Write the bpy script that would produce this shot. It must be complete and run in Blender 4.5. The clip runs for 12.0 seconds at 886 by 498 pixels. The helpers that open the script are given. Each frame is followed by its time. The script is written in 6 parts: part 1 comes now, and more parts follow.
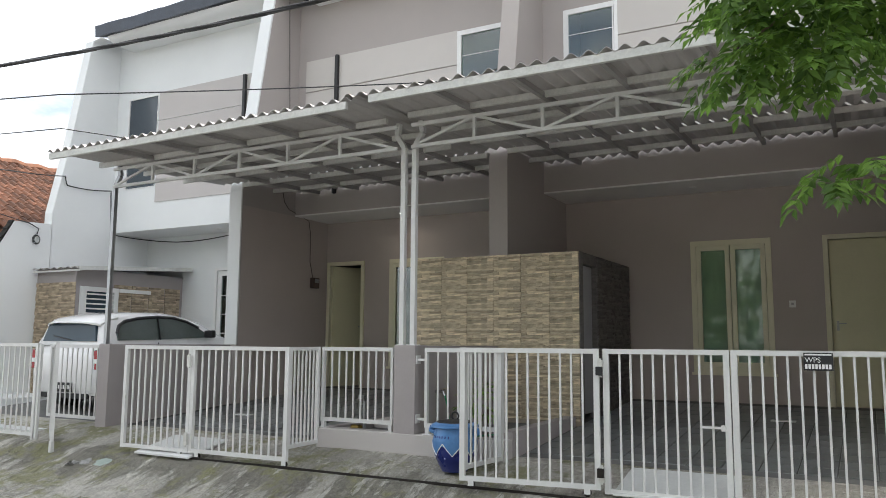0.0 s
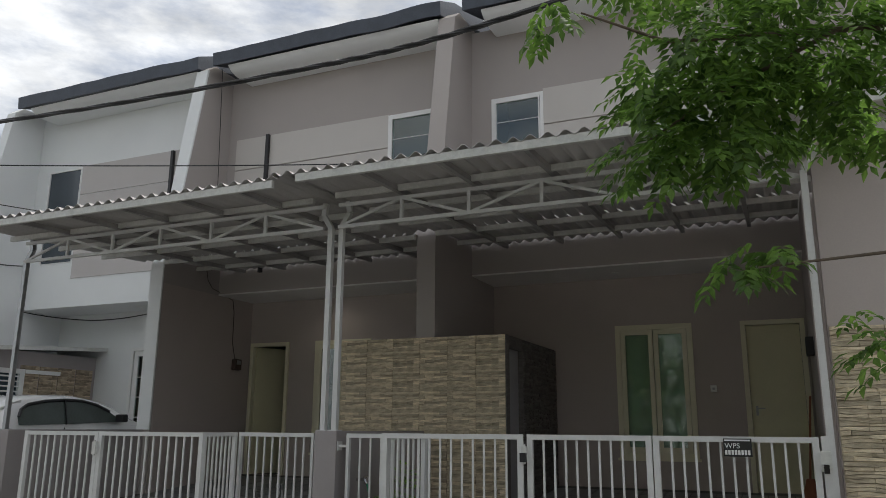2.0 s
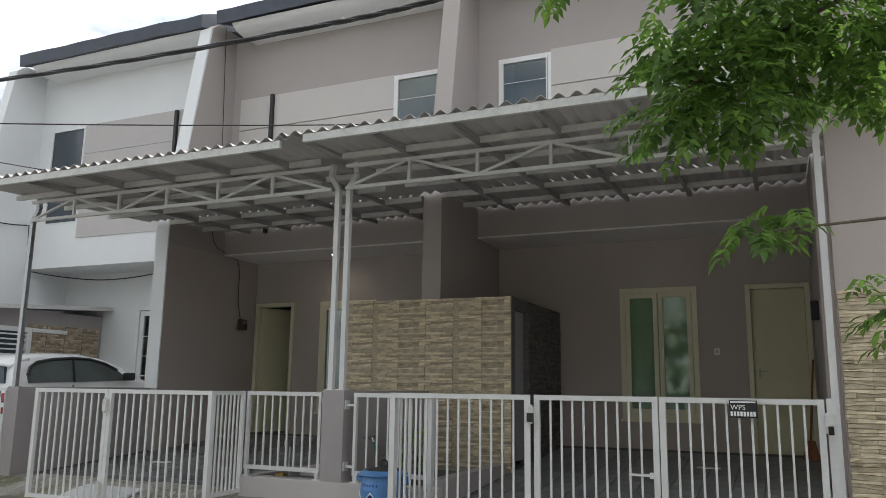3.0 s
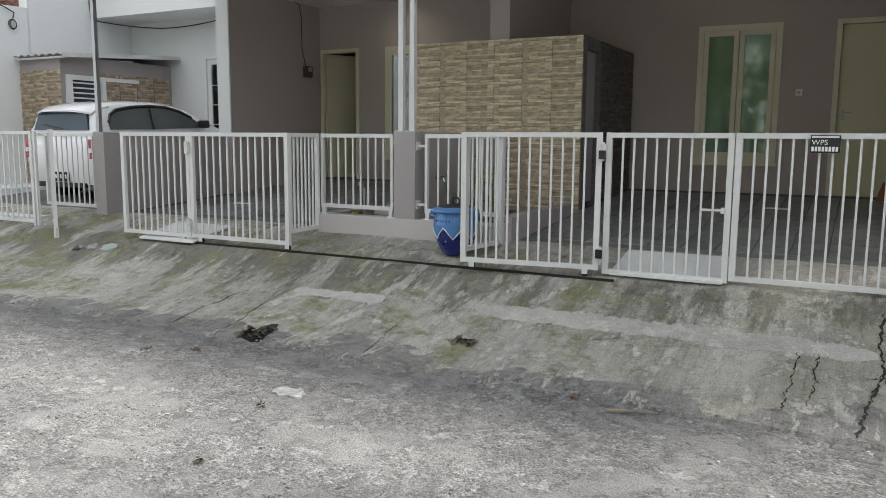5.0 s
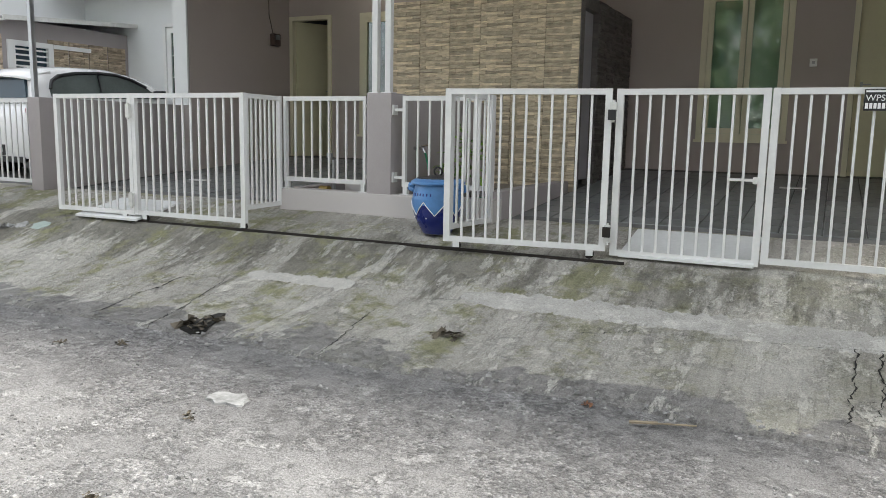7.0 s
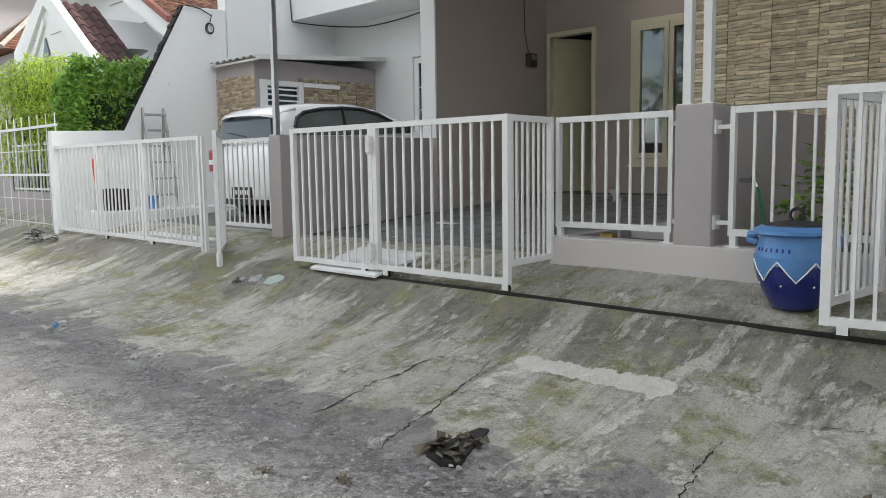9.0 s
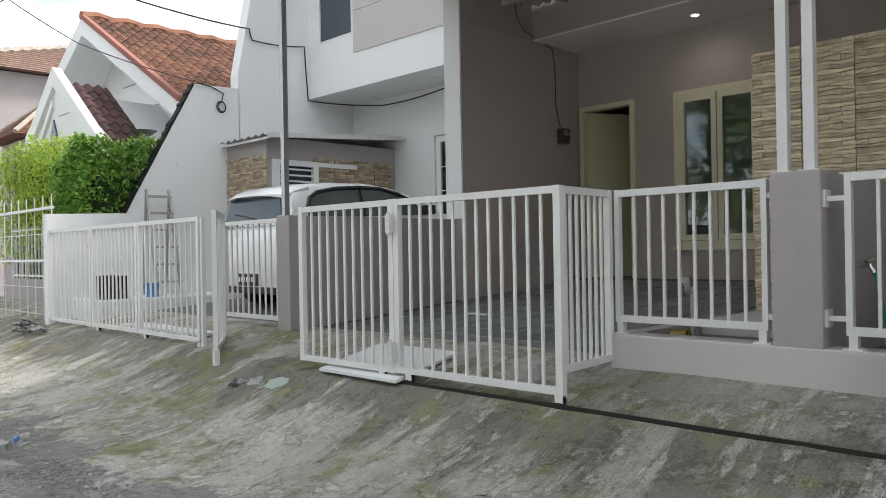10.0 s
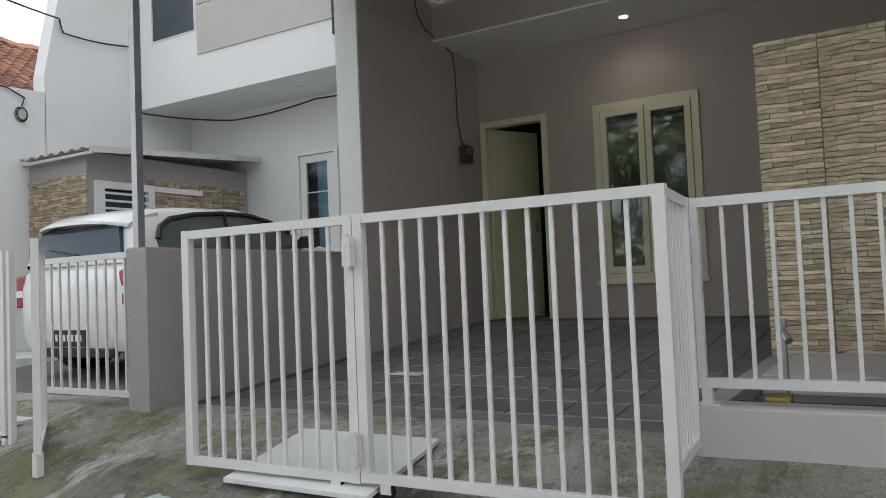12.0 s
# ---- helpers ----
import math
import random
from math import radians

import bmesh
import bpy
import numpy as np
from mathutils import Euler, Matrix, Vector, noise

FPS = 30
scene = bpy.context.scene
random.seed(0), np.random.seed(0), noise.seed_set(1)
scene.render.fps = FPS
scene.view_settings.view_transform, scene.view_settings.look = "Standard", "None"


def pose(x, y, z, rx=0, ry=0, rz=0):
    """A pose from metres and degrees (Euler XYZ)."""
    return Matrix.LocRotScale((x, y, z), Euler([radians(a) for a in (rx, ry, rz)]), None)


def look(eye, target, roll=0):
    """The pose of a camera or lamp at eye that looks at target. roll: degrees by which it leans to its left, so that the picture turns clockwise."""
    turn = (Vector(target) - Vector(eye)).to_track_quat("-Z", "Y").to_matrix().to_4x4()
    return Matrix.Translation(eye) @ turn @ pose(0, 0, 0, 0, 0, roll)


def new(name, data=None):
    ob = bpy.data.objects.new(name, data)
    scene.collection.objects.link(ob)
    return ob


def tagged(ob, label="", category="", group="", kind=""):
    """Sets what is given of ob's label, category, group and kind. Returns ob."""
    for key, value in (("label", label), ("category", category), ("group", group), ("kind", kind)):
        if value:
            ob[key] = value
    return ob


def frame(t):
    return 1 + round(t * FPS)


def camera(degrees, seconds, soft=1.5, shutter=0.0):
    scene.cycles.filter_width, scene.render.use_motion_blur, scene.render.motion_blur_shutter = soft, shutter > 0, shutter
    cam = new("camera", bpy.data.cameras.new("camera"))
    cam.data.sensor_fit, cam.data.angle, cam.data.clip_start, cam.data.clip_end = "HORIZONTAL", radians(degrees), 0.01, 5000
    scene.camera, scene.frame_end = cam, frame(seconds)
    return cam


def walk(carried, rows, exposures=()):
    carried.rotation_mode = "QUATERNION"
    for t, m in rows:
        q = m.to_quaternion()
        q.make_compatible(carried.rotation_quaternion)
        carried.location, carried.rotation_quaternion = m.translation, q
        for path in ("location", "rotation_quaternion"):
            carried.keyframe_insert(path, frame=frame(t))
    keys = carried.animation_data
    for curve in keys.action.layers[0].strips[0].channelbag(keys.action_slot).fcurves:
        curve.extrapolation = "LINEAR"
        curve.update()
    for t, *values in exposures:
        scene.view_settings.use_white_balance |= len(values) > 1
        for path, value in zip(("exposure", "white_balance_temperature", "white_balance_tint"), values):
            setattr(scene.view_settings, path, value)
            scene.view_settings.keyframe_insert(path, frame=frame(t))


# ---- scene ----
cam = camera(59.6, 12.0, soft=0.8)
PATH = [
    (0, (-0.211, 0.595, 1.631), (-1.167, 2.335, 1.872), 0.4),
    (0.5, (-0.199, 0.598, 1.643), (-1.103, 2.322, 2.102), 0.5),
    (1, (-0.198, 0.623, 1.622), (-1.045, 2.365, 2.122), 0.2),
    (1.5, (-0.18, 0.672, 1.629), (-1.002, 2.427, 2.121), 0.1),
    (2, (-0.181, 0.676, 1.641), (-0.966, 2.46, 2.091), 0.4),
    (2.5, (-0.205, 0.646, 1.643), (-0.996, 2.45, 1.985), 0.8),
    (3, (-0.239, 0.652, 1.633), (-1.034, 2.453, 1.988), 0.8),
    (3.5, (-0.233, 0.64, 1.64), (-1.022, 2.455, 1.926), 1.4),
    (3.7, (-0.226, 0.631, 1.647), (-1.038, 2.455, 1.775), 1.8),
    (5.3, (-0.337, 0.638, 1.486), (-1.273, 2.381, 1.198), 0.3),
    (5.5, (-0.349, 0.65, 1.476), (-1.245, 2.413, 1.175), 1.0),
    (6, (-0.415, 0.842, 1.456), (-1.223, 2.656, 1.223), 2.7),
    (6.5, (-0.553, 1.069, 1.457), (-1.375, 2.882, 1.266), 1.9),
    (7, (-0.779, 1.463, 1.268), (-1.66, 3.234, 0.973), 1.1),
    (7.5, (-0.943, 1.871, 1.291), (-2.032, 3.513, 0.951), 2.1),
    (7.7, (-1.084, 1.964, 1.279), (-2.235, 3.562, 0.93), 2.1),
    (9.3, (-2.303, 2.945, 1.236), (-3.702, 4.365, 1.07), -0.7),
    (9.5, (-2.433, 3.074, 1.218), (-3.821, 4.51, 1.117), -0.5),
    (10, (-2.843, 3.355, 1.243), (-4.259, 4.767, 1.247), -1.0),
    (10.5, (-3.29, 3.476, 1.273), (-4.728, 4.865, 1.306), -3.3),
    (11, (-3.733, 3.667, 1.288), (-5.116, 5.109, 1.37), -4.8),
    (11.5, (-4.197, 3.833, 1.285), (-5.427, 5.403, 1.426), -3.6),
    (12, (-4.605, 4.062, 1.268), (-5.635, 5.774, 1.36), -2.4),
]
walk_exposures = [(0.0, 1.2, 6400, 9), (0.3, 0.62, 6400, 9), (0.8, 0.0, 6400, 9), (1.5, 0.03, 6400, 9), (2.1, 0.16, 6400, 9), (2.5, 0.45, 6400, 9), (2.95, 0.76, 6400, 9), (3.2, 0.68, 6400, 9), (3.6, 0.05, 6400, 9), (4.2, 0.51, 6400, 9), (5.3, 1.19, 6400, 9), (6.0, 1.31, 6400, 9), (7.0, 1.38, 6400, 9), (7.7, 1.41, 6400, 9), (9.3, 1.19, 6400, 9), (10.0, 1.06, 6400, 9), (10.5, 0.99, 6400, 9), (11.5, 0.97, 6400, 9), (12.0, 1.06, 6400, 9)]
walk(cam, [(t, look(eye, target, roll)) for t, eye, target, roll in PATH], walk_exposures)

# ---- light ----
world = bpy.data.worlds.new("sky_world")
scene.world = world
world.use_nodes = True
wn, wl = world.node_tree.nodes, world.node_tree.links
wn.clear()
SUN_EL, SUN_AZ = 56.0, 38.0          # degrees; azimuth from +y towards +x
w_out = wn.new("ShaderNodeOutputWorld")
w_bg = wn.new("ShaderNodeBackground")
w_sky = wn.new("ShaderNodeTexSky")
w_sky.sky_type, w_sky.sun_disc = "NISHITA", False
w_sky.sun_elevation, w_sky.sun_rotation = radians(SUN_EL), radians(SUN_AZ)
w_sky.dust_density = 3.0
w_co = wn.new("ShaderNodeTexCoord")
w_map = wn.new("ShaderNodeMapping")
w_map.inputs["Scale"].default_value = (1.0, 1.0, 2.6)
w_n = wn.new("ShaderNodeTexNoise")
w_n.inputs["Scale"].default_value, w_n.inputs["Detail"].default_value, w_n.inputs["Roughness"].default_value = 4.2, 12.0, 0.60
w_r = wn.new("ShaderNodeValToRGB")
w_r.color_ramp.elements[0].position, w_r.color_ramp.elements[1].position = 0.37, 0.55
w_r.color_ramp.elements[0].color, w_r.color_ramp.elements[1].color = (0.30, 0.30, 0.30, 1), (1, 1, 1, 1)
w_mix = wn.new("ShaderNodeMixRGB")
# the cloud deck itself runs from grey to white
w_n2, w_r2 = wn.new("ShaderNodeTexNoise"), wn.new("ShaderNodeValToRGB")
w_n2.inputs["Scale"].default_value, w_n2.inputs["Detail"].default_value, w_n2.inputs["Roughness"].default_value = 6.5, 10.0, 0.55
w_r2.color_ramp.elements[0].position, w_r2.color_ramp.elements[1].position = 0.36, 0.64
w_r2.color_ramp.elements[0].color, w_r2.color_ramp.elements[1].color = (5.2, 5.3, 5.5, 1), (9.0, 9.05, 9.15, 1)
wl.new(w_co.outputs["Generated"], w_map.inputs["Vector"])
wl.new(w_map.outputs["Vector"], w_n.inputs["Vector"])
wl.new(w_n.outputs["Fac"], w_r.inputs["Fac"])
wl.new(w_r.outputs["Color"], w_mix.inputs["Fac"])
wl.new(w_map.outputs["Vector"], w_n2.inputs["Vector"])
wl.new(w_n2.outputs["Fac"], w_r2.inputs["Fac"])
wl.new(w_r2.outputs["Color"], w_mix.inputs["Color2"])
wl.new(w_sky.outputs["Color"], w_mix.inputs["Color1"])
wl.new(w_mix.outputs["Color"], w_bg.inputs["Color"])
w_bg.inputs["Strength"].default_value = 0.11
wl.new(w_bg.outputs["Background"], w_out.inputs["Surface"])

sun_data = bpy.data.lights.new("sun", "SUN")
sun_data.energy, sun_data.angle, sun_data.color = 2.6, radians(12), (1.0, 0.95, 0.87)
sun = new("sun", sun_data)
sd = Vector((math.sin(radians(SUN_AZ)) * math.cos(radians(SUN_EL)), math.cos(radians(SUN_AZ)) * math.cos(radians(SUN_EL)), math.sin(radians(SUN_EL))))
sun.matrix_world = look(tuple(sd * 60), (0, 0, 0))
# the lit porch downlight
lamp_data = bpy.data.lights.new("porch_lamp", "SPOT")
lamp_data.energy, lamp_data.color, lamp_data.spot_size, lamp_data.spot_blend, lamp_data.shadow_soft_size = 2.3, (1.0, 0.90, 0.74), radians(160), 0.8, 0.05
new("porch_lamp", lamp_data).matrix_world = look((-6.78, 11.16, 3.70), (-6.78, 11.16, 0))


# ---- materials ----
def mat(name, base, rough=0.6, metal=0.0, var=0.18, scale=2.0, fine=45.0, bump=0.15, tint=None, spread=0.0, island=False, coat=0.0, stretch=(1, 1, 1), spec=0.5):
    """A surface with stains at one scale, grain at another, and fine relief."""
    m = bpy.data.materials.new(name)
    m.use_nodes = True
    n, l = m.node_tree.nodes, m.node_tree.links
    p = n["Principled BSDF"]
    p.inputs["Metallic"].default_value = metal
    p.inputs["Coat Weight"].default_value = coat
    p.inputs["Specular IOR Level"].default_value = spec
    co, mp = n.new("ShaderNodeTexCoord"), n.new("ShaderNodeMapping")
    mp.inputs["Scale"].default_value = stretch
    l.new(co.outputs["Object"], mp.inputs["Vector"])
    a, b = n.new("ShaderNodeTexNoise"), n.new("ShaderNodeTexNoise")
    for node, s, d in ((a, scale, 6), (b, fine, 4)):
        node.inputs["Scale"].default_value, node.inputs["Detail"].default_value, node.inputs["Roughness"].default_value = s, d, 0.62
        l.new(mp.outputs["Vector"], node.inputs["Vector"])
    mixed = n.new("ShaderNodeMath")
    mixed.operation = "MULTIPLY_ADD"
    mixed.inputs[1].default_value = 0.45
    l.new(b.outputs["Fac"], mixed.inputs[0])
    l.new(a.outputs["Fac"], mixed.inputs[2])
    ramp = n.new("ShaderNodeValToRGB")
    e = ramp.color_ramp.elements
    e[0].position, e[1].position = 0.45, 1.0
    lo = [c * (1 - var) for c in base]
    hi = [min(1, c * (1 + var)) for c in (tint or base)]
    e[0].color, e[1].color = (*lo, 1), (*hi, 1)
    l.new(mixed.outputs[0], ramp.inputs["Fac"])
    out = ramp.outputs["Color"]
    if spread or island:
        rnd = n.new("ShaderNodeNewGeometry") if island else n.new("ShaderNodeObjectInfo")
        hsv, mr = n.new("ShaderNodeHueSaturation"), n.new("ShaderNodeMapRange")
        mr.inputs["To Min"].default_value, mr.inputs["To Max"].default_value = 1 - spread, 1 + spread
        l.new(rnd.outputs["Random Per Island" if island else "Random"], mr.inputs["Value"])
        l.new(mr.outputs["Result"], hsv.inputs["Value"])
        l.new(out, hsv.inputs["Color"])
        out = hsv.outputs["Color"]
    l.new(out, p.inputs["Base Color"])
    rr = n.new("ShaderNodeMapRange")
    rr.inputs["To Min"].default_value, rr.inputs["To Max"].default_value = max(0.02, rough - 0.1), min(1, rough + 0.1)
    l.new(a.outputs["Fac"], rr.inputs["Value"])
    l.new(rr.outputs["Result"], p.inputs["Roughness"])
    if bump:
        bp = n.new("ShaderNodeBump")
        bp.inputs["Strength"].default_value, bp.inputs["Distance"].default_value = bump, 0.02
        l.new(mixed.outputs[0], bp.inputs["Height"])
        l.new(bp.outputs["Normal"], p.inputs["Normal"])
    return m


def glass_mat(name, tone=(0.75, 0.85, 0.82), gloss=0.0):
    m = bpy.data.materials.new(name)
    m.use_nodes = True
    n, l = m.node_tree.nodes, m.node_tree.links
    n.clear()
    o, mx, t, g, f = (n.new("ShaderNode" + k) for k in ("OutputMaterial", "MixShader", "BsdfTransparent", "BsdfGlossy", "LayerWeight"))
    edge, lift = n.new("ShaderNodeMath"), n.new("ShaderNodeMath")
    t.inputs["Color"].default_value = (*tone, 1)
    g.inputs["Roughness"].default_value = 0.03
    edge.operation, lift.operation = "POWER", "MULTIPLY_ADD"
    edge.inputs[1].default_value = 4.0
    lift.inputs[1].default_value, lift.inputs[2].default_value = 0.8, 0.10 + gloss
    l.new(f.outputs["Facing"], edge.inputs[0])
    l.new(edge.outputs[0], lift.inputs[0])
    l.new(lift.outputs[0], mx.inputs["Fac"])
    l.new(t.outputs[0], mx.inputs[1])
    l.new(g.outputs[0], mx.inputs[2])
    l.new(mx.outputs[0], o.inputs["Surface"])
    return m


def leaf_mat(name, base, tip, through_light=0.5):
    m = bpy.data.materials.new(name)
    m.use_nodes = True
    n, l = m.node_tree.nodes, m.node_tree.links
    p, o = n["Principled BSDF"], n["Material Output"]
    g, r = n.new("ShaderNodeNewGeometry"), n.new("ShaderNodeValToRGB")
    r.color_ramp.elements[0].color, r.color_ramp.elements[1].color = (*base, 1), (*tip, 1)
    l.new(g.outputs["Random Per Island"], r.inputs["Fac"])
    l.new(r.outputs["Color"], p.inputs["Base Color"])
    p.inputs["Roughness"].default_value = 0.45
    tr, mx = n.new("ShaderNodeBsdfTranslucent"), n.new("ShaderNodeMixShader")
    l.new(r.outputs["Color"], tr.inputs["Color"])
    mx.inputs["Fac"].default_value = through_light
    l.new(p.outputs[0], mx.inputs[1])
    l.new(tr.outputs[0], mx.inputs[2])
    l.new(mx.outputs[0], o.inputs["Surface"])
    return m


def ground_mat(name, tones, moss=0.0, speckle=0.3, stretch=(1, 1, 1), bump=0.5, pale=0.5, silt=None, stones=0.0, slabs=False):
    """Worn concrete: broad stains, streaks, pale worn patches, aggregate grain and, where given, moss."""
    m = bpy.data.materials.new(name)
    m.use_nodes = True
    n, l = m.node_tree.nodes, m.node_tree.links
    p = n["Principled BSDF"]
    p.inputs["Roughness"].default_value = 0.9
    p.inputs["Specular IOR Level"].default_value = 0.25
    co, mp = n.new("ShaderNodeTexCoord"), n.new("ShaderNodeMapping")
    mp.inputs["Scale"].default_value = stretch
    mp.inputs["Rotation"].default_value = (0, 0, radians(-8))
    l.new(co.outputs["Object"], mp.inputs["Vector"])

    def tex(scale, detail, rough, vec):
        t = n.new("ShaderNodeTexNoise")
        t.inputs["Scale"].default_value, t.inputs["Detail"].default_value, t.inputs["Roughness"].default_value = scale, detail, rough
        l.new(vec, t.inputs["Vector"])
        return t.outputs["Fac"]

    def ramp(fac, stops):
        r = n.new("ShaderNodeValToRGB")
        r.color_ramp.elements[0].position, r.color_ramp.elements[1].position = stops[0][0], stops[-1][0]
        r.color_ramp.elements[0].color, r.color_ramp.elements[1].color = (*stops[0][1], 1), (*stops[-1][1], 1)
        for pos, c in stops[1:-1]:
            r.color_ramp.elements.new(pos).color = (*c, 1)
        l.new(fac, r.inputs["Fac"])
        return r.outputs["Color"]

    def mix(fac, a, b, mode="MIX"):
        x = n.new("ShaderNodeMixRGB")
        x.blend_type = mode
        if isinstance(fac, float):
            x.inputs["Fac"].default_value = fac
        else:
            l.new(fac, x.inputs["Fac"])
        for s, v in (("Color1", a), ("Color2", b)):
            if isinstance(v, tuple):
                x.inputs[s].default_value = (*v, 1)
            else:
                l.new(v, x.inputs[s])
        return x.outputs["Color"]

    obj = co.outputs["Object"]
    dark, mid, light = tones
    broad = ramp(tex(0.9, 8, 0.6, mp.outputs["Vector"]), [(0.36, dark), (0.52, mid), (0.68, light)])
    worn = ramp(tex(4.6, 14, 0.80, obj), [(0.53, (0, 0, 0)), (0.56, (1, 1, 1))])
    col = mix(ramp(tex(5.5, 6, 0.7, obj), [(0.35, (0, 0, 0)), (0.62, (0.30, 0.30, 0.30))]), broad, tuple(c * 0.72 for c in mid))
    x = n.new("ShaderNodeMath")
    x.operation = "MULTIPLY"
    x.inputs[1].default_value = pale
    l.new(worn, x.inputs[0])
    col = mix(x.outputs[0], col, tuple(min(1, c * 1.25) for c in light))
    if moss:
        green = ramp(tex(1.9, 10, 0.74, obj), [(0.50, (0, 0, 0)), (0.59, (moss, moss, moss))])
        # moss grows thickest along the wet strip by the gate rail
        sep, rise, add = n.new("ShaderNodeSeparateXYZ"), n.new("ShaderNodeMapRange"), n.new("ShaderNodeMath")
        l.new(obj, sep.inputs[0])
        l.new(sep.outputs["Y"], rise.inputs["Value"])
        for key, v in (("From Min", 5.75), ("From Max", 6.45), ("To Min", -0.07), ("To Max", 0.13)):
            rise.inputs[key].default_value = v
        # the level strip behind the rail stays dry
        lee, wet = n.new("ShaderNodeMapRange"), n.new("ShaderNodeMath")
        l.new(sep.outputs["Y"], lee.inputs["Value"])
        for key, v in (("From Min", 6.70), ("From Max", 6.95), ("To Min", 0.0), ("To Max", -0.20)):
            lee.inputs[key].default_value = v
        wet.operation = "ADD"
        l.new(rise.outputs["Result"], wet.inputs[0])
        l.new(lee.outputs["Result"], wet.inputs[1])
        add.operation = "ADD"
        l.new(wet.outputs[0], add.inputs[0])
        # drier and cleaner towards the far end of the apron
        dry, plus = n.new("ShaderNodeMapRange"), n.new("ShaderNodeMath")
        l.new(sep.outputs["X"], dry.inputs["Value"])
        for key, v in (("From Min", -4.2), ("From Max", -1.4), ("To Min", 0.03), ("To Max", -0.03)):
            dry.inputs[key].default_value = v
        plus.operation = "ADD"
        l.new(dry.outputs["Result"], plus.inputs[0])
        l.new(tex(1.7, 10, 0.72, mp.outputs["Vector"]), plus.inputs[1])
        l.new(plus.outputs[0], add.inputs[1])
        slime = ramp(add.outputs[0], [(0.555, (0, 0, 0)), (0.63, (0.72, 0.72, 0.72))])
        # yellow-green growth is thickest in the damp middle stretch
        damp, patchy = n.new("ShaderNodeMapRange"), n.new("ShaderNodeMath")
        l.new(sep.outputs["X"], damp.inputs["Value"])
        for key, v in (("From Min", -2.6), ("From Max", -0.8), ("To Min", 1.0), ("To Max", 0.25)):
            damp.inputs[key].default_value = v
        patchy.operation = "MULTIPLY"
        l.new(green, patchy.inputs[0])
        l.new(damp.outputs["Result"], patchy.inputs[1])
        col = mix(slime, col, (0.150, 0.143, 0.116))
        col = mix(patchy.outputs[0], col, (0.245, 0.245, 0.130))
    if silt:
        # dark silt washed into the gutter along the apron
        sep, add = n.new("ShaderNodeSeparateXYZ"), n.new("ShaderNodeMath")
        add.operation = "MULTIPLY_ADD"
        add.inputs[1].default_value = 1.9
        l.new(obj, sep.inputs[0])
        l.new(tex(1.6, 8, 0.65, obj), add.inputs[0])
        l.new(sep.outputs["Y"], add.inputs[2])
        band = n.new("ShaderNodeMapRange")
        band.inputs["From Min"].default_value, band.inputs["From Max"].default_value = silt
        l.new(add.outputs[0], band.inputs["Value"])
        k = n.new("ShaderNodeMath")
        k.operation = "MULTIPLY"
        k.inputs[1].default_value = 0.85
        l.new(band.outputs["Result"], k.inputs[0])
        col = mix(k.outputs[0], col, (0.240, 0.233, 0.229))
    def cells(scale, randomness=1.0):
        v = n.new("ShaderNodeTexVoronoi")
        v.inputs["Scale"].default_value, v.inputs["Randomness"].default_value = scale, randomness
        l.new(obj, v.inputs["Vector"])
        return v

    if slabs:
        # each poured bay dried to its own tone, with drag lines of the broom across it
        sx, bay = n.new("ShaderNodeSeparateXYZ"), n.new("ShaderNodeTexVoronoi")
        bay.voronoi_dimensions = "1D"
        bay.inputs["Scale"].default_value = 0.85
        l.new(obj, sx.inputs[0])
        l.new(sx.outputs["X"], bay.inputs["W"])
        col = mix(1.0, col, ramp(bay.outputs["Color"], [(0.0, (0.84, 0.83, 0.83)), (1.0, (1.14, 1.14, 1.12))]), "MULTIPLY")
        drag = n.new("ShaderNodeMapping")
        drag.inputs["Scale"].default_value = (26, 1.6, 1)
        drag.inputs["Rotation"].default_value = (0, 0, radians(-6))
        l.new(obj, drag.inputs["Vector"])
        lines = tex(1.0, 6, 0.75, drag.outputs["Vector"])
        col = mix(1.0, col, ramp(lines, [(0.30, (0.70,) * 3), (0.43, (1.0,) * 3), (0.68, (1.14,) * 3)]), "MULTIPLY")
    rubble = None
    if stones:
        # worn-through patches where the aggregate lies bare
        bare = ramp(tex(1.5, 9, 0.68, obj), [(0.49, (0, 0, 0)), (0.53, (stones,) * 3)])
        peb = cells(46)
        tone = ramp(peb.outputs["Color"], [(0.1, (0.60,) * 3), (0.5, (0.98,) * 3), (0.9, (1.38,) * 3)])
        col = mix(bare, col, mix(1.0, col, tone, "MULTIPLY"))
        rubble = n.new("ShaderNodeMath")
        rubble.operation = "MULTIPLY"
        l.new(bare, rubble.inputs[0])
        l.new(peb.outputs["Distance"], rubble.inputs[1])
    # flaked skin: pale crust with a broken outline
    skin = ramp(tex(3.1, 15, 0.74, mp.outputs["Vector"]), [(0.565, (0, 0, 0)), (0.578, (0.55, 0.55, 0.55))])
    col = mix(skin, col, tuple(min(1, c * 1.12) for c in light))
    blot = ramp(tex(11, 10, 0.78, obj), [(0.38, (0.84,) * 3), (0.50, (1.0,) * 3), (0.64, (1.10,) * 3)])
    col = mix(1.0, col, blot, "MULTIPLY")
    # small pits and pale chips with hard edges
    pits = tex(26, 9, 0.72, mp.outputs["Vector"])
    col = mix(1.0, col, ramp(pits, [(0.335, (0.62,) * 3), (0.36, (1.0,) * 3), (0.635, (1.0,) * 3), (0.66, (1.28,) * 3)]), "MULTIPLY")
    chips = tex(64, 6, 0.70, obj)
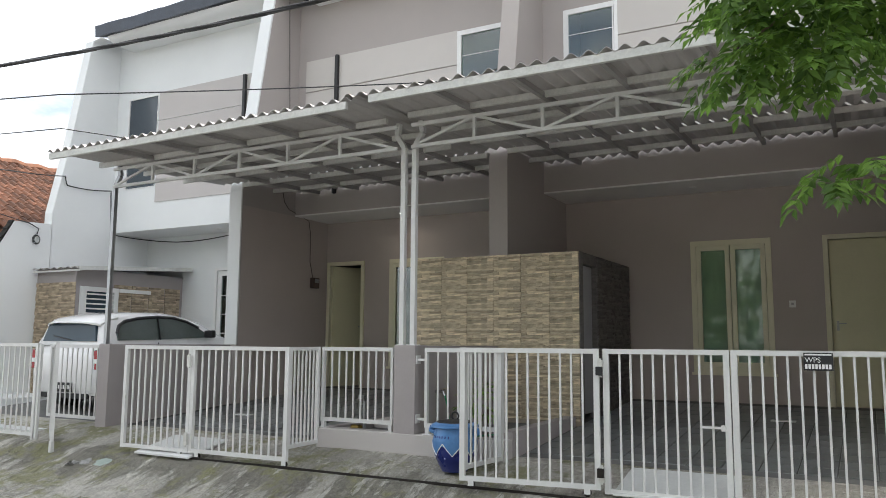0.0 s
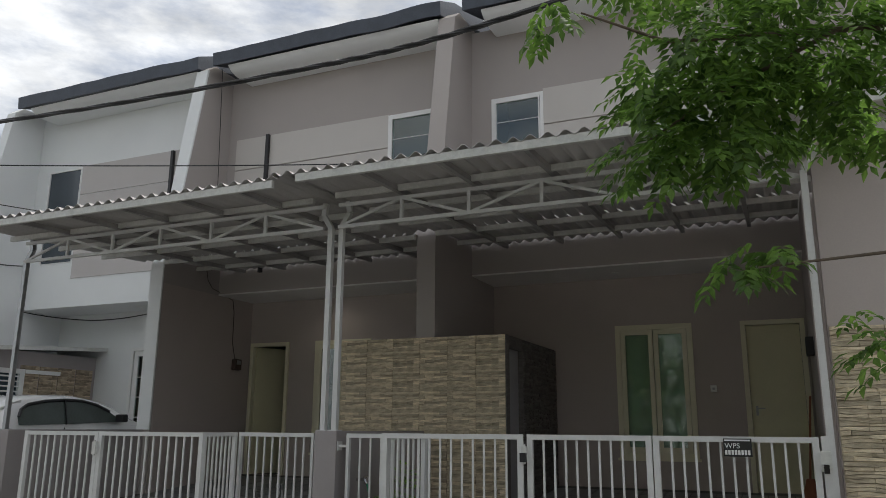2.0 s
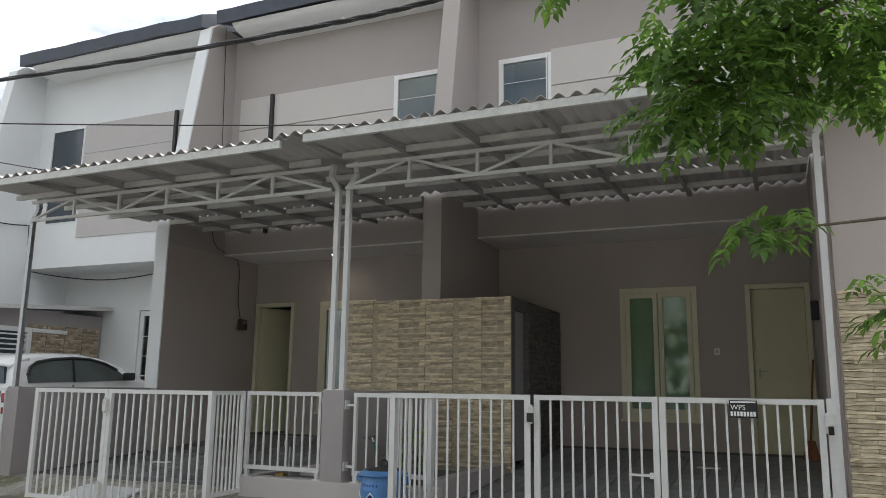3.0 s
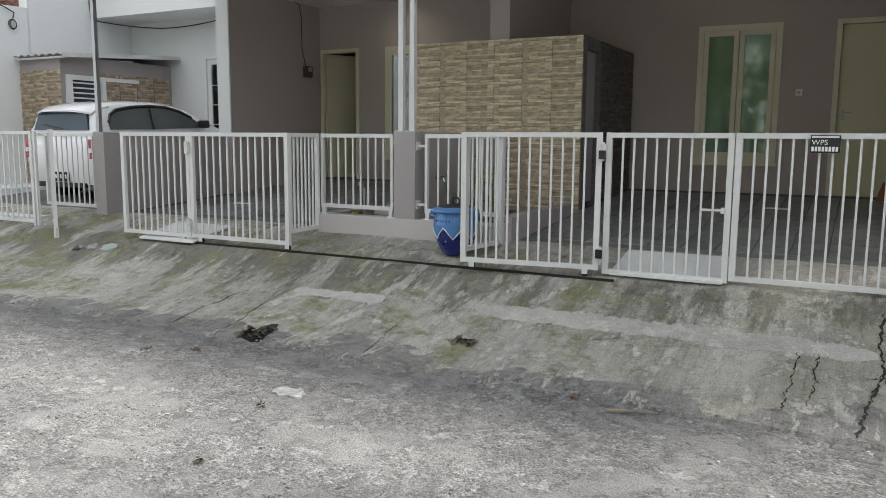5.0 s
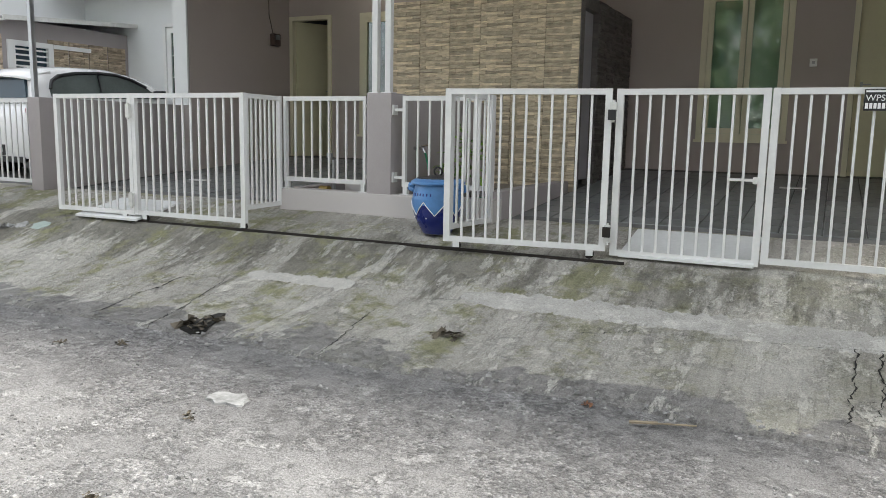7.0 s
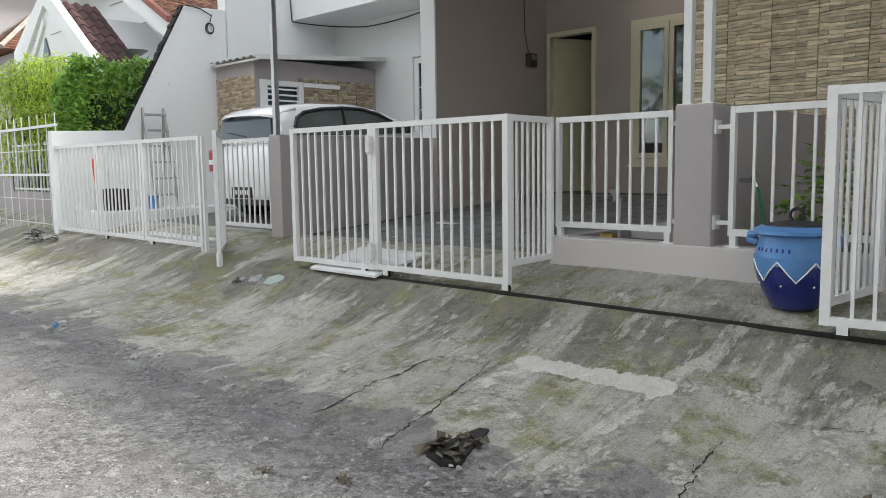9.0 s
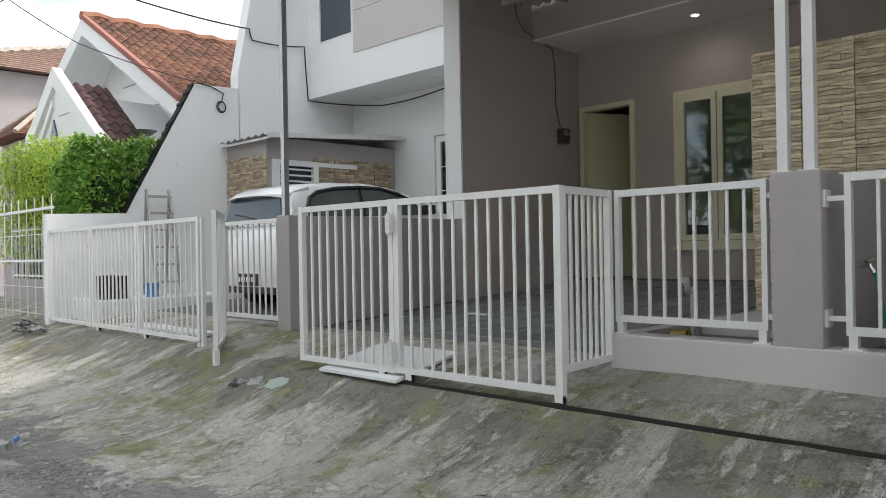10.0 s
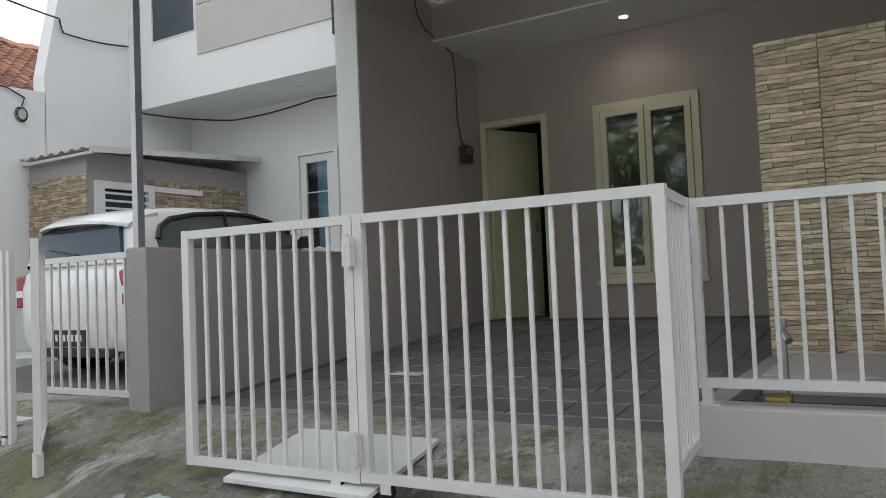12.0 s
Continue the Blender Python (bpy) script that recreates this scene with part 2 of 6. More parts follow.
    col = mix(1.0, col, ramp(chips, [(0.36, (0.66,) * 3), (0.40, (1.0,) * 3), (0.60, (1.0,) * 3), (0.64, (1.30,) * 3)]), "MULTIPLY")
    grain = tex(95, 4, 0.8, obj)
    gr = ramp(grain, [(0.36, (1 - speckle,) * 3), (0.64, (1 + speckle * 0.6,) * 3)])
    col = mix(1.0, col, gr, "MULTIPLY")
    l.new(col, p.inputs["Base Color"])
    bp = n.new("ShaderNodeBump")
    bp.inputs["Strength"].default_value, bp.inputs["Distance"].default_value = bump, 0.018
    h = n.new("ShaderNodeMath")
    h.operation = "ADD"
    both = n.new("ShaderNodeMath")
    both.operation = "MULTIPLY_ADD"
    both.inputs[1].default_value = 0.8
    l.new(chips, both.inputs[0])
    l.new(pits, both.inputs[2])
    l.new(both.outputs[0], h.inputs[0])
    l.new(tex(14, 6, 0.7, obj), h.inputs[1])
    h2 = n.new("ShaderNodeMath")
    h2.operation = "MULTIPLY_ADD"
    h2.inputs[1].default_value = 0.35
    l.new(worn, h2.inputs[0])
    l.new(h.outputs[0], h2.inputs[2])
    h3 = n.new("ShaderNodeMath")
    h3.operation = "MULTIPLY_ADD"
    h3.inputs[1].default_value = 0.45
    l.new(skin, h3.inputs[0])
    l.new(h2.outputs[0], h3.inputs[2])
    top = h3.outputs[0]
    if rubble:
        h4 = n.new("ShaderNodeMath")
        h4.operation = "MULTIPLY_ADD"
        h4.inputs[1].default_value = -1.3
        l.new(rubble.outputs[0], h4.inputs[0])
        l.new(top, h4.inputs[2])
        top = h4.outputs[0]
    l.new(top, bp.inputs["Height"])
    l.new(bp.outputs["Normal"], p.inputs["Normal"])
    return m


TAUPE = mat("taupe_wall_paint", (0.468, 0.412, 0.384), 0.75, var=0.08, scale=0.7, fine=90, bump=0.05)
TAUPE_LIGHT = mat("light_taupe_wall_paint", (0.40, 0.365, 0.345), 0.75, var=0.06, scale=0.7, fine=90, bump=0.05)
CREAM_PANEL = mat("pale_panel_paint", (0.56, 0.53, 0.50), 0.72, var=0.05, scale=0.8, fine=90, bump=0.04)
WHITE = mat("white_wall_paint", (0.755, 0.77, 0.77), 0.75, var=0.05, scale=0.6, fine=80, bump=0.05)
GREY_PANEL = mat("grey_panel_paint", (0.51, 0.48, 0.465), 0.75, var=0.06, scale=0.8, fine=90, bump=0.04)
WALL_GREY = mat("grey_plaster_paint", (0.36, 0.33, 0.325), 0.8, var=0.10, scale=1.2, fine=80, bump=0.06)
SOFFIT = mat("soffit_paint", (0.80, 0.78, 0.77), 0.8, var=0.05, scale=0.9, bump=0.03)
STEEL = mat("white_painted_steel", (0.66, 0.66, 0.65), 0.4, var=0.10, scale=3.0, fine=40, bump=0.06)
STEEL_OLD = mat("dull_painted_steel", (0.60, 0.60, 0.57), 0.5, var=0.18, scale=5.0, fine=40, bump=0.08)
GALV = mat("galvanised_steel", (0.42, 0.43, 0.44), 0.42, 0.7, var=0.2, scale=8, fine=60, bump=0.05)
RUST = mat("rusty_iron", (0.022, 0.018, 0.015), 0.85, 0.2, var=0.4, scale=12, fine=80, bump=0.3)
SHEET = mat("corrugated_roof_sheet", (0.46, 0.445, 0.435), 0.55, var=0.14, scale=1.3, fine=30, bump=0.04)
sheet_nodes, sheet_links = SHEET.node_tree.nodes, SHEET.node_tree.links
sheet_out, sheet_mix, sheet_glow = sheet_nodes["Material Output"], sheet_nodes.new("ShaderNodeMixShader"), sheet_nodes.new("ShaderNodeBsdfTranslucent")
sheet_glow.inputs["Color"].default_value = (0.80, 0.78, 0.74, 1)
sheet_mix.inputs["Fac"].default_value = 0.11
sheet_links.new(sheet_nodes["Principled BSDF"].outputs[0], sheet_mix.inputs[1])
sheet_links.new(sheet_glow.outputs[0], sheet_mix.inputs[2])
sheet_links.new(sheet_mix.outputs[0], sheet_out.inputs["Surface"])
ROOF_DARK = mat("dark_roof_covering", (0.05, 0.06, 0.08), 0.5, var=0.3, scale=4, fine=40, bump=0.25)
FRAME = mat("cream_frame_paint", (0.76, 0.72, 0.55), 0.5, var=0.05, scale=3, bump=0.03)
FRAME_WHITE = mat("white_frame_paint", (0.78, 0.78, 0.77), 0.45, var=0.04, scale=3, bump=0.02)
DOOR = mat("cream_door_paint", (0.68, 0.64, 0.44), 0.5, var=0.06, scale=1.5, fine=50, bump=0.03)
STONE_TILE = mat("ledge_stone_tile", (0.45, 0.365, 0.245), 0.7, var=0.36, scale=9.0, fine=40, bump=0.5, tint=(0.60, 0.52, 0.38), spread=0.30, island=True, stretch=(0.8, 0.8, 4.0))
STONE_TILE_BROWN = mat("brown_ledge_stone_tile", (0.30, 0.235, 0.165), 0.7, var=0.34, scale=7.0, fine=40, bump=0.4, tint=(0.44, 0.36, 0.26), spread=0.34, island=True, stretch=(0.8, 0.8, 4.0))
DARK_TILE = mat("dark_stone_tile", (0.115, 0.105, 0.098), 0.7, var=0.40, scale=7.0, fine=40, bump=0.4, spread=0.3, island=True, stretch=(0.8, 0.8, 4.0))
GROUT = mat("tile_grout", (0.37, 0.32, 0.255), 0.9, var=0.15, scale=4)
FLOOR_TILE = mat("dark_floor_tile", (0.165, 0.175, 0.176), 0.36, var=0.3, scale=3.0, fine=40, bump=0.12, spread=0.22)
FLOOR_BED = mat("floor_joint_mortar", (0.15, 0.15, 0.145), 0.9, var=0.2, scale=5)
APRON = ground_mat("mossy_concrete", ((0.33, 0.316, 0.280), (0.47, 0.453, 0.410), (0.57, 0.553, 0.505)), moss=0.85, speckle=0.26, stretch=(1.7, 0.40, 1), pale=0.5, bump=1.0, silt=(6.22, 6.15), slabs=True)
ROAD = ground_mat("worn_road_concrete", ((0.255, 0.250, 0.246), (0.325, 0.318, 0.312), (0.395, 0.387, 0.378)), moss=0.0, speckle=0.36, stretch=(0.6, 1.2, 1), bump=1.0, pale=0.5, silt=(4.75, 5.35), stones=0.9)
CABLE_GREY = mat("dusty_grey_cable", (0.10, 0.088, 0.078), 0.7, var=0.2, scale=6)
CRACK = mat("gap_shade_and_mould", (0.014, 0.013, 0.011), 0.95, var=0.3, scale=14)
GLASS = glass_mat("window_glass")
INTERIOR = mat("dark_room_paint", (0.13, 0.135, 0.12), 0.9, var=0.08, scale=1)
BLACK = mat("black_plastic", (0.02, 0.02, 0.022), 0.5, var=0.2, scale=6)
RAFTER = mat("dark_grey_steel", (0.33, 0.32, 0.31), 0.6, var=0.2, scale=4, bump=0.05)
RUBBER = mat("tyre_rubber", (0.02, 0.02, 0.02), 0.85, var=0.3, scale=10, fine=80)
CAR_WHITE = mat("white_car_paint", (0.80, 0.80, 0.80), 0.25, var=0.03, scale=1, bump=0.0, coat=0.8)
CAR_GLASS = mat("tinted_car_glass", (0.035, 0.06, 0.08), 0.06, var=0.1, scale=1, bump=0.0, spec=0.45)
CAR_SIDE_GLASS = mat("green_car_glass", (0.075, 0.095, 0.088), 0.05, var=0.3, scale=1.5, bump=0.0, spec=0.6)
FILM_GLASS = mat("slate_window_film", (0.055, 0.07, 0.085), 0.18, var=0.15, scale=1.5, bump=0.0)
CHROME = mat("bright_metal", (0.65, 0.65, 0.66), 0.2, 1.0, var=0.05, bump=0.0)
RED_LAMP = mat("red_lamp_plastic", (0.30, 0.012, 0.02), 0.2, var=0.15, scale=6, bump=0.0, coat=0.5)
TERRACOTTA = mat("terracotta_tile", (0.090, 0.036, 0.021), 0.85, var=0.5, scale=3, fine=30, bump=0.35, tint=(0.165, 0.075, 0.043), spread=0.5)
VERGE_RED = mat("faded_red_paint", (0.27, 0.105, 0.08), 0.8, var=0.25, scale=4, bump=0.1)
TERRACOTTA_OLD = mat("weathered_roof_tile", (0.070, 0.034, 0.034), 0.85, var=0.35, scale=3, fine=30, bump=0.3, spread=0.25)
CONCRETE_CAP = mat("pale_ridge_mortar", (0.34, 0.29, 0.25), 0.9, var=0.4, scale=4, bump=0.3)
TILE_DUSTY = mat("dusty_roof_tile", (0.20, 0.125, 0.095), 0.85, var=0.4, scale=5, fine=14, bump=0.4)
BARK = mat("bark", (0.11, 0.085, 0.06), 0.9, var=0.35, scale=6, fine=40, bump=0.6)
LEAF_TREE = leaf_mat("tree_leaf", (0.065, 0.13, 0.028), (0.19, 0.33, 0.06), 0.62)
LEAF_HEDGE = leaf_mat("hedge_leaf", (0.085, 0.20, 0.032), (0.33, 0.54, 0.10), 0.48)
LEAF_BAMBOO = leaf_mat("yellow_green_leaf", (0.24, 0.38, 0.035), (0.60, 0.72, 0.15), 0.55)
# pale tone stands in for sunlit leaves mirrored in the windows
LEAF_FAR = leaf_mat("pale_mirrored_leaf", (0.22, 0.26, 0.15), (0.46, 0.52, 0.33), 0.5)
BLUE = mat("royal_blue_glaze", (0.012, 0.022, 0.16), 0.28, var=0.25, scale=5, bump=0.03, coat=0.3)
LIGHT_BLUE = mat("sky_blue_paint", (0.085, 0.22, 0.47), 0.35, var=0.18, scale=6, bump=0.05)
WHITE_PAINT = mat("white_marking_paint", (0.78, 0.78, 0.78), 0.6, var=0.05, scale=8, bump=0.0)
GREEN_HOSE = mat("green_hose", (0.02, 0.25, 0.12), 0.4, var=0.1, scale=9)
BOARD = mat("white_board", (0.66, 0.67, 0.66), 0.6, var=0.12, scale=2.5, fine=30, bump=0.05)
PAPER = mat("torn_paper", (0.27, 0.27, 0.262), 0.9, var=0.5, scale=14)
PLASTIC_PALE = mat("pale_green_plastic", (0.30, 0.36, 0.325), 0.6, var=0.2, scale=8)
ORANGE = mat("red_orange_plastic", (0.62, 0.10, 0.03), 0.5, var=0.15, scale=6)
BRASS = mat("yellow_brass", (0.28, 0.20, 0.05), 0.4, 0.6, var=0.2, scale=9)
ALU = mat("dull_aluminium", (0.40, 0.39, 0.375), 0.5, 0.4, var=0.25, scale=5)
WOOD = mat("broom_wood", (0.28, 0.10, 0.05), 0.7, var=0.3, scale=6, stretch=(1, 1, 0.2))
GLASS_BACKING = mat("pale_green_backing", (0.60, 0.66, 0.50), 0.9, var=0.12, scale=3, stretch=(5, 5, 0.4))
CURTAIN = mat("blue_curtain_cloth", (0.45, 0.56, 0.78), 0.9, var=0.15, scale=4, stretch=(6, 6, 0.5))
LAMP_GLOW = bpy.data.materials.new("downlight_glow")
LAMP_GLOW.use_nodes = True
LAMP_GLOW.node_tree.nodes["Principled BSDF"].inputs["Emission Color"].default_value = (1, 0.98, 0.94, 1)
LAMP_GLOW.node_tree.nodes["Principled BSDF"].inputs["Emission Strength"].default_value = 6.0


# ---- building blocks ----
class Form:
    """Collects faces in world coordinates."""

    def __init__(self):
        self.v, self.f = [], []

    def add(self, verts, faces):
        k = len(self.v)
        self.v += [tuple(p) for p in verts]
        self.f += [tuple(k + i for i in face) for face in faces]
        return self

    def box(self, a, b, turn=None):
        (x0, y0, z0), (x1, y1, z1) = a, b
        vs = [(x, y, z) for z in (z0, z1) for y in (y0, y1) for x in (x0, x1)]
        if turn is not None:
            vs = [turn @ Vector(p) for p in vs]
        return self.add(vs, [(0, 2, 3, 1), (4, 5, 7, 6), (0, 1, 5, 4), (2, 6, 7, 3), (0, 4, 6, 2), (1, 3, 7, 5)])

    def bar(self, p, q, w, h=None, up=(0, 0, 1)):
        """A rectangular bar from p to q."""
        p, q = Vector(p), Vector(q)
        d = (q - p).normalized()
        u = Vector(up)
        s = d.cross(u)
        if s.length < 1e-4:
            s = d.cross(Vector((0, 1, 0)))
        s.normalize()
        u = s.cross(d).normalized()
        s, u = s * w / 2, u * (h or w) / 2
        vs = [e + i * s + j * u for e in (p, q) for i, j in ((-1, -1), (1, -1), (1, 1), (-1, 1))]
        return self.add(vs, [(3, 2, 1, 0), (4, 5, 6, 7), (0, 1, 5, 4), (1, 2, 6, 5), (2, 3, 7, 6), (3, 0, 4, 7)])

    def tube(self, pts, r, n=8, r_end=None, close=True):
        """A round rod along points."""
        pts = [Vector(p) for p in pts]
        r_end = r if r_end is None else r_end
        k, rings = len(pts), []
        side = None
        for i, p in enumerate(pts):
            d = (pts[min(i + 1, k - 1)] - pts[max(i - 1, 0)]).normalized()
            if side is None:
                side = d.cross(Vector((0, 0, 1))) if abs(d.z) < 0.95 else d.cross(Vector((1, 0, 0)))
            side = (side - d * side.dot(d)).normalized()
            up = d.cross(side)
            rad = r + (r_end - r) * i / (k - 1)
            rings.append([p + rad * (math.cos(2 * math.pi * j / n) * side + math.sin(2 * math.pi * j / n) * up) for j in range(n)])
        fs = [(i * n + j, i * n + (j + 1) % n, (i + 1) * n + (j + 1) % n, (i + 1) * n + j) for i in range(k - 1) for j in range(n)]
        if close:
            fs += [tuple(reversed(range(n))), tuple((k - 1) * n + j for j in range(n))]
        return self.add([p for ring in rings for p in ring], fs)

    def lathe(self, profile, centre, n=28, tall=1.0):
        """A turned form from (radius, height) pairs."""
        cx, cy, cz = centre
        k = len(profile)
        vs = [(cx + r * math.cos(2 * math.pi * j / n), cy + r * math.sin(2 * math.pi * j / n), cz + z * tall) for r, z in profile for j in range(n)]
        fs = [(i * n + j, i * n + (j + 1) % n, (i + 1) * n + (j + 1) % n, (i + 1) * n + j) for i in range(k - 1) for j in range(n)]
        fs += [tuple(reversed(range(n))), tuple((k - 1) * n + j for j in range(n))]
        return self.add(vs, fs)

    def prism(self, poly, axis, a, b):
        """A flat outline drawn out along an axis from a to b."""
        n = len(poly)

        def at(p, d):
            u, v = p
            return {"x": (d, u, v), "y": (u, d, v), "z": (u, v, d)}[axis]
        vs = [at(p, a) for p in poly] + [at(p, b) for p in poly]
        fs = [tuple(range(n)), tuple(reversed(range(n, 2 * n)))] + [(i, n + i, n + (i + 1) % n, (i + 1) % n) for i in range(n)]
        return self.add(vs, fs)

    def mesh(self, name, material, origin=(0, 0, 0), smooth=False, bevel=0.0, fix=True):
        me = bpy.data.meshes.new(name)
        o = Vector(origin)
        me.from_pydata([Vector(p) - o for p in self.v], [], self.f)
        me.materials.append(material)
        if fix or bevel:
            bm = bmesh.new()
            bm.from_mesh(me)
            if fix:
                bmesh.ops.recalc_face_normals(bm, faces=bm.faces)
            if bevel:
                bmesh.ops.bevel(bm, geom=bm.edges[:], offset=bevel, segments=2, affect="EDGES", profile=0.6, clamp_overlap=True)
            bm.to_mesh(me)
            bm.free()
        if smooth:
            me.polygons.foreach_set("use_smooth", [True] * len(me.polygons))
            me.set_sharp_from_angle(angle=radians(38))
        return me


ROOT = {}


def thing(name, base, label, category, group="", kind=""):
    ob = new(name)
    ob.location = base
    ob.empty_display_size = 0.1
    ROOT[ob] = Vector(base)
    return tagged(ob, label, category, group, kind)


def part(name, form, material, parent, label="", smooth=False, bevel=0.0):
    """One mesh under a thing or under a part, drawn in world coordinates."""
    ob = new(name, form.mesh(name, material, ROOT[parent], smooth, bevel))
    ob.parent = parent
    ROOT[ob] = ROOT[parent]
    return tagged(ob, label)


def solid(name, form, material, label, category, kind="", group="", smooth=False, bevel=0.0, origin=(0, 0, 0)):
    ob = new(name, form.mesh(name, material, origin, smooth, bevel))
    ob.location = origin
    ROOT[ob] = Vector(origin)
    return tagged(ob, label, category, group, kind)


def pieces(name, mesh_list, poses, parent):
    """Alike pieces that share meshes, as parts."""
    for i, m in enumerate(poses):
        ob = new(name, mesh_list[i % len(mesh_list)])
        ob.parent = parent
        ob.matrix_basis = Matrix.Translation(-ROOT[parent]) @ m


def wall_form(x0, x1, z0, z1, y0, y1, holes=()):
    """A wall along x with openings (xa, xb, za, zb) through it."""
    f = Form()
    xs = sorted({x0, x1, *(h[0] for h in holes), *(h[1] for h in holes)})
    for a, b in zip(xs, xs[1:]):
        cuts = sorted((h[2], h[3]) for h in holes if h[0] <= a + 1e-6 and h[1] >= b - 1e-6)
        z = z0
        for lo, hi in cuts:
            if lo > z + 1e-6:
                f.box((a, y0, z), (b, y1, lo))
            z = hi
        if z < z1 - 1e-6:
            f.box((a, y0, z), (b, y1, z1))
    return f


# ---- ground, road, floors ----
APRON_Y = [(4.96, -0.035), (5.0, 0.005), (5.3, 0.02), (5.7, 0.075), (6.1, 0.175), (6.4, 0.28), (6.64, 0.385), (6.72, 0.40), (7.0, 0.48), (7.3, 0.55), (7.55, 0.565)]


def apron_z(y):
    for (a, za), (b, zb) in zip(APRON_Y, APRON_Y[1:]):
        if a <= y <= b:
            return za + (zb - za) * (y - a) / (b - a)
    return APRON_Y[0][1] if y < APRON_Y[0][0] else APRON_Y[-1][1]


def floor_z(y):
    return 0.545 + (y - 7.45) * (0.87 - 0.545) / (11.61 - 7.45)


def sheet(xs, ys, height):
    f = Form()
    f.v = [(x, y, height(x, y)) for y in ys for x in xs]
    n = len(xs)
    f.f = [(j * n + i, j * n + i + 1, (j + 1) * n + i + 1, (j + 1) * n + i) for j in range(len(ys) - 1) for i in range(n - 1)]
    return f


far = [-900, -300, -90, -40]
xs = far + [-30 + 0.5 * i for i in range(101)] + [30, 60, 200, 900]
ys = [-900, -300, -90, -30, -12] + [-6 + 0.4 * i for i in range(31)] + [8, 14, 30, 90, 300, 900]
solid("ground", sheet(xs, ys, lambda x, y: -0.02 + 0.012 * noise.noise((x * 0.7, y * 0.7, 0)) - 0.05 * (abs(x) > 35)), ROAD,
      "worn grey concrete road with dusty pale patches", "road", "structure", smooth=True)

xs = [-30 + 0.16 * i for i in range(int(38 / 0.16))]
ys = sorted({y for y, _ in APRON_Y} | {5.0 + 0.12 * i for i in range(21)})


def apron_height(x, y):
    edge = 0.07 * noise.noise((x * 0.9, 3.1, 0)) if y < 5.05 else 0.0
    return apron_z(y) + 0.010 * noise.noise((x * 1.6, y * 1.6, 1)) + 0.004 * noise.noise((x * 7, y * 7, 2)) - max(0.0, edge)


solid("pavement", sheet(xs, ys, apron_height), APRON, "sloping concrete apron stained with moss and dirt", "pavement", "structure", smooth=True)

# ---- the row of houses ----
WALL_Y, FACE_Y, FIN_Y = 11.61, 10.70, 9.43
SOFFIT_Z, TOP_Z = 3.73, 7.55
N_L, N_R, A_L, A_R, B_L, B_R = -13.25, -8.85, -8.62, -4.40, -4.14, 0.12


def fin_outline(low):
    return [(FIN_Y, low), (FIN_Y, 3.95), (9.69, 5.25), (10.05, 7.46), (10.22, 7.60), (14.0, 7.60), (14.0, low)]


solid("wall_party_1", Form().prism(fin_outline(0.4), "x", N_R, A_L), TAUPE_LIGHT, "tall party wall fin with a slanting front edge", "wall", "structure", bevel=0.006)
solid("wall_party_2", Form().prism(fin_outline(0.5), "x", A_R, B_L), TAUPE_LIGHT, "tall party wall fin with a slanting front edge", "wall", "structure", bevel=0.006)
solid("wall_party_3", Form().prism(fin_outline(0.5), "x", N_L - 0.22, N_L), WHITE, "white gable end wall with a slanting front edge", "wall", "structure", bevel=0.006)
solid("wall_party_4", Form().prism(fin_outline(0.5), "x", B_R, B_R + 0.22), TAUPE_LIGHT, "tall party wall fin with a slanting front edge", "wall", "structure", bevel=0.006)
# white end strip of the first fin, and the taupe lining of the carport side
solid("trim", Form().prism([(FIN_Y - 0.015, 1.585), (FIN_Y - 0.015, 3.95), (9.675, 5.25), (10.035, 7.46), (10.07, 7.46), (9.70, 5.25), (FIN_Y + 0.01, 3.95), (FIN_Y + 0.01, 1.585)], "x", N_R - 0.004, A_L + 0.004),
      WHITE, "white end strip of the party wall", "trim", "structure")
solid("wall_lining_1", Form().box((A_L, FIN_Y + 0.03, 0.4), (A_L + 0.006, WALL_Y, SOFFIT_Z)), TAUPE, "taupe painted carport side wall", "wall", "structure")
solid("wall_lining_2", Form().prism([(FIN_Y + 0.03, 1.6), (FIN_Y + 0.03, 3.95), (9.73, 5.25), (10.09, 7.44), (FACE_Y, 7.44), (FACE_Y, 1.6)], "x", N_R - 0.006, N_R), WHITE, "white painted side wall", "wall", "structure")

DOORS = {"A": (-8.585, -7.80, 0.86, 3.03), "B": (-0.685, 0.09, 0.86, 3.045), "N": (-11.30, -10.60, 0.86, 3.05)}
WINS = {"A": (-7.285, -6.235, 1.235, 3.03), "B": (-2.335, -1.30, 1.26, 3.05)}
solid("wall_back_1", wall_form(N_L, N_R, 0.3, SOFFIT_Z, WALL_Y, WALL_Y + 0.15, [DOORS["N"]]), WHITE, "white painted ground floor wall", "wall", "structure")
solid("wall_back_2", wall_form(A_L, A_R, 0.3, SOFFIT_Z, WALL_Y, WALL_Y + 0.15, [DOORS["A"], WINS["A"]]), TAUPE, "taupe painted ground floor wall", "wall", "structure")
solid("wall_back_3", wall_form(B_L, B_R, 0.3, SOFFIT_Z, WALL_Y, WALL_Y + 0.15, [DOORS["B"], WINS["B"]]), TAUPE, "taupe painted ground floor wall", "wall", "structure")

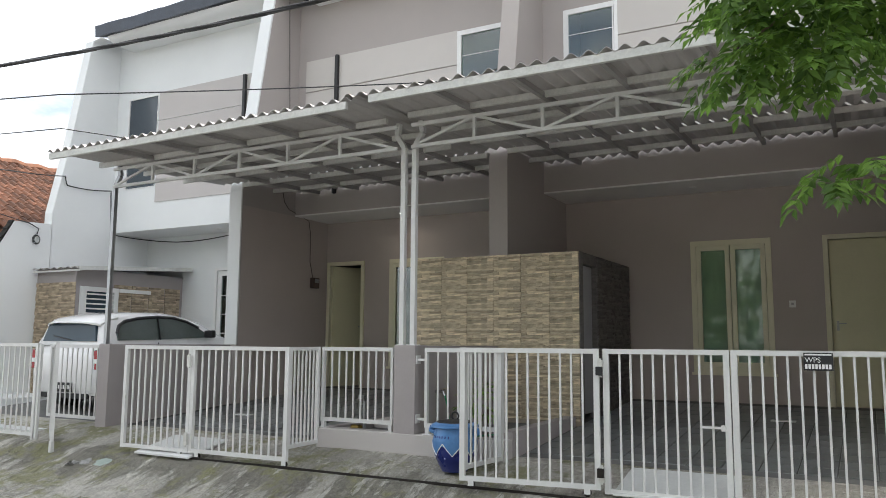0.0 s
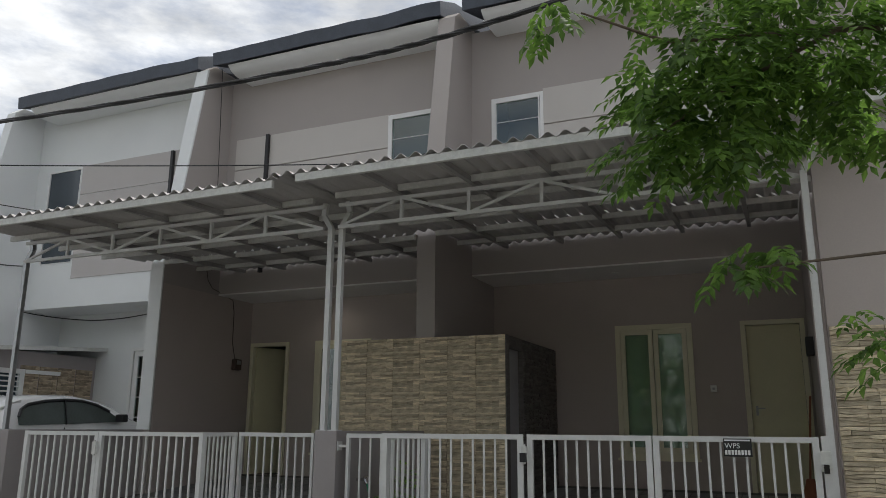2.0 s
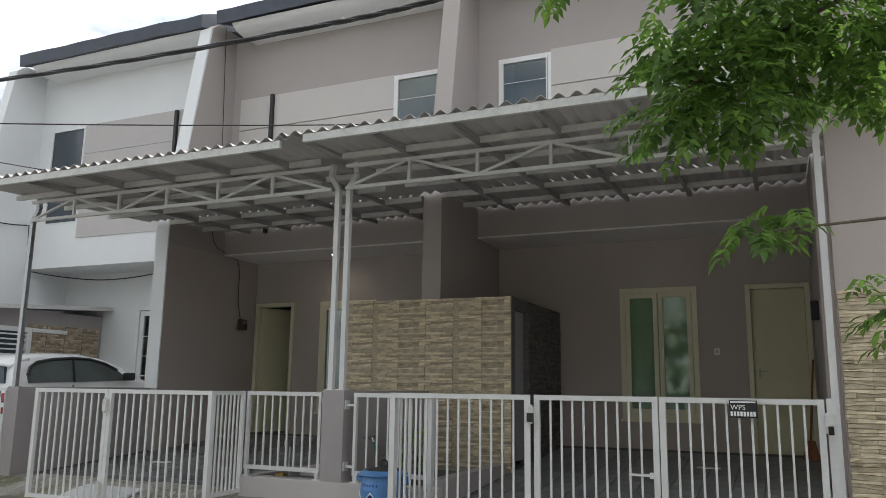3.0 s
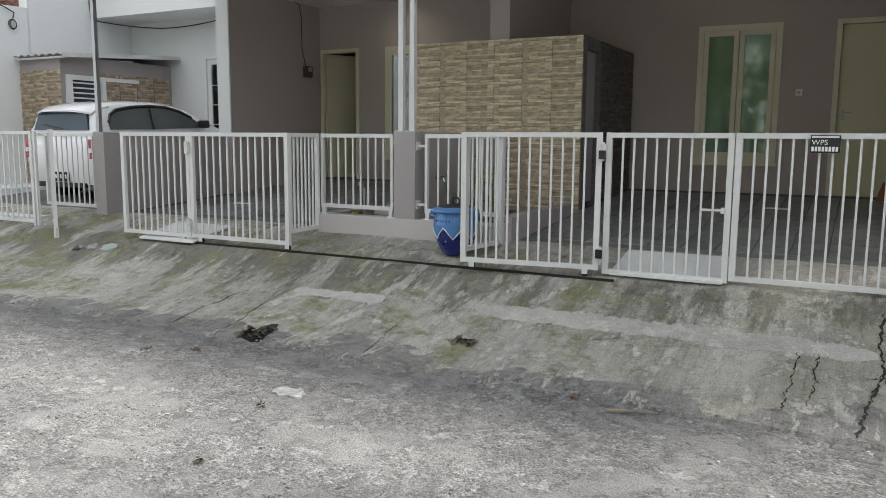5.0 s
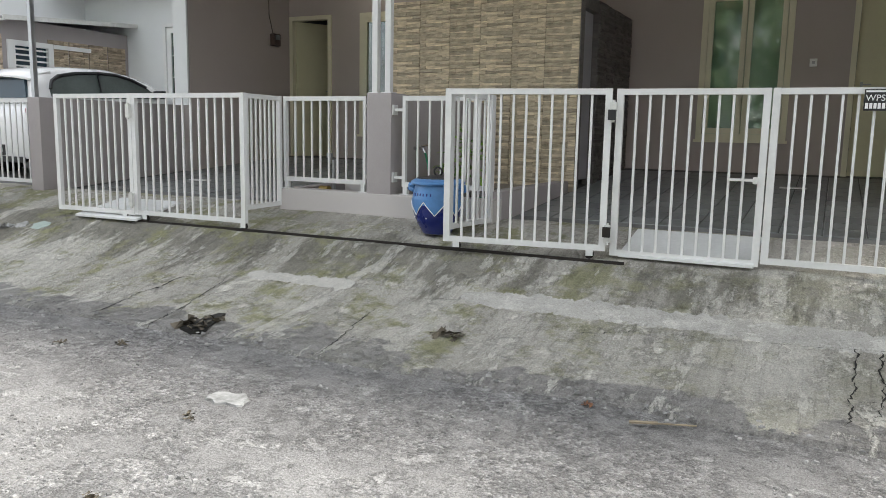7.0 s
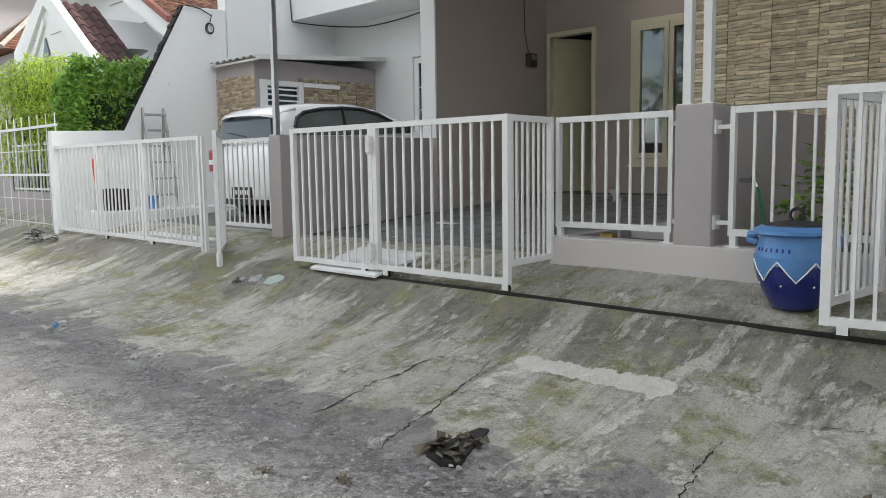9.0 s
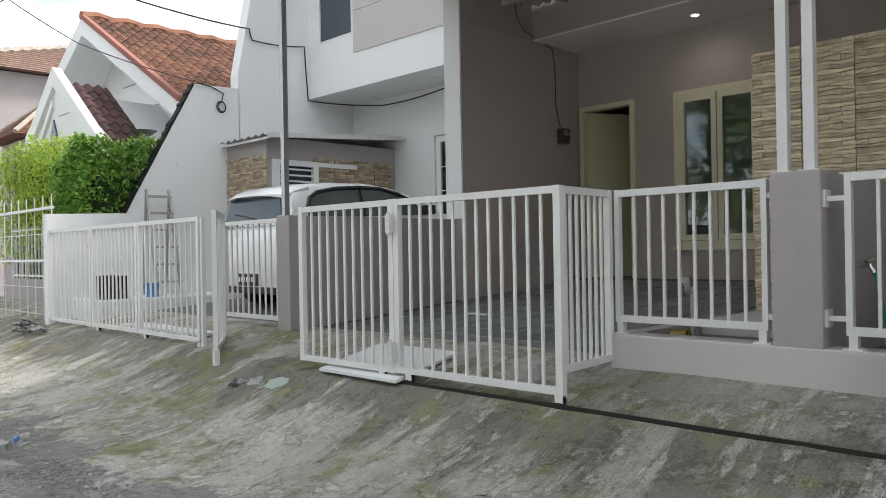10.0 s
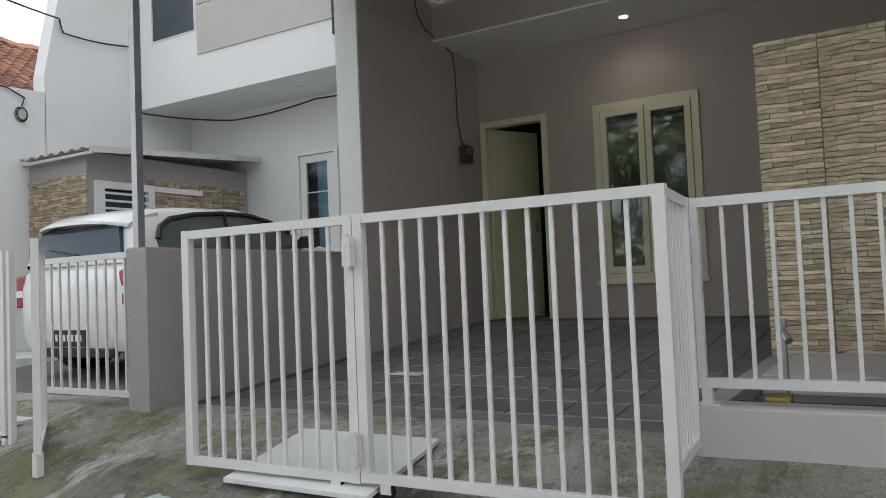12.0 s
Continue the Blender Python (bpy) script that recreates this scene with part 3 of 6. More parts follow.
UPPER = {"N": (-12.92, -12.08, 4.57, 6.40), "A": (-5.53, -4.70, 4.64, 6.385), "B": (-3.82, -3.035, 4.64, 6.36)}
for tag, x0, x1, m, pm, px in (("1", N_L, N_R, WHITE, GREY_PANEL, (-12.04, N_R, 4.26, 6.42)), ("2", A_L, A_R, TAUPE_LIGHT, CREAM_PANEL, (-8.45, -5.53, 4.23, 6.40)), ("3", B_L, B_R, TAUPE_LIGHT, CREAM_PANEL, (-3.035, B_R, 4.23, 6.40))):
    hole = UPPER["NAB"[int(tag) - 1]]
    solid("wall_upper_" + tag, wall_form(x0, x1, SOFFIT_Z + 0.02, TOP_Z - 0.05, FACE_Y, FACE_Y + 0.15, [hole]), m, "plastered upper storey wall", "wall", "structure")
    f = Form().box((px[0], FACE_Y - 0.018, px[2]), (px[1], FACE_Y, 4.87)).box((px[0], FACE_Y - 0.018, 4.89), (px[1], FACE_Y, 5.84)).box((px[0], FACE_Y - 0.018, 5.86), (px[1], FACE_Y, px[3]))
    solid("trim", f, pm, "pale painted facade panel with a shadow groove", "facade panel", "structure")
    solid("ceiling_porch_" + tag, Form().box((x0, FACE_Y, SOFFIT_Z), (x1, WALL_Y + 0.15, SOFFIT_Z + 0.02)), SOFFIT if tag != "1" else WHITE, "painted porch ceiling under the upper storey", "ceiling", "structure")
    # eaves: rounded white cornice and dark roof
    arc = [(FACE_Y + 0.05, 7.365), (10.42, 7.355), (10.26, 7.365), (10.15, 7.395), (10.08, 7.435), (10.05, 7.478), (FACE_Y + 0.05, 7.478)]
    solid("trim", Form().prism(arc, "x", x0 + 0.40, x1 - 0.02), WHITE, "rounded plaster cornice under the eaves", "cornice", "structure", smooth=True)
    f = Form()
    n = 28
    for i in range(n):
        a = x0 + 0.14 + (x1 - x0 - 0.08) * i / (n - 1)
        sag = 0.03 * noise.noise((i * 0.22, float(tag) * 3, 0)) + 0.006 * noise.noise((i * 1.3, float(tag), 4))
        f.v += [(a, 9.98, 7.48 + sag), (a, 9.96, 7.70 + sag), (a, 10.5, 7.96 + sag), (a, 14.0, 8.95), (a, 14.0, 8.85)]
        f.f += [(5 * i - 5 + j, 5 * i + j, 5 * i + (j + 1) % 5, 5 * i - 5 + (j + 1) % 5) for j in range(5)] if i else [(4, 3, 2, 1, 0)]
    f.f.append(tuple(5 * (n - 1) + j for j in range(5)))
    roof = solid("roof_" + tag, f, ROOF_DARK, "dark roof covering with a sagging front edge", "roof", "structure")
    lamp = thing("eave_light", (0.5 * (x0 + x1) + 0.2, FACE_Y - 0.3, 7.33), "small round white downlight set in the cornice", "downlight")
    part("rim", Form().lathe([(0.045, 0.0), (0.045, 0.03)], lamp.location, 14), FRAME_WHITE, lamp)
    part("lens", Form().lathe([(0.035, -0.006), (0.035, 0.002)], lamp.location, 14), LAMP_GLOW if tag == "2" else FRAME_WHITE, lamp)

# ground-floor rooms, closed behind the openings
# unseen rooms painted dark, so the openings show their gloom
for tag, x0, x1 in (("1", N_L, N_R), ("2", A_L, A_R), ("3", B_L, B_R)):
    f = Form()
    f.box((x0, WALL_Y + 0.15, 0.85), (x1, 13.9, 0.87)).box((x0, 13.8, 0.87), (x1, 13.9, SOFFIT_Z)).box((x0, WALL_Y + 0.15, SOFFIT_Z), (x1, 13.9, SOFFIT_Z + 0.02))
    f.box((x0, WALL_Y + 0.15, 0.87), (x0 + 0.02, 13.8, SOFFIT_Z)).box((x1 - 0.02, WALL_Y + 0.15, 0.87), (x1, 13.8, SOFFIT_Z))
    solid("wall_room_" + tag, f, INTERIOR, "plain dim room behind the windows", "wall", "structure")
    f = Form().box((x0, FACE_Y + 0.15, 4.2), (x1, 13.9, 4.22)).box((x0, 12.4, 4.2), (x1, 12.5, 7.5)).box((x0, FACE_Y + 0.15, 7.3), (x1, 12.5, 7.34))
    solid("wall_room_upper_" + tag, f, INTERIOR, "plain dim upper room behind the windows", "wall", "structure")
solid("wall_rear", Form().box((N_L - 0.22, 13.95, 0), (B_R + 0.22, 14.1, 8.8)), WHITE, "plain rear wall of the row", "wall", "structure")


def window(name, x0, x1, z0, z1, y, sashes, material, label, bars=(), sill=True, t=0.07, s_=0.06, bar_=0.012):
    """A framed window with sashes, set in a wall whose face is at y."""
    w = thing(name, (x0, y, z0), label, "window", kind="structure")
    part("window_frame", wall_form(x0, x1, z0, z1, y - 0.02, y + 0.09, [(x0 + t, x1 - t, z0 + t, z1 - t)]), material, w)
    n = sashes
    a0, a1 = x0 + t, x1 - t
    for i in range(n):
        a, b = a0 + (a1 - a0) * i / n + 0.006, a0 + (a1 - a0) * (i + 1) / n - 0.006
        s = part("sash", wall_form(a, b, z0 + t + 0.004, z1 - t - 0.004, y - 0.03, y + 0.02, [(a + s_, b - s_, z0 + t + s_ + 0.01, z1 - t - s_ - 0.01)]), material, w)
        pane = part("pane", Form().box((a + s_ - 0.005, y - 0.004, z0 + t + s_ + 0.005), (b - s_ + 0.005, y + 0.002, z1 - t - s_ - 0.005)), GLASS, s)
        pane.visible_shadow = False
        for zb in bars:
            part("glazing_bar", Form().box((a + s_ - 0.005, y - 0.012, zb - bar_), (b - s_ + 0.005, y - 0.006, zb + bar_)), material, s)
    if sill:
        part("window_sill", Form().box((x0 - 0.02, y - 0.05, z0 - 0.035), (x1 + 0.02, y + 0.02, z0)), material, w)
    return w


window("window_1", *WINS["A"], WALL_Y, 2, FRAME, "tall two-leaf window with cream frames and dark glass")
window("window_2", *WINS["B"], WALL_Y, 2, FRAME, "tall two-leaf window with cream frames and greenish glass")
# added backing sheet; its pale green stands in for foliage mirrored in the glass
f = Form()
cx0, cx1, cz0, cz1 = WINS["B"]
cols = [cx0 + 0.03 + (cx1 - cx0 - 0.06) * i / 60 for i in range(61)]
f.v = [(x, WALL_Y + 0.105 + 0.012 * math.sin(22 * x + 2 * math.sin(5 * x)), z) for z in (cz0 + 0.03, cz1 - 0.03) for x in cols]
f.f = [(i, i + 1, 62 + i, 61 + i) for i in range(60)]
solid("curtain", f, GLASS_BACKING, "added pale green sheet giving the window its mirrored foliage tone", "curtain", smooth=True)
for i, k in enumerate("AB"):
    window("window_%d" % (4 + i), *UPPER[k], FACE_Y, 1, FRAME_WHITE, "white framed upper window with a transom", bars=(5.62, 5.98), sill=False, t=0.05, s_=0.018, bar_=0.005)
wx0, wx1, wz0, wz1 = UPPER["N"]
w = thing("window_3", (wx0, FACE_Y, wz0), "dark slate-tinted upper window with a thin white frame and transom", "window", kind="structure")
part("window_frame", wall_form(wx0, wx1, wz0, wz1, FACE_Y - 0.012, FACE_Y + 0.09, [(wx0 + 0.03, wx1 - 0.012, wz0 + 0.012, wz1 - 0.03)]), FRAME_WHITE, w)
part("pane", Form().box((wx0 + 0.028, FACE_Y + 0.012, wz0 + 0.010), (wx1 - 0.010, FACE_Y + 0.02, wz1 - 0.028)), FILM_GLASS, w)
part("glazing_bar", Form().box((wx0 + 0.028, FACE_Y - 0.010, 5.28), (wx1 - 0.010, FACE_Y + 0.010, 5.34)), FRAME_WHITE, w)


def door(name, x0, x1, z0, z1, y, swing, label, hinge_left=True):
    d = thing(name, (x0, y, z0), label, "door", kind="structure")
    t = 0.06
    f = Form().box((x0, y - 0.03, z0), (x0 + t, y + 0.10, z1)).box((x1 - t, y - 0.03, z0), (x1, y + 0.10, z1)).box((x0 + t, y - 0.03, z1 - t), (x1 - t, y + 0.10, z1))
    part("door_frame", f, FRAME, d)
    hx = x0 + t + 0.004 if hinge_left else x1 - t - 0.004
    wd = (x1 - x0 - 2 * t - 0.008) * (1 if hinge_left else -1)
    turn = Matrix.Translation((hx, y + 0.05, 0)) @ Matrix.Rotation(radians(swing if hinge_left else -swing), 4, "Z")
    lo, hi = sorted((0.0, wd))
    dleaf = part("door_leaf", Form().box((lo, -0.02, z0 + 0.01), (hi, 0.02, z1 - t - 0.006), turn), DOOR, d)
    e = wd * 0.90
    h = Form().box((e - 0.014, -0.030, z0 + 0.96), (e + 0.014, -0.02, z0 + 1.08), turn).box((min(e, e - wd * 0.15), -0.062, z0 + 1.042), (max(e, e - wd * 0.15), -0.050, z0 + 1.056), turn).box((e - 0.009, -0.055, z0 + 1.04), (e + 0.009, -0.03, z0 + 1.06), turn)
    part("door_handle", h, GALV, dleaf, "metal lever handle")
    return d


door("door_1", *DOORS["A"], WALL_Y, 62, "cream painted front door standing ajar in a cream frame")
door("door_2", *DOORS["B"], WALL_Y, 0, "closed cream painted front door in a cream frame", hinge_left=False)
nd = thing("door_3", (DOORS["N"][0], WALL_Y, 0.86), "white framed glazed door with blue curtain behind", "door", kind="structure")
dx0, dx1, dz0, dz1 = DOORS["N"]
part("door_frame", wall_form(dx0, dx1, dz0, dz1, WALL_Y - 0.03, WALL_Y + 0.1, [(dx0 + 0.06, dx1 - 0.06, dz0, dz1 - 0.06)]), FRAME_WHITE, nd)
nleaf = part("door_leaf", wall_form(dx0 + 0.065, dx1 - 0.065, dz0 + 0.01, dz1 - 0.065, WALL_Y, WALL_Y + 0.04, [(dx0 + 0.16, dx1 - 0.195, dz0 + 0.2, dz1 - 0.16)]), FRAME_WHITE, nd)
part("pane", Form().box((dx0 + 0.155, WALL_Y + 0.016, dz0 + 0.195), (dx1 - 0.19, WALL_Y + 0.022, dz1 - 0.155)), GLASS, nleaf).visible_shadow = False
for k in range(1, 5):
    part("glazing_bar", Form().box((dx0 + 0.155, WALL_Y + 0.005, dz0 + 0.2 + 0.36 * k), (dx1 - 0.19, WALL_Y + 0.014, dz0 + 0.215 + 0.36 * k)), FRAME_WHITE, nleaf)
f = Form()
n = 40
f.v = [(dx0 + 0.30 + 0.34 * i / n, WALL_Y + 0.055 + 0.015 * math.sin(i * 1.3), z) for z in (dz0 + 0.1, dz1 - 0.1) for i in range(n + 1)]
f.f = [(i, i + 1, n + 2 + i, n + 1 + i) for i in range(n)]
solid("curtain", f, CURTAIN, "pale blue patterned curtain behind the door glass", "curtain", smooth=True)

# carport floors on their slopes
for tag, x0, x1 in (("1", N_L, N_R + 0.2), ("2", A_L - 0.2, A_R + 0.1), ("3", B_L - 0.2, B_R + 0.1)):
    f = Form()
    f.v = [(x, y, z) for x in (x0, x1) for y, z in ((7.45, 0.3), (7.45, floor_z(7.45) - 0.004), (WALL_Y, floor_z(WALL_Y) - 0.004), (WALL_Y, 0.3))]
    f.f = [(0, 1, 2, 3), (7, 6, 5, 4), (0, 4, 5, 1), (1, 5, 6, 2), (2, 6, 7, 3), (3, 7, 4, 0)]
    solid("floor_" + tag, f, FLOOR_BED, "carport floor of dark grey tiles sloping to the road", "floor", "structure")

# low boundary walls, pillar and plinths
solid("wall_low_1", Form().box((-8.935, 7.28, 0.4), (-8.735, FIN_Y - 0.001, 1.585)), WALL_GREY, "low grey plastered boundary wall", "wall", "structure", bevel=0.008)
solid("pillar", Form().box((-4.435, 7.27, 0.70), (-4.19, 7.53, 1.605)), WALL_GREY, "grey plastered gate pillar", "pillar", "structure", bevel=0.008)
f = Form().box((-5.385, 7.265, 0.42), (-3.22, 7.46, 0.735))
solid("wall_low_2", f, GREY_PANEL, "low grey plastered plinth under the fence", "wall", "structure", bevel=0.008)
solid("wall_low_3", Form().box((-3.36, 7.46, 0.42), (-3.22, 9.27, 0.80)), WALL_GREY, "low plinth along the planter", "wall", "structure", bevel=0.008)
solid("wall_low_4", Form().box((-5.385, 7.46, 0.42), (-5.28, 9.29, 0.74)), WALL_GREY, "low plinth along the planter", "wall", "structure", bevel=0.008)
solid("wall_low_5", Form().box((-4.42, 7.53, 0.5), (-4.205, 9.30, 1.60)), WALL_GREY, "low grey wall between the two carports", "wall", "structure", bevel=0.006)
# wash-room block between the carports
solid("wall_block_front", Form().box((-5.38, 9.31, 0.5), (-3.17, 9.42, 2.72)), GROUT, "front wall of the tiled block", "wall", "structure")
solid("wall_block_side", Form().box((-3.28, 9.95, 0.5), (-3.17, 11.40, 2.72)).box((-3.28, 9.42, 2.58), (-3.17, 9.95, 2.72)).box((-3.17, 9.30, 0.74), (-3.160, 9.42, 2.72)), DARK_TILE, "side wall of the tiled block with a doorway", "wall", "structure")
solid("wall_block_rear", Form().box((-4.14, 11.40, 0.5), (-3.17, 11.50, 2.72)).box((-5.38, 9.42, 0.5), (-5.27, 9.95, 2.72)), GROUT, "return walls of the tiled block", "wall", "structure")
solid("ceiling_block", Form().box((-4.13, 9.42, 2.66), (-3.28, 11.40, 2.70)), GROUT, "roof slab of the tiled block", "ceiling", "structure")
solid("wash_room_door", Form().box((-3.262, 9.50, 0.80), (-3.228, 9.945, 2.575)), mat("grey_door_panel", (0.30, 0.30, 0.31), 0.6, var=0.12, scale=3, bump=0.03), "plain grey wash-room door in the tiled side wall", "door", "structure")
# right-hand neighbour
solid("wall_right", Form().box((0.14, 7.24, 0.62), (4.5, 7.42, 4.2)), TAUPE, "tile-clad front wall of the next house", "wall", "structure")
solid("wall_right_base", Form().prism([(6.55, 0.25), (7.20, 0.66), (7.40, 0.66), (7.40, 0.25)], "x", 0.16, 4.5), GREY_PANEL, "pale sloping plinth of the next house", "wall", "structure")
solid("wall_right_upper", Form().box((0.36, FACE_Y, 3.7), (4.6, FACE_Y + 0.15, 7.5)).box((4.5, 7.42, 0.0), (4.65, 14, 7.5)), TAUPE_LIGHT, "upper storey of the next house", "wall", "structure")

# ---- left neighbour: tiled box, awning, garden wall ----
solid("wall_nbox_front", Form().box((N_L, 9.23, 0.5), (-12.18, 9.33, 2.88)), WALL_GREY, "front of the neighbour's small block", "wall", "structure")
f = Form()
for a, b, lo, hi in ((9.33, 9.42, 0.5, 2.88), (9.42, 10.02, 0.5, 2.02), (9.42, 10.02, 2.52, 2.88), (10.02, 11.6, 0.5, 2.88)):
    f.box((-12.28, a, lo), (-12.18, b, hi))
solid("wall_nbox_side", f, WALL_GREY, "side of the neighbour's small block with a window", "wall", "structure")
solid("wall_garden", Form().prism([(6.70, 0.3), (6.70, 1.79), (7.70, 1.82), (8.72, 3.71), (9.20, 3.73), (9.45, 3.74), (9.45, 0.3)], "x", -13.37, N_L), WHITE, "white garden wall with a steep slanting top", "wall", "structure", bevel=0.006)
f = Form()
cap_rng = random.Random(5)
for k in range(44):
    t0, t1 = k / 44, (k + 1) / 44
    ya, za, yb, zb = 7.69 + 1.02 * t0, 1.825 + 1.89 * t0, 7.69 + 1.02 * t1, 1.825 + 1.89 * t1
    w = 0.006 + 0.022 * cap_rng.random() ** 2
    f.prism([(ya - w, za + 0.5 * w), (yb - w, zb + 0.5 * w), (yb + 0.012, zb - 0.006), (ya + 0.012, za - 0.006)], "x", -13.38, N_L + 0.002 + 0.008 * cap_rng.random())
solid("trim", f, CRACK, "ragged dark mould along the slanting wall top", "trim", "structure")


# ---- gates and fences ----
def gate_leaf(name, p, q, z0, z1, count, label, group="", stile=0.045, roll=False, feet=False):
    """A steel leaf from p to q in plan: frame, upright bars, rollers."""
    (ax, ay), (bx, by) = p, q
    g = thing(name, (ax, ay, z0), label, "gate", group)
    d = Vector((bx - ax, by - ay, 0))
    ln = d.length
    d.normalize()

    def at(s, z):
        return (ax + d.x * s, ay + d.y * s, z)
    part("top_rail", Form().bar(at(0.012, z1 - 0.02), at(ln - 0.012, z1 - 0.02), 0.035, 0.04), STEEL, g)
    part("bottom_rail", Form().bar(at(0.012, z0 + 0.02), at(ln - 0.012, z0 + 0.02), 0.035, 0.04), STEEL, g)
    for s in (stile / 2, ln - stile / 2):
        part("stile", Form().bar(at(s, z0 - 0.001), at(s, z1 + 0.001), 0.040, stile, tuple(d)), STEEL, g)
    for i in range(1, count + 1):
        s = stile + (ln - 2 * stile) * i / (count + 1)
        part("bar", Form().bar(at(s, z0 + 0.03), at(s, z1 - 0.03), 0.015, 0.016, tuple(d)), STEEL, g)
    if roll:
        for s in roll:
            c = at(s, z0 - 0.03)
            n = Vector((-d.y, d.x, 0))
            holder = part("roller_bracket", Form().bar(Vector(at(s, z0 + 0.01)) - n * 0.016, Vector(at(s, z0 - 0.04)) - n * 0.016, 0.05, 0.006, tuple(n)), STEEL, g)
            part("roller", Form().tube([Vector(c) - n * 0.012, Vector(c) + n * 0.012], 0.032, 14), RUST, holder, "rusty iron roller", smooth=True)
    if feet:
        for s in (0.03, ln - 0.03):
            part("foot", Form().bar(at(s, z0 - 0.075), at(s, z0), 0.04).box((at(s, 0)[0] - 0.045, at(s, 0)[1] - 0.03, z0 - 0.075), (at(s, 0)[0] + 0.045, at(s, 0)[1] + 0.03, z0 - 0.062)), STEEL, g)
    return g


def hinge_block(g, at, label="steel hinge"):
    x, y, z = at
    part("hinge", Form().box((x - 0.022, y - 0.045, z - 0.06), (x + 0.022, y - 0.01, z + 0.06)).tube([(x, y - 0.035, z - 0.075), (x, y - 0.035, z + 0.075)], 0.012, 8), STEEL_OLD, g, label)


LEAF = "white painted steel barred gate leaf"
GA = "folding gate of the taupe house"
a1 = gate_leaf("gate_leaf", (-7.645, 6.655), (-6.615, 6.675), 0.455, 1.58, 9, LEAF + ", half folded open", GA, roll=(0.9,))
a2 = gate_leaf("gate_leaf", (-6.61, 6.675), (-5.30, 6.70), 0.462, 1.58, 12, LEAF + ", standing across the opening", GA, roll=(0.12, 1.28))
gate_leaf("gate_leaf", (-5.335, 6.73), (-5.385, 7.28), 0.575, 1.58, 6, "short white steel gate leaf turned square to the others", GA, stile=0.035)
hinge_block(a2, (-6.612, 6.655, 1.42))
hinge_block(a2, (-6.612, 6.655, 0.60))
fx = gate_leaf("fence_panel", (-5.37, 7.33), (-4.47, 7.33), 0.805, 1.58, 8, "fixed white steel fence panel on the plinth", "fixed fence panels", stile=0.03, feet=True)
fx["category"] = "fence"
for zb in (1.495, 0.875):
    part("wall_bracket", Form().box((-4.48, 7.315, zb - 0.015), (-4.43, 7.345, zb + 0.015)), STEEL, fx)
fx2 = gate_leaf("fence_panel", (-4.10, 7.33), (-3.25, 7.33), 0.805, 1.58, 6, "fixed white steel fence panel behind the blue pot", "fixed fence panels", stile=0.03, feet=True)
fx2["category"] = "fence"
for zb in (1.462, 0.882):
    part("wall_bracket", Form().box((-4.18, 7.315, zb - 0.012), (-4.09, 7.345, zb + 0.012)).box((-4.195, 7.29, zb - 0.042), (-4.178, 7.37, zb + 0.043)), STEEL, fx2)
GB = "folding gate of the second carport"
gate_leaf("gate_leaf", (-3.31, 6.63), (-3.25, 7.27), 0.56, 1.58, 6, "short white steel gate leaf folded inwards", GB, stile=0.035)
gate_leaf("gate_leaf", (-3.325, 6.59), (-2.15, 6.765), 0.478, 1.592, 11, LEAF + ", swung slightly inwards", GB, roll=(0.10, 1.08))
b2 = gate_leaf("gate_leaf", (-2.125, 6.80), (-1.155, 6.84), 0.448, 1.592, 9, LEAF + ", with a flat latch bar", GB)
gate_leaf("gate_leaf", (-1.145, 6.84), (-0.01, 6.84), 0.470, 1.592, 11, LEAF + ", carrying a small black sign", GB)
hinge_block(b2, (-2.135, 6.775, 1.44), "worn steel hinge and bolt")
hinge_block(b2, (-2.135, 6.775, 0.60), "worn steel hinge and bolt")
part("padlock", Form().box((-2.16, 6.70, 1.38), (-2.11, 6.73, 1.45)), BLACK, b2, "black padlock")
part("padlock", Form().box((-2.16, 6.70, 0.58), (-2.11, 6.73, 0.65)), RUST, b2, "rusty padlock")
part("latch_bar", Form().box((-1.38, 6.805, 1.0), (-1.19, 6.815, 1.018)).box((-1.225, 6.80, 0.985), (-1.195, 6.82, 1.03)), STEEL, b2, "flat latch bar")
rp = thing("gate_post", (0.03, 6.88, 0.35), "white steel gate post with a padlocked hinge", "gate post")
part("post", Form().box((0.005, 6.85, 0.30), (0.055, 6.90, 1.60)), STEEL, rp)
part("hinge", Form().box((-0.01, 6.80, 1.36), (0.06, 6.85, 1.50)), STEEL_OLD, rp)
part("padlock", Form().box((0.005, 6.775, 1.35), (0.04, 6.80, 1.41)), RUST, rp, bevel=0.004)
part("hinge", Form().box((-0.01, 6.80, 0.58), (0.06, 6.85, 0.72)), STEEL_OLD, rp)
part("padlock", Form().box((0.005, 6.775, 0.60), (0.04, 6.80, 0.665)), RUST, rp, bevel=0.004)

# black sign on the gate
sg = thing("gate_sign", (-0.64, 6.80, 1.44), "small black plate with white lettering wired to the gate", "sign")
part("plate", Form().box((-0.640, 6.795, 1.452), (-0.448, 6.803, 1.578)), BLACK, sg)


def lettering(parent, text, size, at, material, rot=(90, 0, 0)):
    cu = bpy.data.curves.new("lettering", "FONT")
    cu.body, cu.size, cu.extrude = text, size, 0.0008
    tmp = bpy.data.objects.new("lettering", cu)
    me = bpy.data.meshes.new_from_object(tmp)
    bpy.data.objects.remove(tmp)
    me.materials.clear()
    me.materials.append(material)
    ob = new("lettering", me)
    ob.parent = parent
    ob.matrix_basis = Matrix.Translation(-ROOT[parent]) @ pose(*at, *rot)
    return ob


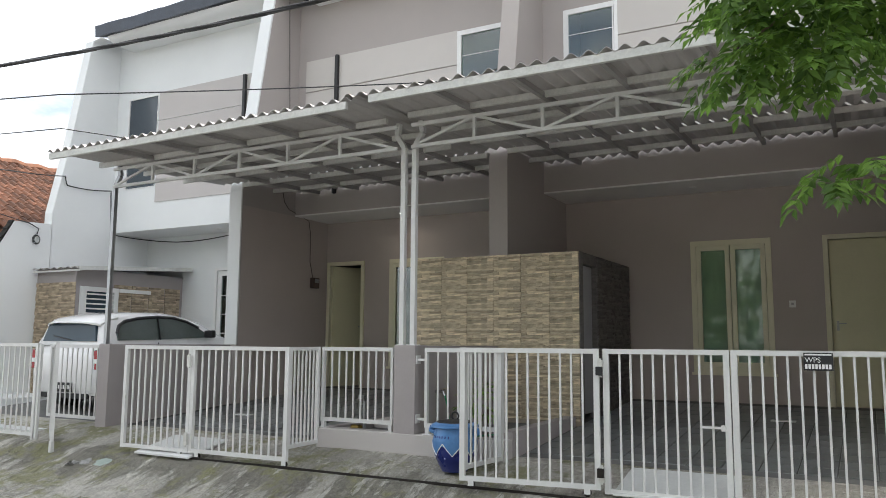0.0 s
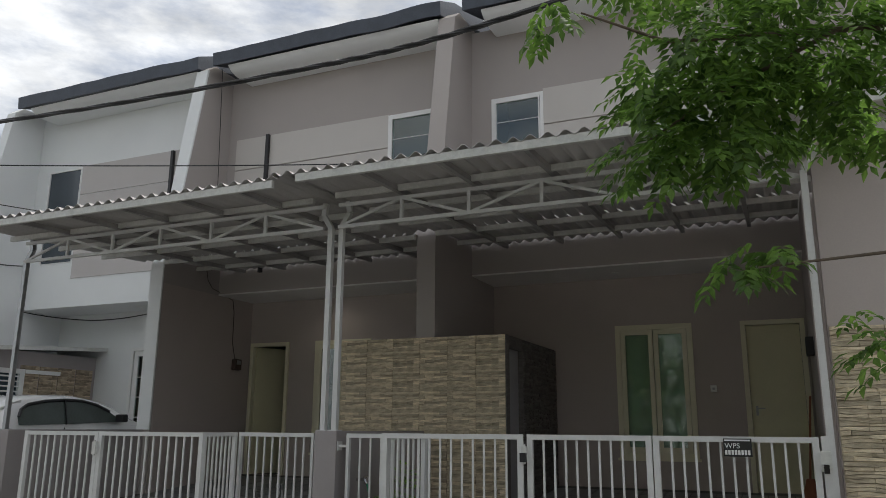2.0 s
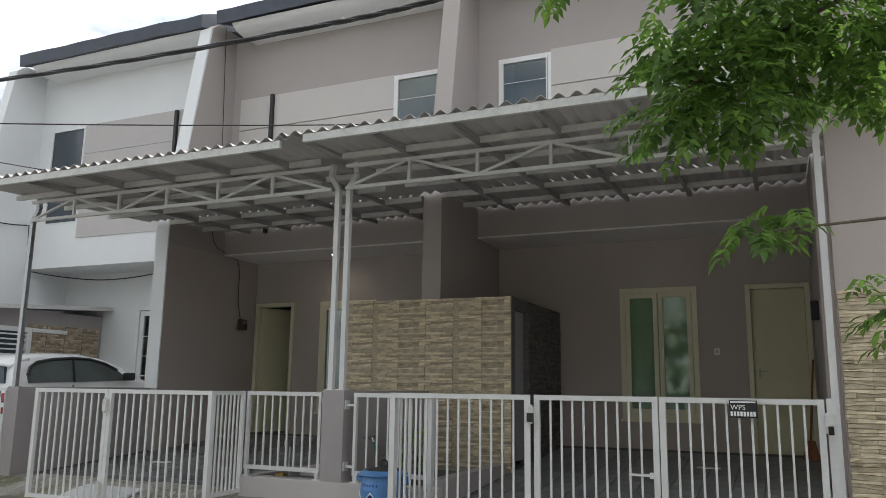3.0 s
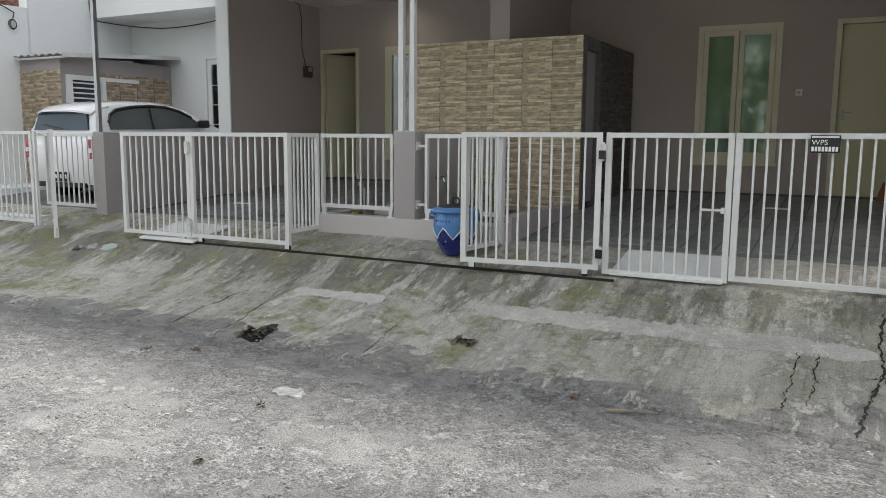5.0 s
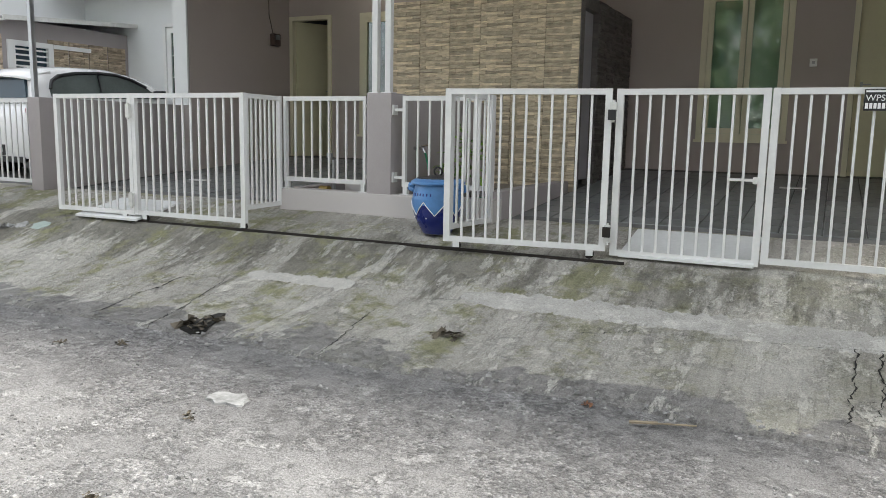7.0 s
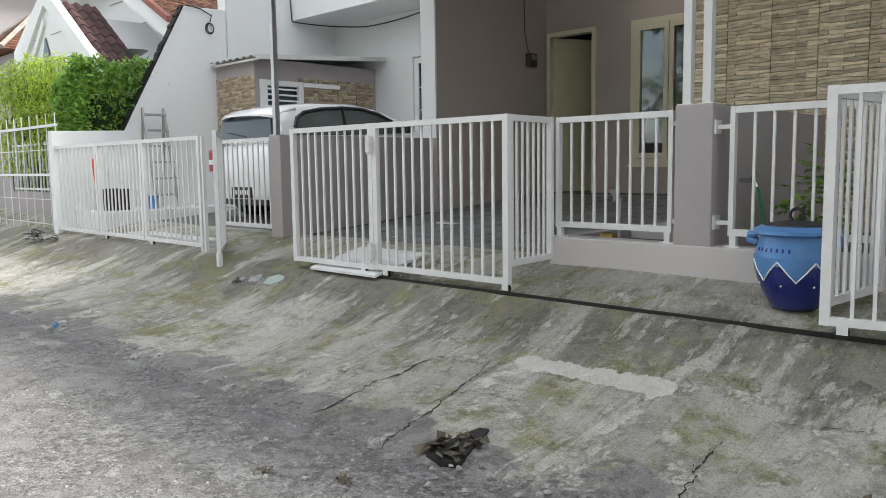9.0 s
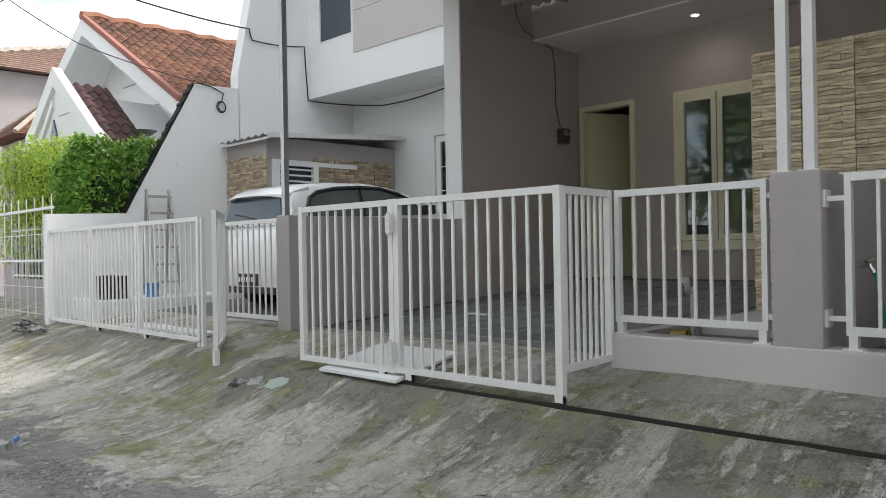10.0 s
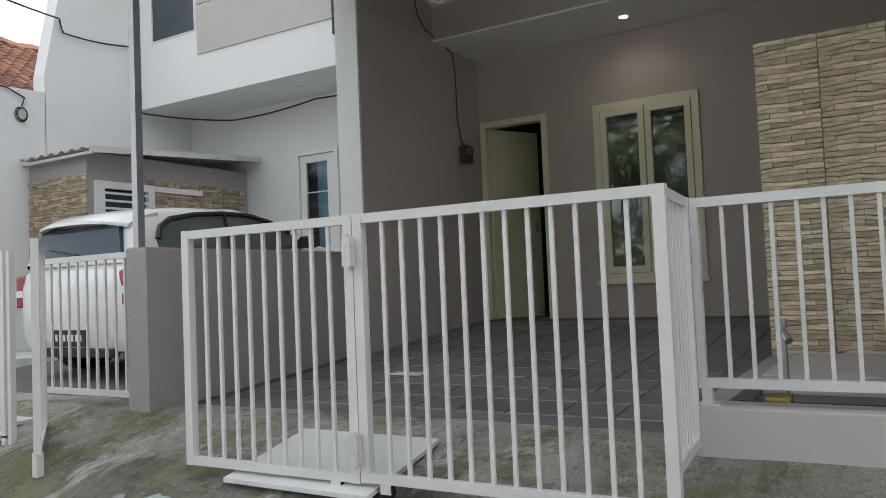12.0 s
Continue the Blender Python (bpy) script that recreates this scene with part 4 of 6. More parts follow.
lettering(sg, "WPS", 0.052, (-0.632, 6.793, 1.510), WHITE_PAINT)
part("lettering_bar", Form().box((-0.632, 6.7935, 1.560), (-0.458, 6.7945, 1.571)), WHITE_PAINT, sg)
f = Form()
for k in range(8):
    f.box((-0.632 + 0.0222 * k, 6.7935, 1.464), (-0.616 + 0.0222 * k, 6.7945, 1.497))
part("lettering_bar", f, WHITE_PAINT, sg)

# rails let into the concrete
f = Form()
pts = [(-6.85, 6.665), (-5.2, 6.69), (-3.4, 6.70), (-2.0, 6.71)]
for (x0, y0), (x1, y1) in zip(pts, pts[1:]):
    f.bar((x0, y0, apron_z(y0) + 0.008), (x1, y1, apron_z(y1) + 0.008), 0.016, 0.024)
solid("gate_rail", f, RUST, "rusty gate rail let into the concrete", "rail", origin=(-7, 6.66, 0.39))

# ---- canopies ----
def canopy(name, x0, x1, xr0, xr1, y0, y1, label, dz=0.0):
    c = thing(name, (0.5 * (x0 + x1), y0, 3.6), label, "canopy", "carport canopies")
    z = lambda y: 3.965 + dz + (y - y0) * 0.042
    # corrugated sheet, front strip and rear strip
    for a, b, ya, yb in ((x0, x1, y0, FIN_Y - 0.02), (xr0, xr1, FIN_Y - 0.02, y1)):
        f = Form()
        pitch, per = 0.15, 8
        n = int((b - a) / pitch * per)
        rows = [ya, 0.5 * (ya + yb), yb]
        for lift in (0.0, 0.006):
            k = len(f.v)
            f.v += [(a + (b - a) * i / n, y, z(y) + lift + 0.024 * math.sin(2 * math.pi * i / per)) for y in rows for i in range(n + 1)]
            f.f += [(k + j * (n + 1) + i, k + j * (n + 1) + i + 1, k + (j + 1) * (n + 1) + i + 1, k + (j + 1) * (n + 1) + i) for j in range(len(rows) - 1) for i in range(n)]
        k = (n + 1) * len(rows)
        f.f += [(i, i + 1, k + i + 1, k + i) for i in range(n)]
        part("roof_sheet", f, SHEET, c, smooth=True)
    # purlins along x, rafters along y
    y = y0 + 0.03
    i = 0
    while y < y1:
        a, b = (max(x0, -4.29) if x0 > -6 else x0, min(x1, -4.54) if x0 < -6 else x1) if y < FIN_Y - 0.05 else (xr0, xr1)
        part("purlin", Form().bar((a + 0.01, y, z(y) - 0.055), (b - 0.01, y, z(y) - 0.055), 0.04, 0.06 if i else 0.075), STEEL_OLD, c)
        y += 0.72
        i += 1
    m = 5
    for j in range(m):
        x = xr0 + 0.55 + (xr1 - xr0 - 1.1) * j / (m - 1)
        part("rafter", Form().bar((x, y0 + 0.05, z(y0) - 0.065), (x, y1 - 0.05, z(y1) - 0.065), 0.045, 0.055), RAFTER, c)
    # front truss on the posts
    ty, lo, hi = 7.25, 3.63, 3.86
    tx0, tx1 = (-8.80, -4.42) if x0 < -6 else (-4.24, 0.06)
    part("truss_chord", Form().bar((tx0, ty, lo), (tx1, ty, lo), 0.035, 0.035), STEEL, c)
    part("truss_chord", Form().bar((tx0, ty, hi), (tx1, ty, hi), 0.035, 0.035), STEEL, c)
    n = 6
    for j in range(n + 1):
        x = tx0 + (tx1 - tx0) * j / n
        if 0 < j < n:
            part("truss_post", Form().bar((x, ty, lo), (x, ty, hi), 0.03), STEEL, c)
        if j < n:
            xn = tx0 + (tx1 - tx0) * (j + 1) / n
            a, b = (lo, hi) if j % 2 == 0 else (hi, lo)
            part("truss_diagonal", Form().bar((x, ty, a), (xn, ty, b), 0.026), STEEL, c)
    return c


canopy("canopy", -9.10, -4.385, A_L + 0.01, A_R - 0.01, 6.50, FACE_Y - 0.03, "corrugated sheet carport canopy on a white steel truss")
canopy("canopy", -4.555, 0.75, B_L + 0.01, B_R - 0.01, 6.49, FACE_Y - 0.03, "corrugated sheet carport canopy above the wider carport", 0.024)


def canopy_post(x, y, z0, lean, label, STEEL=STEEL):
    p = thing("canopy_post", (x, y, z0), label, "post", "canopy posts")
    part("tube", Form().bar((x, y, z0), (x, y, 3.66), 0.052), STEEL, p)
    part("bend", Form().bar((x, y, 3.66), (x + lean * 0.09, y, 3.80), 0.05).bar((x + lean * 0.09, y, 3.80), (x + lean * 0.07, y, 3.93), 0.05), STEEL, p)
    part("base_plate", Form().box((x - 0.05, y - 0.05, z0), (x + 0.05, y + 0.05, z0 + 0.008)), STEEL, p)


canopy_post(-4.395, 7.36, 1.605, -1, "slim white steel canopy post on the gate pillar")
canopy_post(-4.265, 7.36, 1.605, 1, "slim white steel canopy post on the gate pillar")
# greyer steel than the other posts puts the backlit tone into the colour
canopy_post(-8.90, 7.36, 1.585, 1, "slim steel canopy post on the low wall, backlit tone in its grey", GALV)
canopy_post(0.08, 7.20, 0.55, 1, "slim white steel canopy post at the far gate end")


# ---- parked car ----
def loft(rings):
    f = Form()
    n = len(rings[0])
    f.v = [p for r in rings for p in r]
    f.f = [(i * n + j, i * n + (j + 1) % n, (i + 1) * n + (j + 1) % n, (i + 1) * n + j) for i in range(len(rings) - 1) for j in range(n)]
    f.f += [tuple(reversed(range(n))), tuple((len(rings) - 1) * n + j for j in range(n))]
    return f


def car(at, tilt):
    """A small white hatchback; its rear at y = 0, its nose at y = 3.5."""
    c = thing("car", (0, 0, 0), "small white hatchback parked nose-in under the neighbour's porch", "car")

    def ring(y, lo, belt, w):
        half = [(w * 0.90, lo), (w * 0.98, lo + 0.10), (w, lo + 0.30), (w * 0.985, belt - 0.10), (w * 0.93, belt - 0.02), (w * 0.86, belt)]
        return [(x, y, z) for x, z in half] + [(-x, y, z) for x, z in reversed(half)]
    body = [(0.0, 0.31, 0.80, 0.66), (0.03, 0.26, 0.90, 0.74), (0.14, 0.23, 0.98, 0.79), (0.5, 0.20, 1.0, 0.81), (1.6, 0.19, 0.98, 0.82), (2.5, 0.19, 0.95, 0.81), (2.75, 0.20, 0.93, 0.80), (3.2, 0.22, 0.84, 0.76), (3.42, 0.28, 0.72, 0.68), (3.5, 0.36, 0.60, 0.56)]
    part("body", loft([ring(*s) for s in body]), CAR_WHITE, c, smooth=True)

    def roof_ring(y, lo, top, wl, wt):
        half = [(wl, lo), (wl * 0.55 + wt * 0.45, lo + (top - lo) * 0.5), (wt, top - 0.06), (wt * 0.86, top - 0.015), (wt * 0.5, top + 0.01)]
        return [(x, y, z) for x, z in half] + [(-x, y, z) for x, z in reversed(half)]
    cabin = [(0.10, 0.97, 1.02, 0.74, 0.72), (0.17, 0.97, 1.26, 0.75, 0.64), (0.25, 0.97, 1.37, 0.76, 0.60), (0.4, 0.97, 1.405, 0.765, 0.59), (0.8, 0.96, 1.43, 0.77, 0.59), (1.4, 0.96, 1.42, 0.77, 0.58), (1.75, 0.95, 1.36, 0.77, 0.57), (2.1, 0.94, 1.25, 0.76, 0.62), (2.45, 0.93, 1.06, 0.75, 0.68), (2.62, 0.92, 0.95, 0.74, 0.72)]
    part("roof", loft([roof_ring(*s) for s in cabin]), CAR_WHITE, c, smooth=True)
    f = Form().add([(-0.60, 0.080, 1.03), (0.60, 0.080, 1.03), (0.52, 0.135, 1.285), (-0.52, 0.135, 1.285), (-0.60, 0.145, 1.03), (0.60, 0.145, 1.03), (0.52, 0.205, 1.285), (-0.52, 0.205, 1.285)],
                   [(0, 1, 2, 3), (7, 6, 5, 4), (0, 4, 5, 1), (1, 5, 6, 2), (2, 6, 7, 3), (3, 7, 4, 0)])
    part("rear_window", f, CAR_GLASS, c, "dark tinted rear window")
    rings = []
    for j in range(15):
        u = -1 + 2 * j / 14
        back, drop, px = 0.03 + 0.13 * u ** 4, -0.055 * abs(u) ** 3, 0.60 * u
        rings.append([(px, back, 1.300 + drop), (px, back + 0.004, 1.325 + drop), (px, back + 0.10, 1.378 + drop), (px, 0.46, 1.425 + drop), (px, 0.46, 1.34 + drop), (px, back + 0.09, 1.300 + drop)])
    part("spoiler", loft(rings), CAR_WHITE, c, "white rear roof spoiler", smooth=True)
    part("wiper", Form().bar((0.05, 0.070, 1.05), (-0.35, 0.085, 1.11), 0.012), BLACK, c)
    for s in (-1, 1):
        def skin(y, z, out=0.0):
            return (s * (0.784 - (z - 0.96) * 0.36 + out), y, z)
        outline = [(0.34, 1.03), (0.345, 1.14), (0.40, 1.24), (0.52, 1.305), (0.80, 1.345), (1.15, 1.355), (1.45, 1.335), (1.70, 1.27), (1.92, 1.165), (2.10, 1.04), (2.08, 1.005), (1.2, 1.01)]
        m = len(outline)
        g = Form().add([skin(y, z) for y, z in outline] + [skin(y, z, -0.03) for y, z in outline], [tuple(range(m)), tuple(reversed(range(m, 2 * m)))] + [(i, m + i, m + (i + 1) % m, (i + 1) % m) for i in range(m)])
        glass = part("side_window", g, CAR_SIDE_GLASS, c, "green tinted side window")
        part("pillar", Form().bar(skin(1.10, 1.01, 0.002), skin(1.14, 1.35, 0.002), 0.012, 0.05), BLACK, glass)
        part("window_visor", Form().tube([skin(y, z, 0.004) for y, z in outline[1:9]], 0.024, 6), BLACK, c, "dark plastic window visor", smooth=True)
        t = [(0.005, 0.63), (0.02, 0.90), (0.10, 0.92), (0.16, 0.70)]
        part("tail_lamp", Form().prism(t, "x", s * 0.64, s * 0.775), RED_LAMP, c, "red tail lamp", bevel=0.012)
        part("reversing_lamp", Form().box((min(s * 0.66, s * 0.75), -0.004, 0.72), (max(s * 0.66, s * 0.75), 0.03, 0.78)), WHITE_PAINT, c, "clear reversing lamp")
        m = part("mirror", Form().box((min(s * 0.78, s * 0.95), 1.98, 1.0), (max(s * 0.78, s * 0.95), 2.08, 1.12)), BLACK, c, bevel=0.02)
        part("door_seam", Form().box((s * 0.815 - 0.006, 1.02, 0.35), (s * 0.815 + 0.006, 1.03, 0.97)), BLACK, c)
        for y in (0.62, 2.88):
            w = part("wheel", Form().tube([(s * 0.62, y, 0.27), (s * 0.83, y, 0.27)], 0.16, 18), CHROME, c, smooth=True)
            part("tyre", Form().tube([(s * 0.61, y, 0.27), (s * 0.63, y, 0.27), (s * 0.80, y, 0.27), (s * 0.82, y, 0.27)], 0.27, 22), RUBBER, w, smooth=True)
    # black strip paints the shade below the bumper
    part("underbody_shade", Form().box((-0.55, -0.012, 0.21), (0.55, 0.05, 0.285)), BLACK, c, "black strip for the shade under the bumper", bevel=0.01)
    part("number_plate", Form().box((-0.215, -0.022, 0.30), (0.215, 0.03, 0.435)), BLACK, c)
    for k in range(7):
        part("plate_mark", Form().box((-0.180 + 0.054 * k, -0.027, 0.345), (-0.152 + 0.054 * k, -0.0225, 0.40)), WHITE_PAINT, c)
    c.matrix_basis = pose(*at, tilt, 0, 0)
    return c


car((-10.57, 7.98, floor_z(7.98) + 0.0), 2.9)

# ---- the neighbour's porch ----
aw = thing("awning", (-12.6, 9.1, 2.8), "small corrugated metal awning over the tiled block", "awning")
f = Form()
n = 56
for lift in (0, 0.006):
    k = len(f.v)
    f.v += [(-13.22 + 1.30 * i / n, y, 2.872 + (y - 9.10) * 0.068 + lift + 0.016 * math.sin(i * 2 * math.pi / 8)) for y in (9.10, WALL_Y) for i in range(n + 1)]
    f.f += [(k + i, k + i + 1, k + n + 2 + i, k + n + 1 + i) for i in range(n)]
part("roof_sheet", f, SHEET, aw, smooth=True)
part("side_trim", Form().bar((-11.915, 9.09, 2.855), (-11.915, WALL_Y - 0.01, 3.03), 0.012, 0.07), STEEL_OLD, aw)
part("front_trim", Form().bar((-13.22, 9.14, 2.83), (-11.93, 9.14, 2.83), 0.03, 0.03), STEEL_OLD, aw)
NX = -12.18
nw = thing("window_6", (NX, 9.40, 2.02), "small white window with horizontal louvre bars", "window", kind="structure")
part("window_frame", Form().box((NX - 0.03, 9.31, 1.98), (NX + 0.03, 9.43, 2.57)).box((NX - 0.03, 10.0, 1.98), (NX + 0.03, 10.09, 2.57)).box((NX - 0.03, 9.43, 2.49), (NX + 0.03, 10.0, 2.57)).box((NX - 0.03, 9.43, 1.98), (NX + 0.03, 10.0, 2.04)), FRAME_WHITE, nw)
part("lintel_bar", Form().box((NX, 10.09, 2.50), (NX + 0.04, 10.80, 2.565)), FRAME_WHITE, nw)
for k in range(5):
    part("louvre_bar", Form().box((NX - 0.01, 9.43, 2.09 + 0.085 * k), (NX + 0.01, 10.0, 2.115 + 0.085 * k)), FRAME_WHITE, nw)
part("pane", Form().box((NX - 0.06, 9.42, 2.03), (NX - 0.05, 10.01, 2.5)), CAR_GLASS, nw)

# neighbour's gate, fence and far fence
GN = "folding gate of the white house"
for a, b in ((-13.47, -11.93), (-11.90, -10.69), (-10.67, -9.37)):
    leaf = gate_leaf("gate_leaf", (a, 6.75), (b, 6.75), 0.45, 1.59, 10, "white steel gate leaf of the neighbour's porch", GN, roll=(0.15,))
part("drop_foot", Form().box((-9.41, 6.73, 0.40), (-9.37, 6.77, 0.46)).bar((-9.34, 6.76, 0.40), (-9.34, 6.76, 1.585), 0.035), STEEL, leaf, "steel foot resting on the concrete")
leaf = gate_leaf("gate_leaf", (-9.40, 7.00), (-8.65, 6.50), 0.45, 1.61, 6, "white steel gate leaf swung out over the apron", GN)
part("drop_foot", Form().bar((-8.67, 6.513, 0.33), (-8.67, 6.513, 0.46), 0.042), STEEL, leaf, "long end stile reaching to the concrete")
np_ = gate_leaf("fence_panel", (-9.98, 7.34), (-8.89, 7.34), 0.62, 1.57, 9, "white steel fence panel beside the grey wall", "fixed fence panels", stile=0.035)
np_["category"] = "fence"
part("wall_bracket", Form().box((-8.90, 7.31, 1.40), (-8.85, 7.36, 1.46)), STEEL, np_)
ff = thing("mesh_fence", (-15.0, 6.8, 0.3), "pale green-white wire mesh fence with spikes", "fence")
for k in range(12):
    x = -17.0 + 0.33 * k
    part("upright", Form().bar((x, 6.8, 0.3), (x, 6.8, 2.05), 0.012), STEEL, ff)
for z in (0.5, 0.85, 1.2, 1.55, 1.88):
    part("cross_wire", Form().bar((-17.0, 6.79, z), (-13.3, 6.79, z), 0.010 if z != 1.2 and z < 1.8 else 0.035), STEEL, ff)
rf = thing("railing", (-16, 7.6, 0.5), "white ornamental iron railing in front of the far garden", "railing")
for k in range(26):
    x = -17.4 + 0.16 * k
    part("baluster", Form().bar((x, 7.5, 0.9), (x, 7.5, 1.75), 0.02), STEEL, rf)
for z in (0.95, 1.70):
    part("rail", Form().bar((-17.4, 7.5, z), (-13.4, 7.5, z), 0.03), STEEL, rf)
solid("wall_garden_low", Form().box((-17.6, 7.4, 0.0), (-13.35, 7.6, 0.9)), WALL_GREY, "low mossy garden wall behind the fence", "wall", "structure")

# things kept against the garden wall, on a raised white step
solid("wall_step", Form().prism([(-13.25, 0.4), (-12.25, 0.4), (-12.25, 0.71), (-13.25, 0.71)], "y", 6.95, 9.23), WHITE, "white plastered step along the garden wall", "step", "structure", bevel=0.01)
ld = thing("ladder", (-12.8, 8.05, 0.71), "dull aluminium step ladder leaning on the white wall", "ladder")
for y in (7.88, 8.20):
    part("stile", Form().bar((-12.60, y - 0.04, 0.71), (-13.08, y + 0.03, 2.14), 0.03, 0.05), ALU, ld)
    part("rear_leg", Form().bar((-13.16, y, 0.71), (-13.06, y + 0.02, 2.06), 0.025), ALU, ld)
for k in range(6):
    t = (k + 0.8) / 6.2
    part("tread", Form().box((-12.60 - 0.48 * t - 0.05, 7.86 + 0.06 * t, 0.71 + 1.43 * t - 0.014), (-12.60 - 0.48 * t + 0.05, 8.18 + 0.06 * t, 0.71 + 1.43 * t + 0.014)), ALU, ld)
bk = thing("bucket", (-12.55, 7.72, 0.71), "blue plastic bucket beside the ladder", "bucket")
part("tub", Form().lathe([(0.075, 0), (0.105, 0.17), (0.11, 0.18), (0.098, 0.18), (0.07, 0.02)], (-12.55, 7.72, 0.71), 20), LIGHT_BLUE, bk, smooth=True)
cr = thing("crate", (-12.7, 7.25, 0.71), "dark slatted plastic crate by the white wall", "crate")
part("base", Form().box((-12.9, 7.1, 0.71), (-12.5, 7.42, 0.75)), BLACK, cr)
for k in range(6):
    part("slat", Form().box((-12.52, 7.11 + 0.052 * k, 0.75), (-12.50, 7.145 + 0.052 * k, 1.0)), BLACK, cr)
part("back_panel", Form().box((-12.9, 7.1, 0.75), (-12.88, 7.42, 1.0)), BLACK, cr)
po = thing("red_pole", (-12.6, 7.05, 0.71), "red plastic pole standing against the wall", "pole")
part("rod", Form().tube([(-12.6, 7.05, 0.71), (-12.7, 7.05, 1.05)], 0.012), WOOD, po)
part("sleeve", Form().tube([(-12.7, 7.05, 1.05), (-12.78, 7.05, 1.40)], 0.03), ORANGE, po)
solid("board", Form().box((-11.4, 6.85, 0.475), (-9.6, 7.35, 0.50), Matrix.Rotation(0, 4, "Z")), BOARD, "white board laid as a ramp at the neighbour's gate", "board", bevel=0.003)

# ---- ramps of white board behind the gates ----
def ramp_board(x0, x1, y0, y1, z0, z1, skew, label):
    f = Form()
    v = [(x0, y0, z0), (x1, y0, z0), (x1 + skew, y1, z1), (x0 + skew, y1, z1)]
    f.add(v + [(x, y, z - 0.02) for x, y, z in v], [(0, 1, 2, 3), (7, 6, 5, 4), (0, 4, 5, 1), (1, 5, 6, 2), (2, 6, 7, 3), (3, 7, 4, 0)])
    solid("board", f, BOARD, label, "board", group="ramp boards", origin=(x0, y0, z0))


ramp_board(-7.36, -6.54, 6.60, 7.17, 0.425, 0.548, 0.0, "white board laid as a ramp at the gate")
ramp_board(-2.06, -1.18, 6.78, 7.37, 0.462, 0.580, 0.0, "white board laid as a ramp inside the gate")
for x, y in ((-7.70, 8.65), (-1.12, 10.3)):
    dc = solid("drain_cover", Form().box((x - 0.13, y - 0.06, floor_z(y) + 0.004), (x + 0.13, y + 0.06, floor_z(y) + 0.016)), BOARD, "small pale plate lying on the tile floor", "plate", bevel=0.002)

# ---- blue pot ----
PX, PY, PZ, PH = -3.58, 6.98, 0.477, 1.24
pt = thing("pot", (PX, PY, PZ), "royal blue painted lidded bin pot with white zigzag", "pot")
prof = [(0.112, 0.0), (0.122, 0.01), (0.160, 0.065), (0.190, 0.125), (0.204, 0.175)]
part("body", Form().lathe(prof + [(0.205, 0.20)], (PX, PY, PZ), 40, PH), BLUE, pt, smooth=True)
part("collar", Form().lathe([(0.2065, 0.188), (0.206, 0.21), (0.198, 0.25), (0.186, 0.285), (0.182, 0.318)], (PX, PY, PZ), 40, PH), LIGHT_BLUE, pt, smooth=True)
for k in range(7):
    a0, am, a1 = (2 * math.pi * (k + d + 0.15) / 7 for d in (0, 0.5, 1))
    def on(a, z, r=0.2065):
        return (PX + r * math.cos(a), PY + r * math.sin(a), PZ + PH * z)
    f = Form()
    for j in range(11):
        u = j / 10
        low = 0.205 - 0.082 * (1 - abs(2 * u - 1))
        for zz in (low, 0.5 * (low + 0.222), 0.222):
            rad = 0.190 + (zz - 0.125) * 0.28 if zz < 0.175 else 0.204 + (zz - 0.175) * 0.06
            f.v.append(on(a0 + (a1 - a0) * u, zz, rad + 0.0022))
    f.f = [(3 * j + i, 3 * j + 3 + i, 3 * j + 4 + i, 3 * j + 1 + i) for j in range(10) for i in range(2)]
    part("petal", f, LIGHT_BLUE, pt, smooth=True)
    part("zigzag", Form().tube([on(a0, 0.208, 0.2095), on((a0 + am) / 2, 0.165, 0.2065), on(am, 0.123, 0.1965), on((am + a1) / 2, 0.165, 0.2065), on(a1, 0.208, 0.2095)], 0.0042, 5), WHITE_PAINT, pt)
    part("dot", Form().lathe([(0.001, -0.007), (0.007, 0.0), (0.001, 0.007)], on(a0 + 0.05, 0.105, 0.181), 8), WHITE_PAINT, pt)
for k in range(7):
    am = -2.35 + 0.16 * k
    part("plate_mark", Form().bar(on(am, 0.245, 0.2005), on(am, 0.262, 0.1955), 0.010, 0.003), BLUE, pt)
for s in (-1, 1):
    part("lug", Form().tube([(PX + s * 0.195, PY - 0.02, PZ + PH * 0.27), (PX + s * 0.245, PY - 0.02, PZ + PH * 0.285), (PX + s * 0.24, PY - 0.02, PZ + PH * 0.305), (PX + s * 0.20, PY - 0.02, PZ + PH * 0.305)], 0.022, 8), LIGHT_BLUE, pt, smooth=True)
ldd = part("lid", Form().lathe([(0.205, 0.312), (0.218, 0.320), (0.216, 0.334), (0.180, 0.350), (0.155, 0.354)], (PX, PY, PZ), 40, PH), LIGHT_BLUE, pt, smooth=True)
part("lid_centre", Form().lathe([(0.170, 0.348), (0.165, 0.358), (0.05, 0.372), (0.01, 0.373)], (PX, PY, PZ), 32, PH), BLACK, ldd, "black painted centre", smooth=True)
part("lid_ring", Form().tube([(PX + 0.035 * math.cos(a), PY, PZ + PH * 0.395 + 0.035 * math.sin(a)) for a in [2 * math.pi * k / 14 for k in range(15)]], 0.008, 7), BLACK, ldd, "metal ring handle", smooth=True)

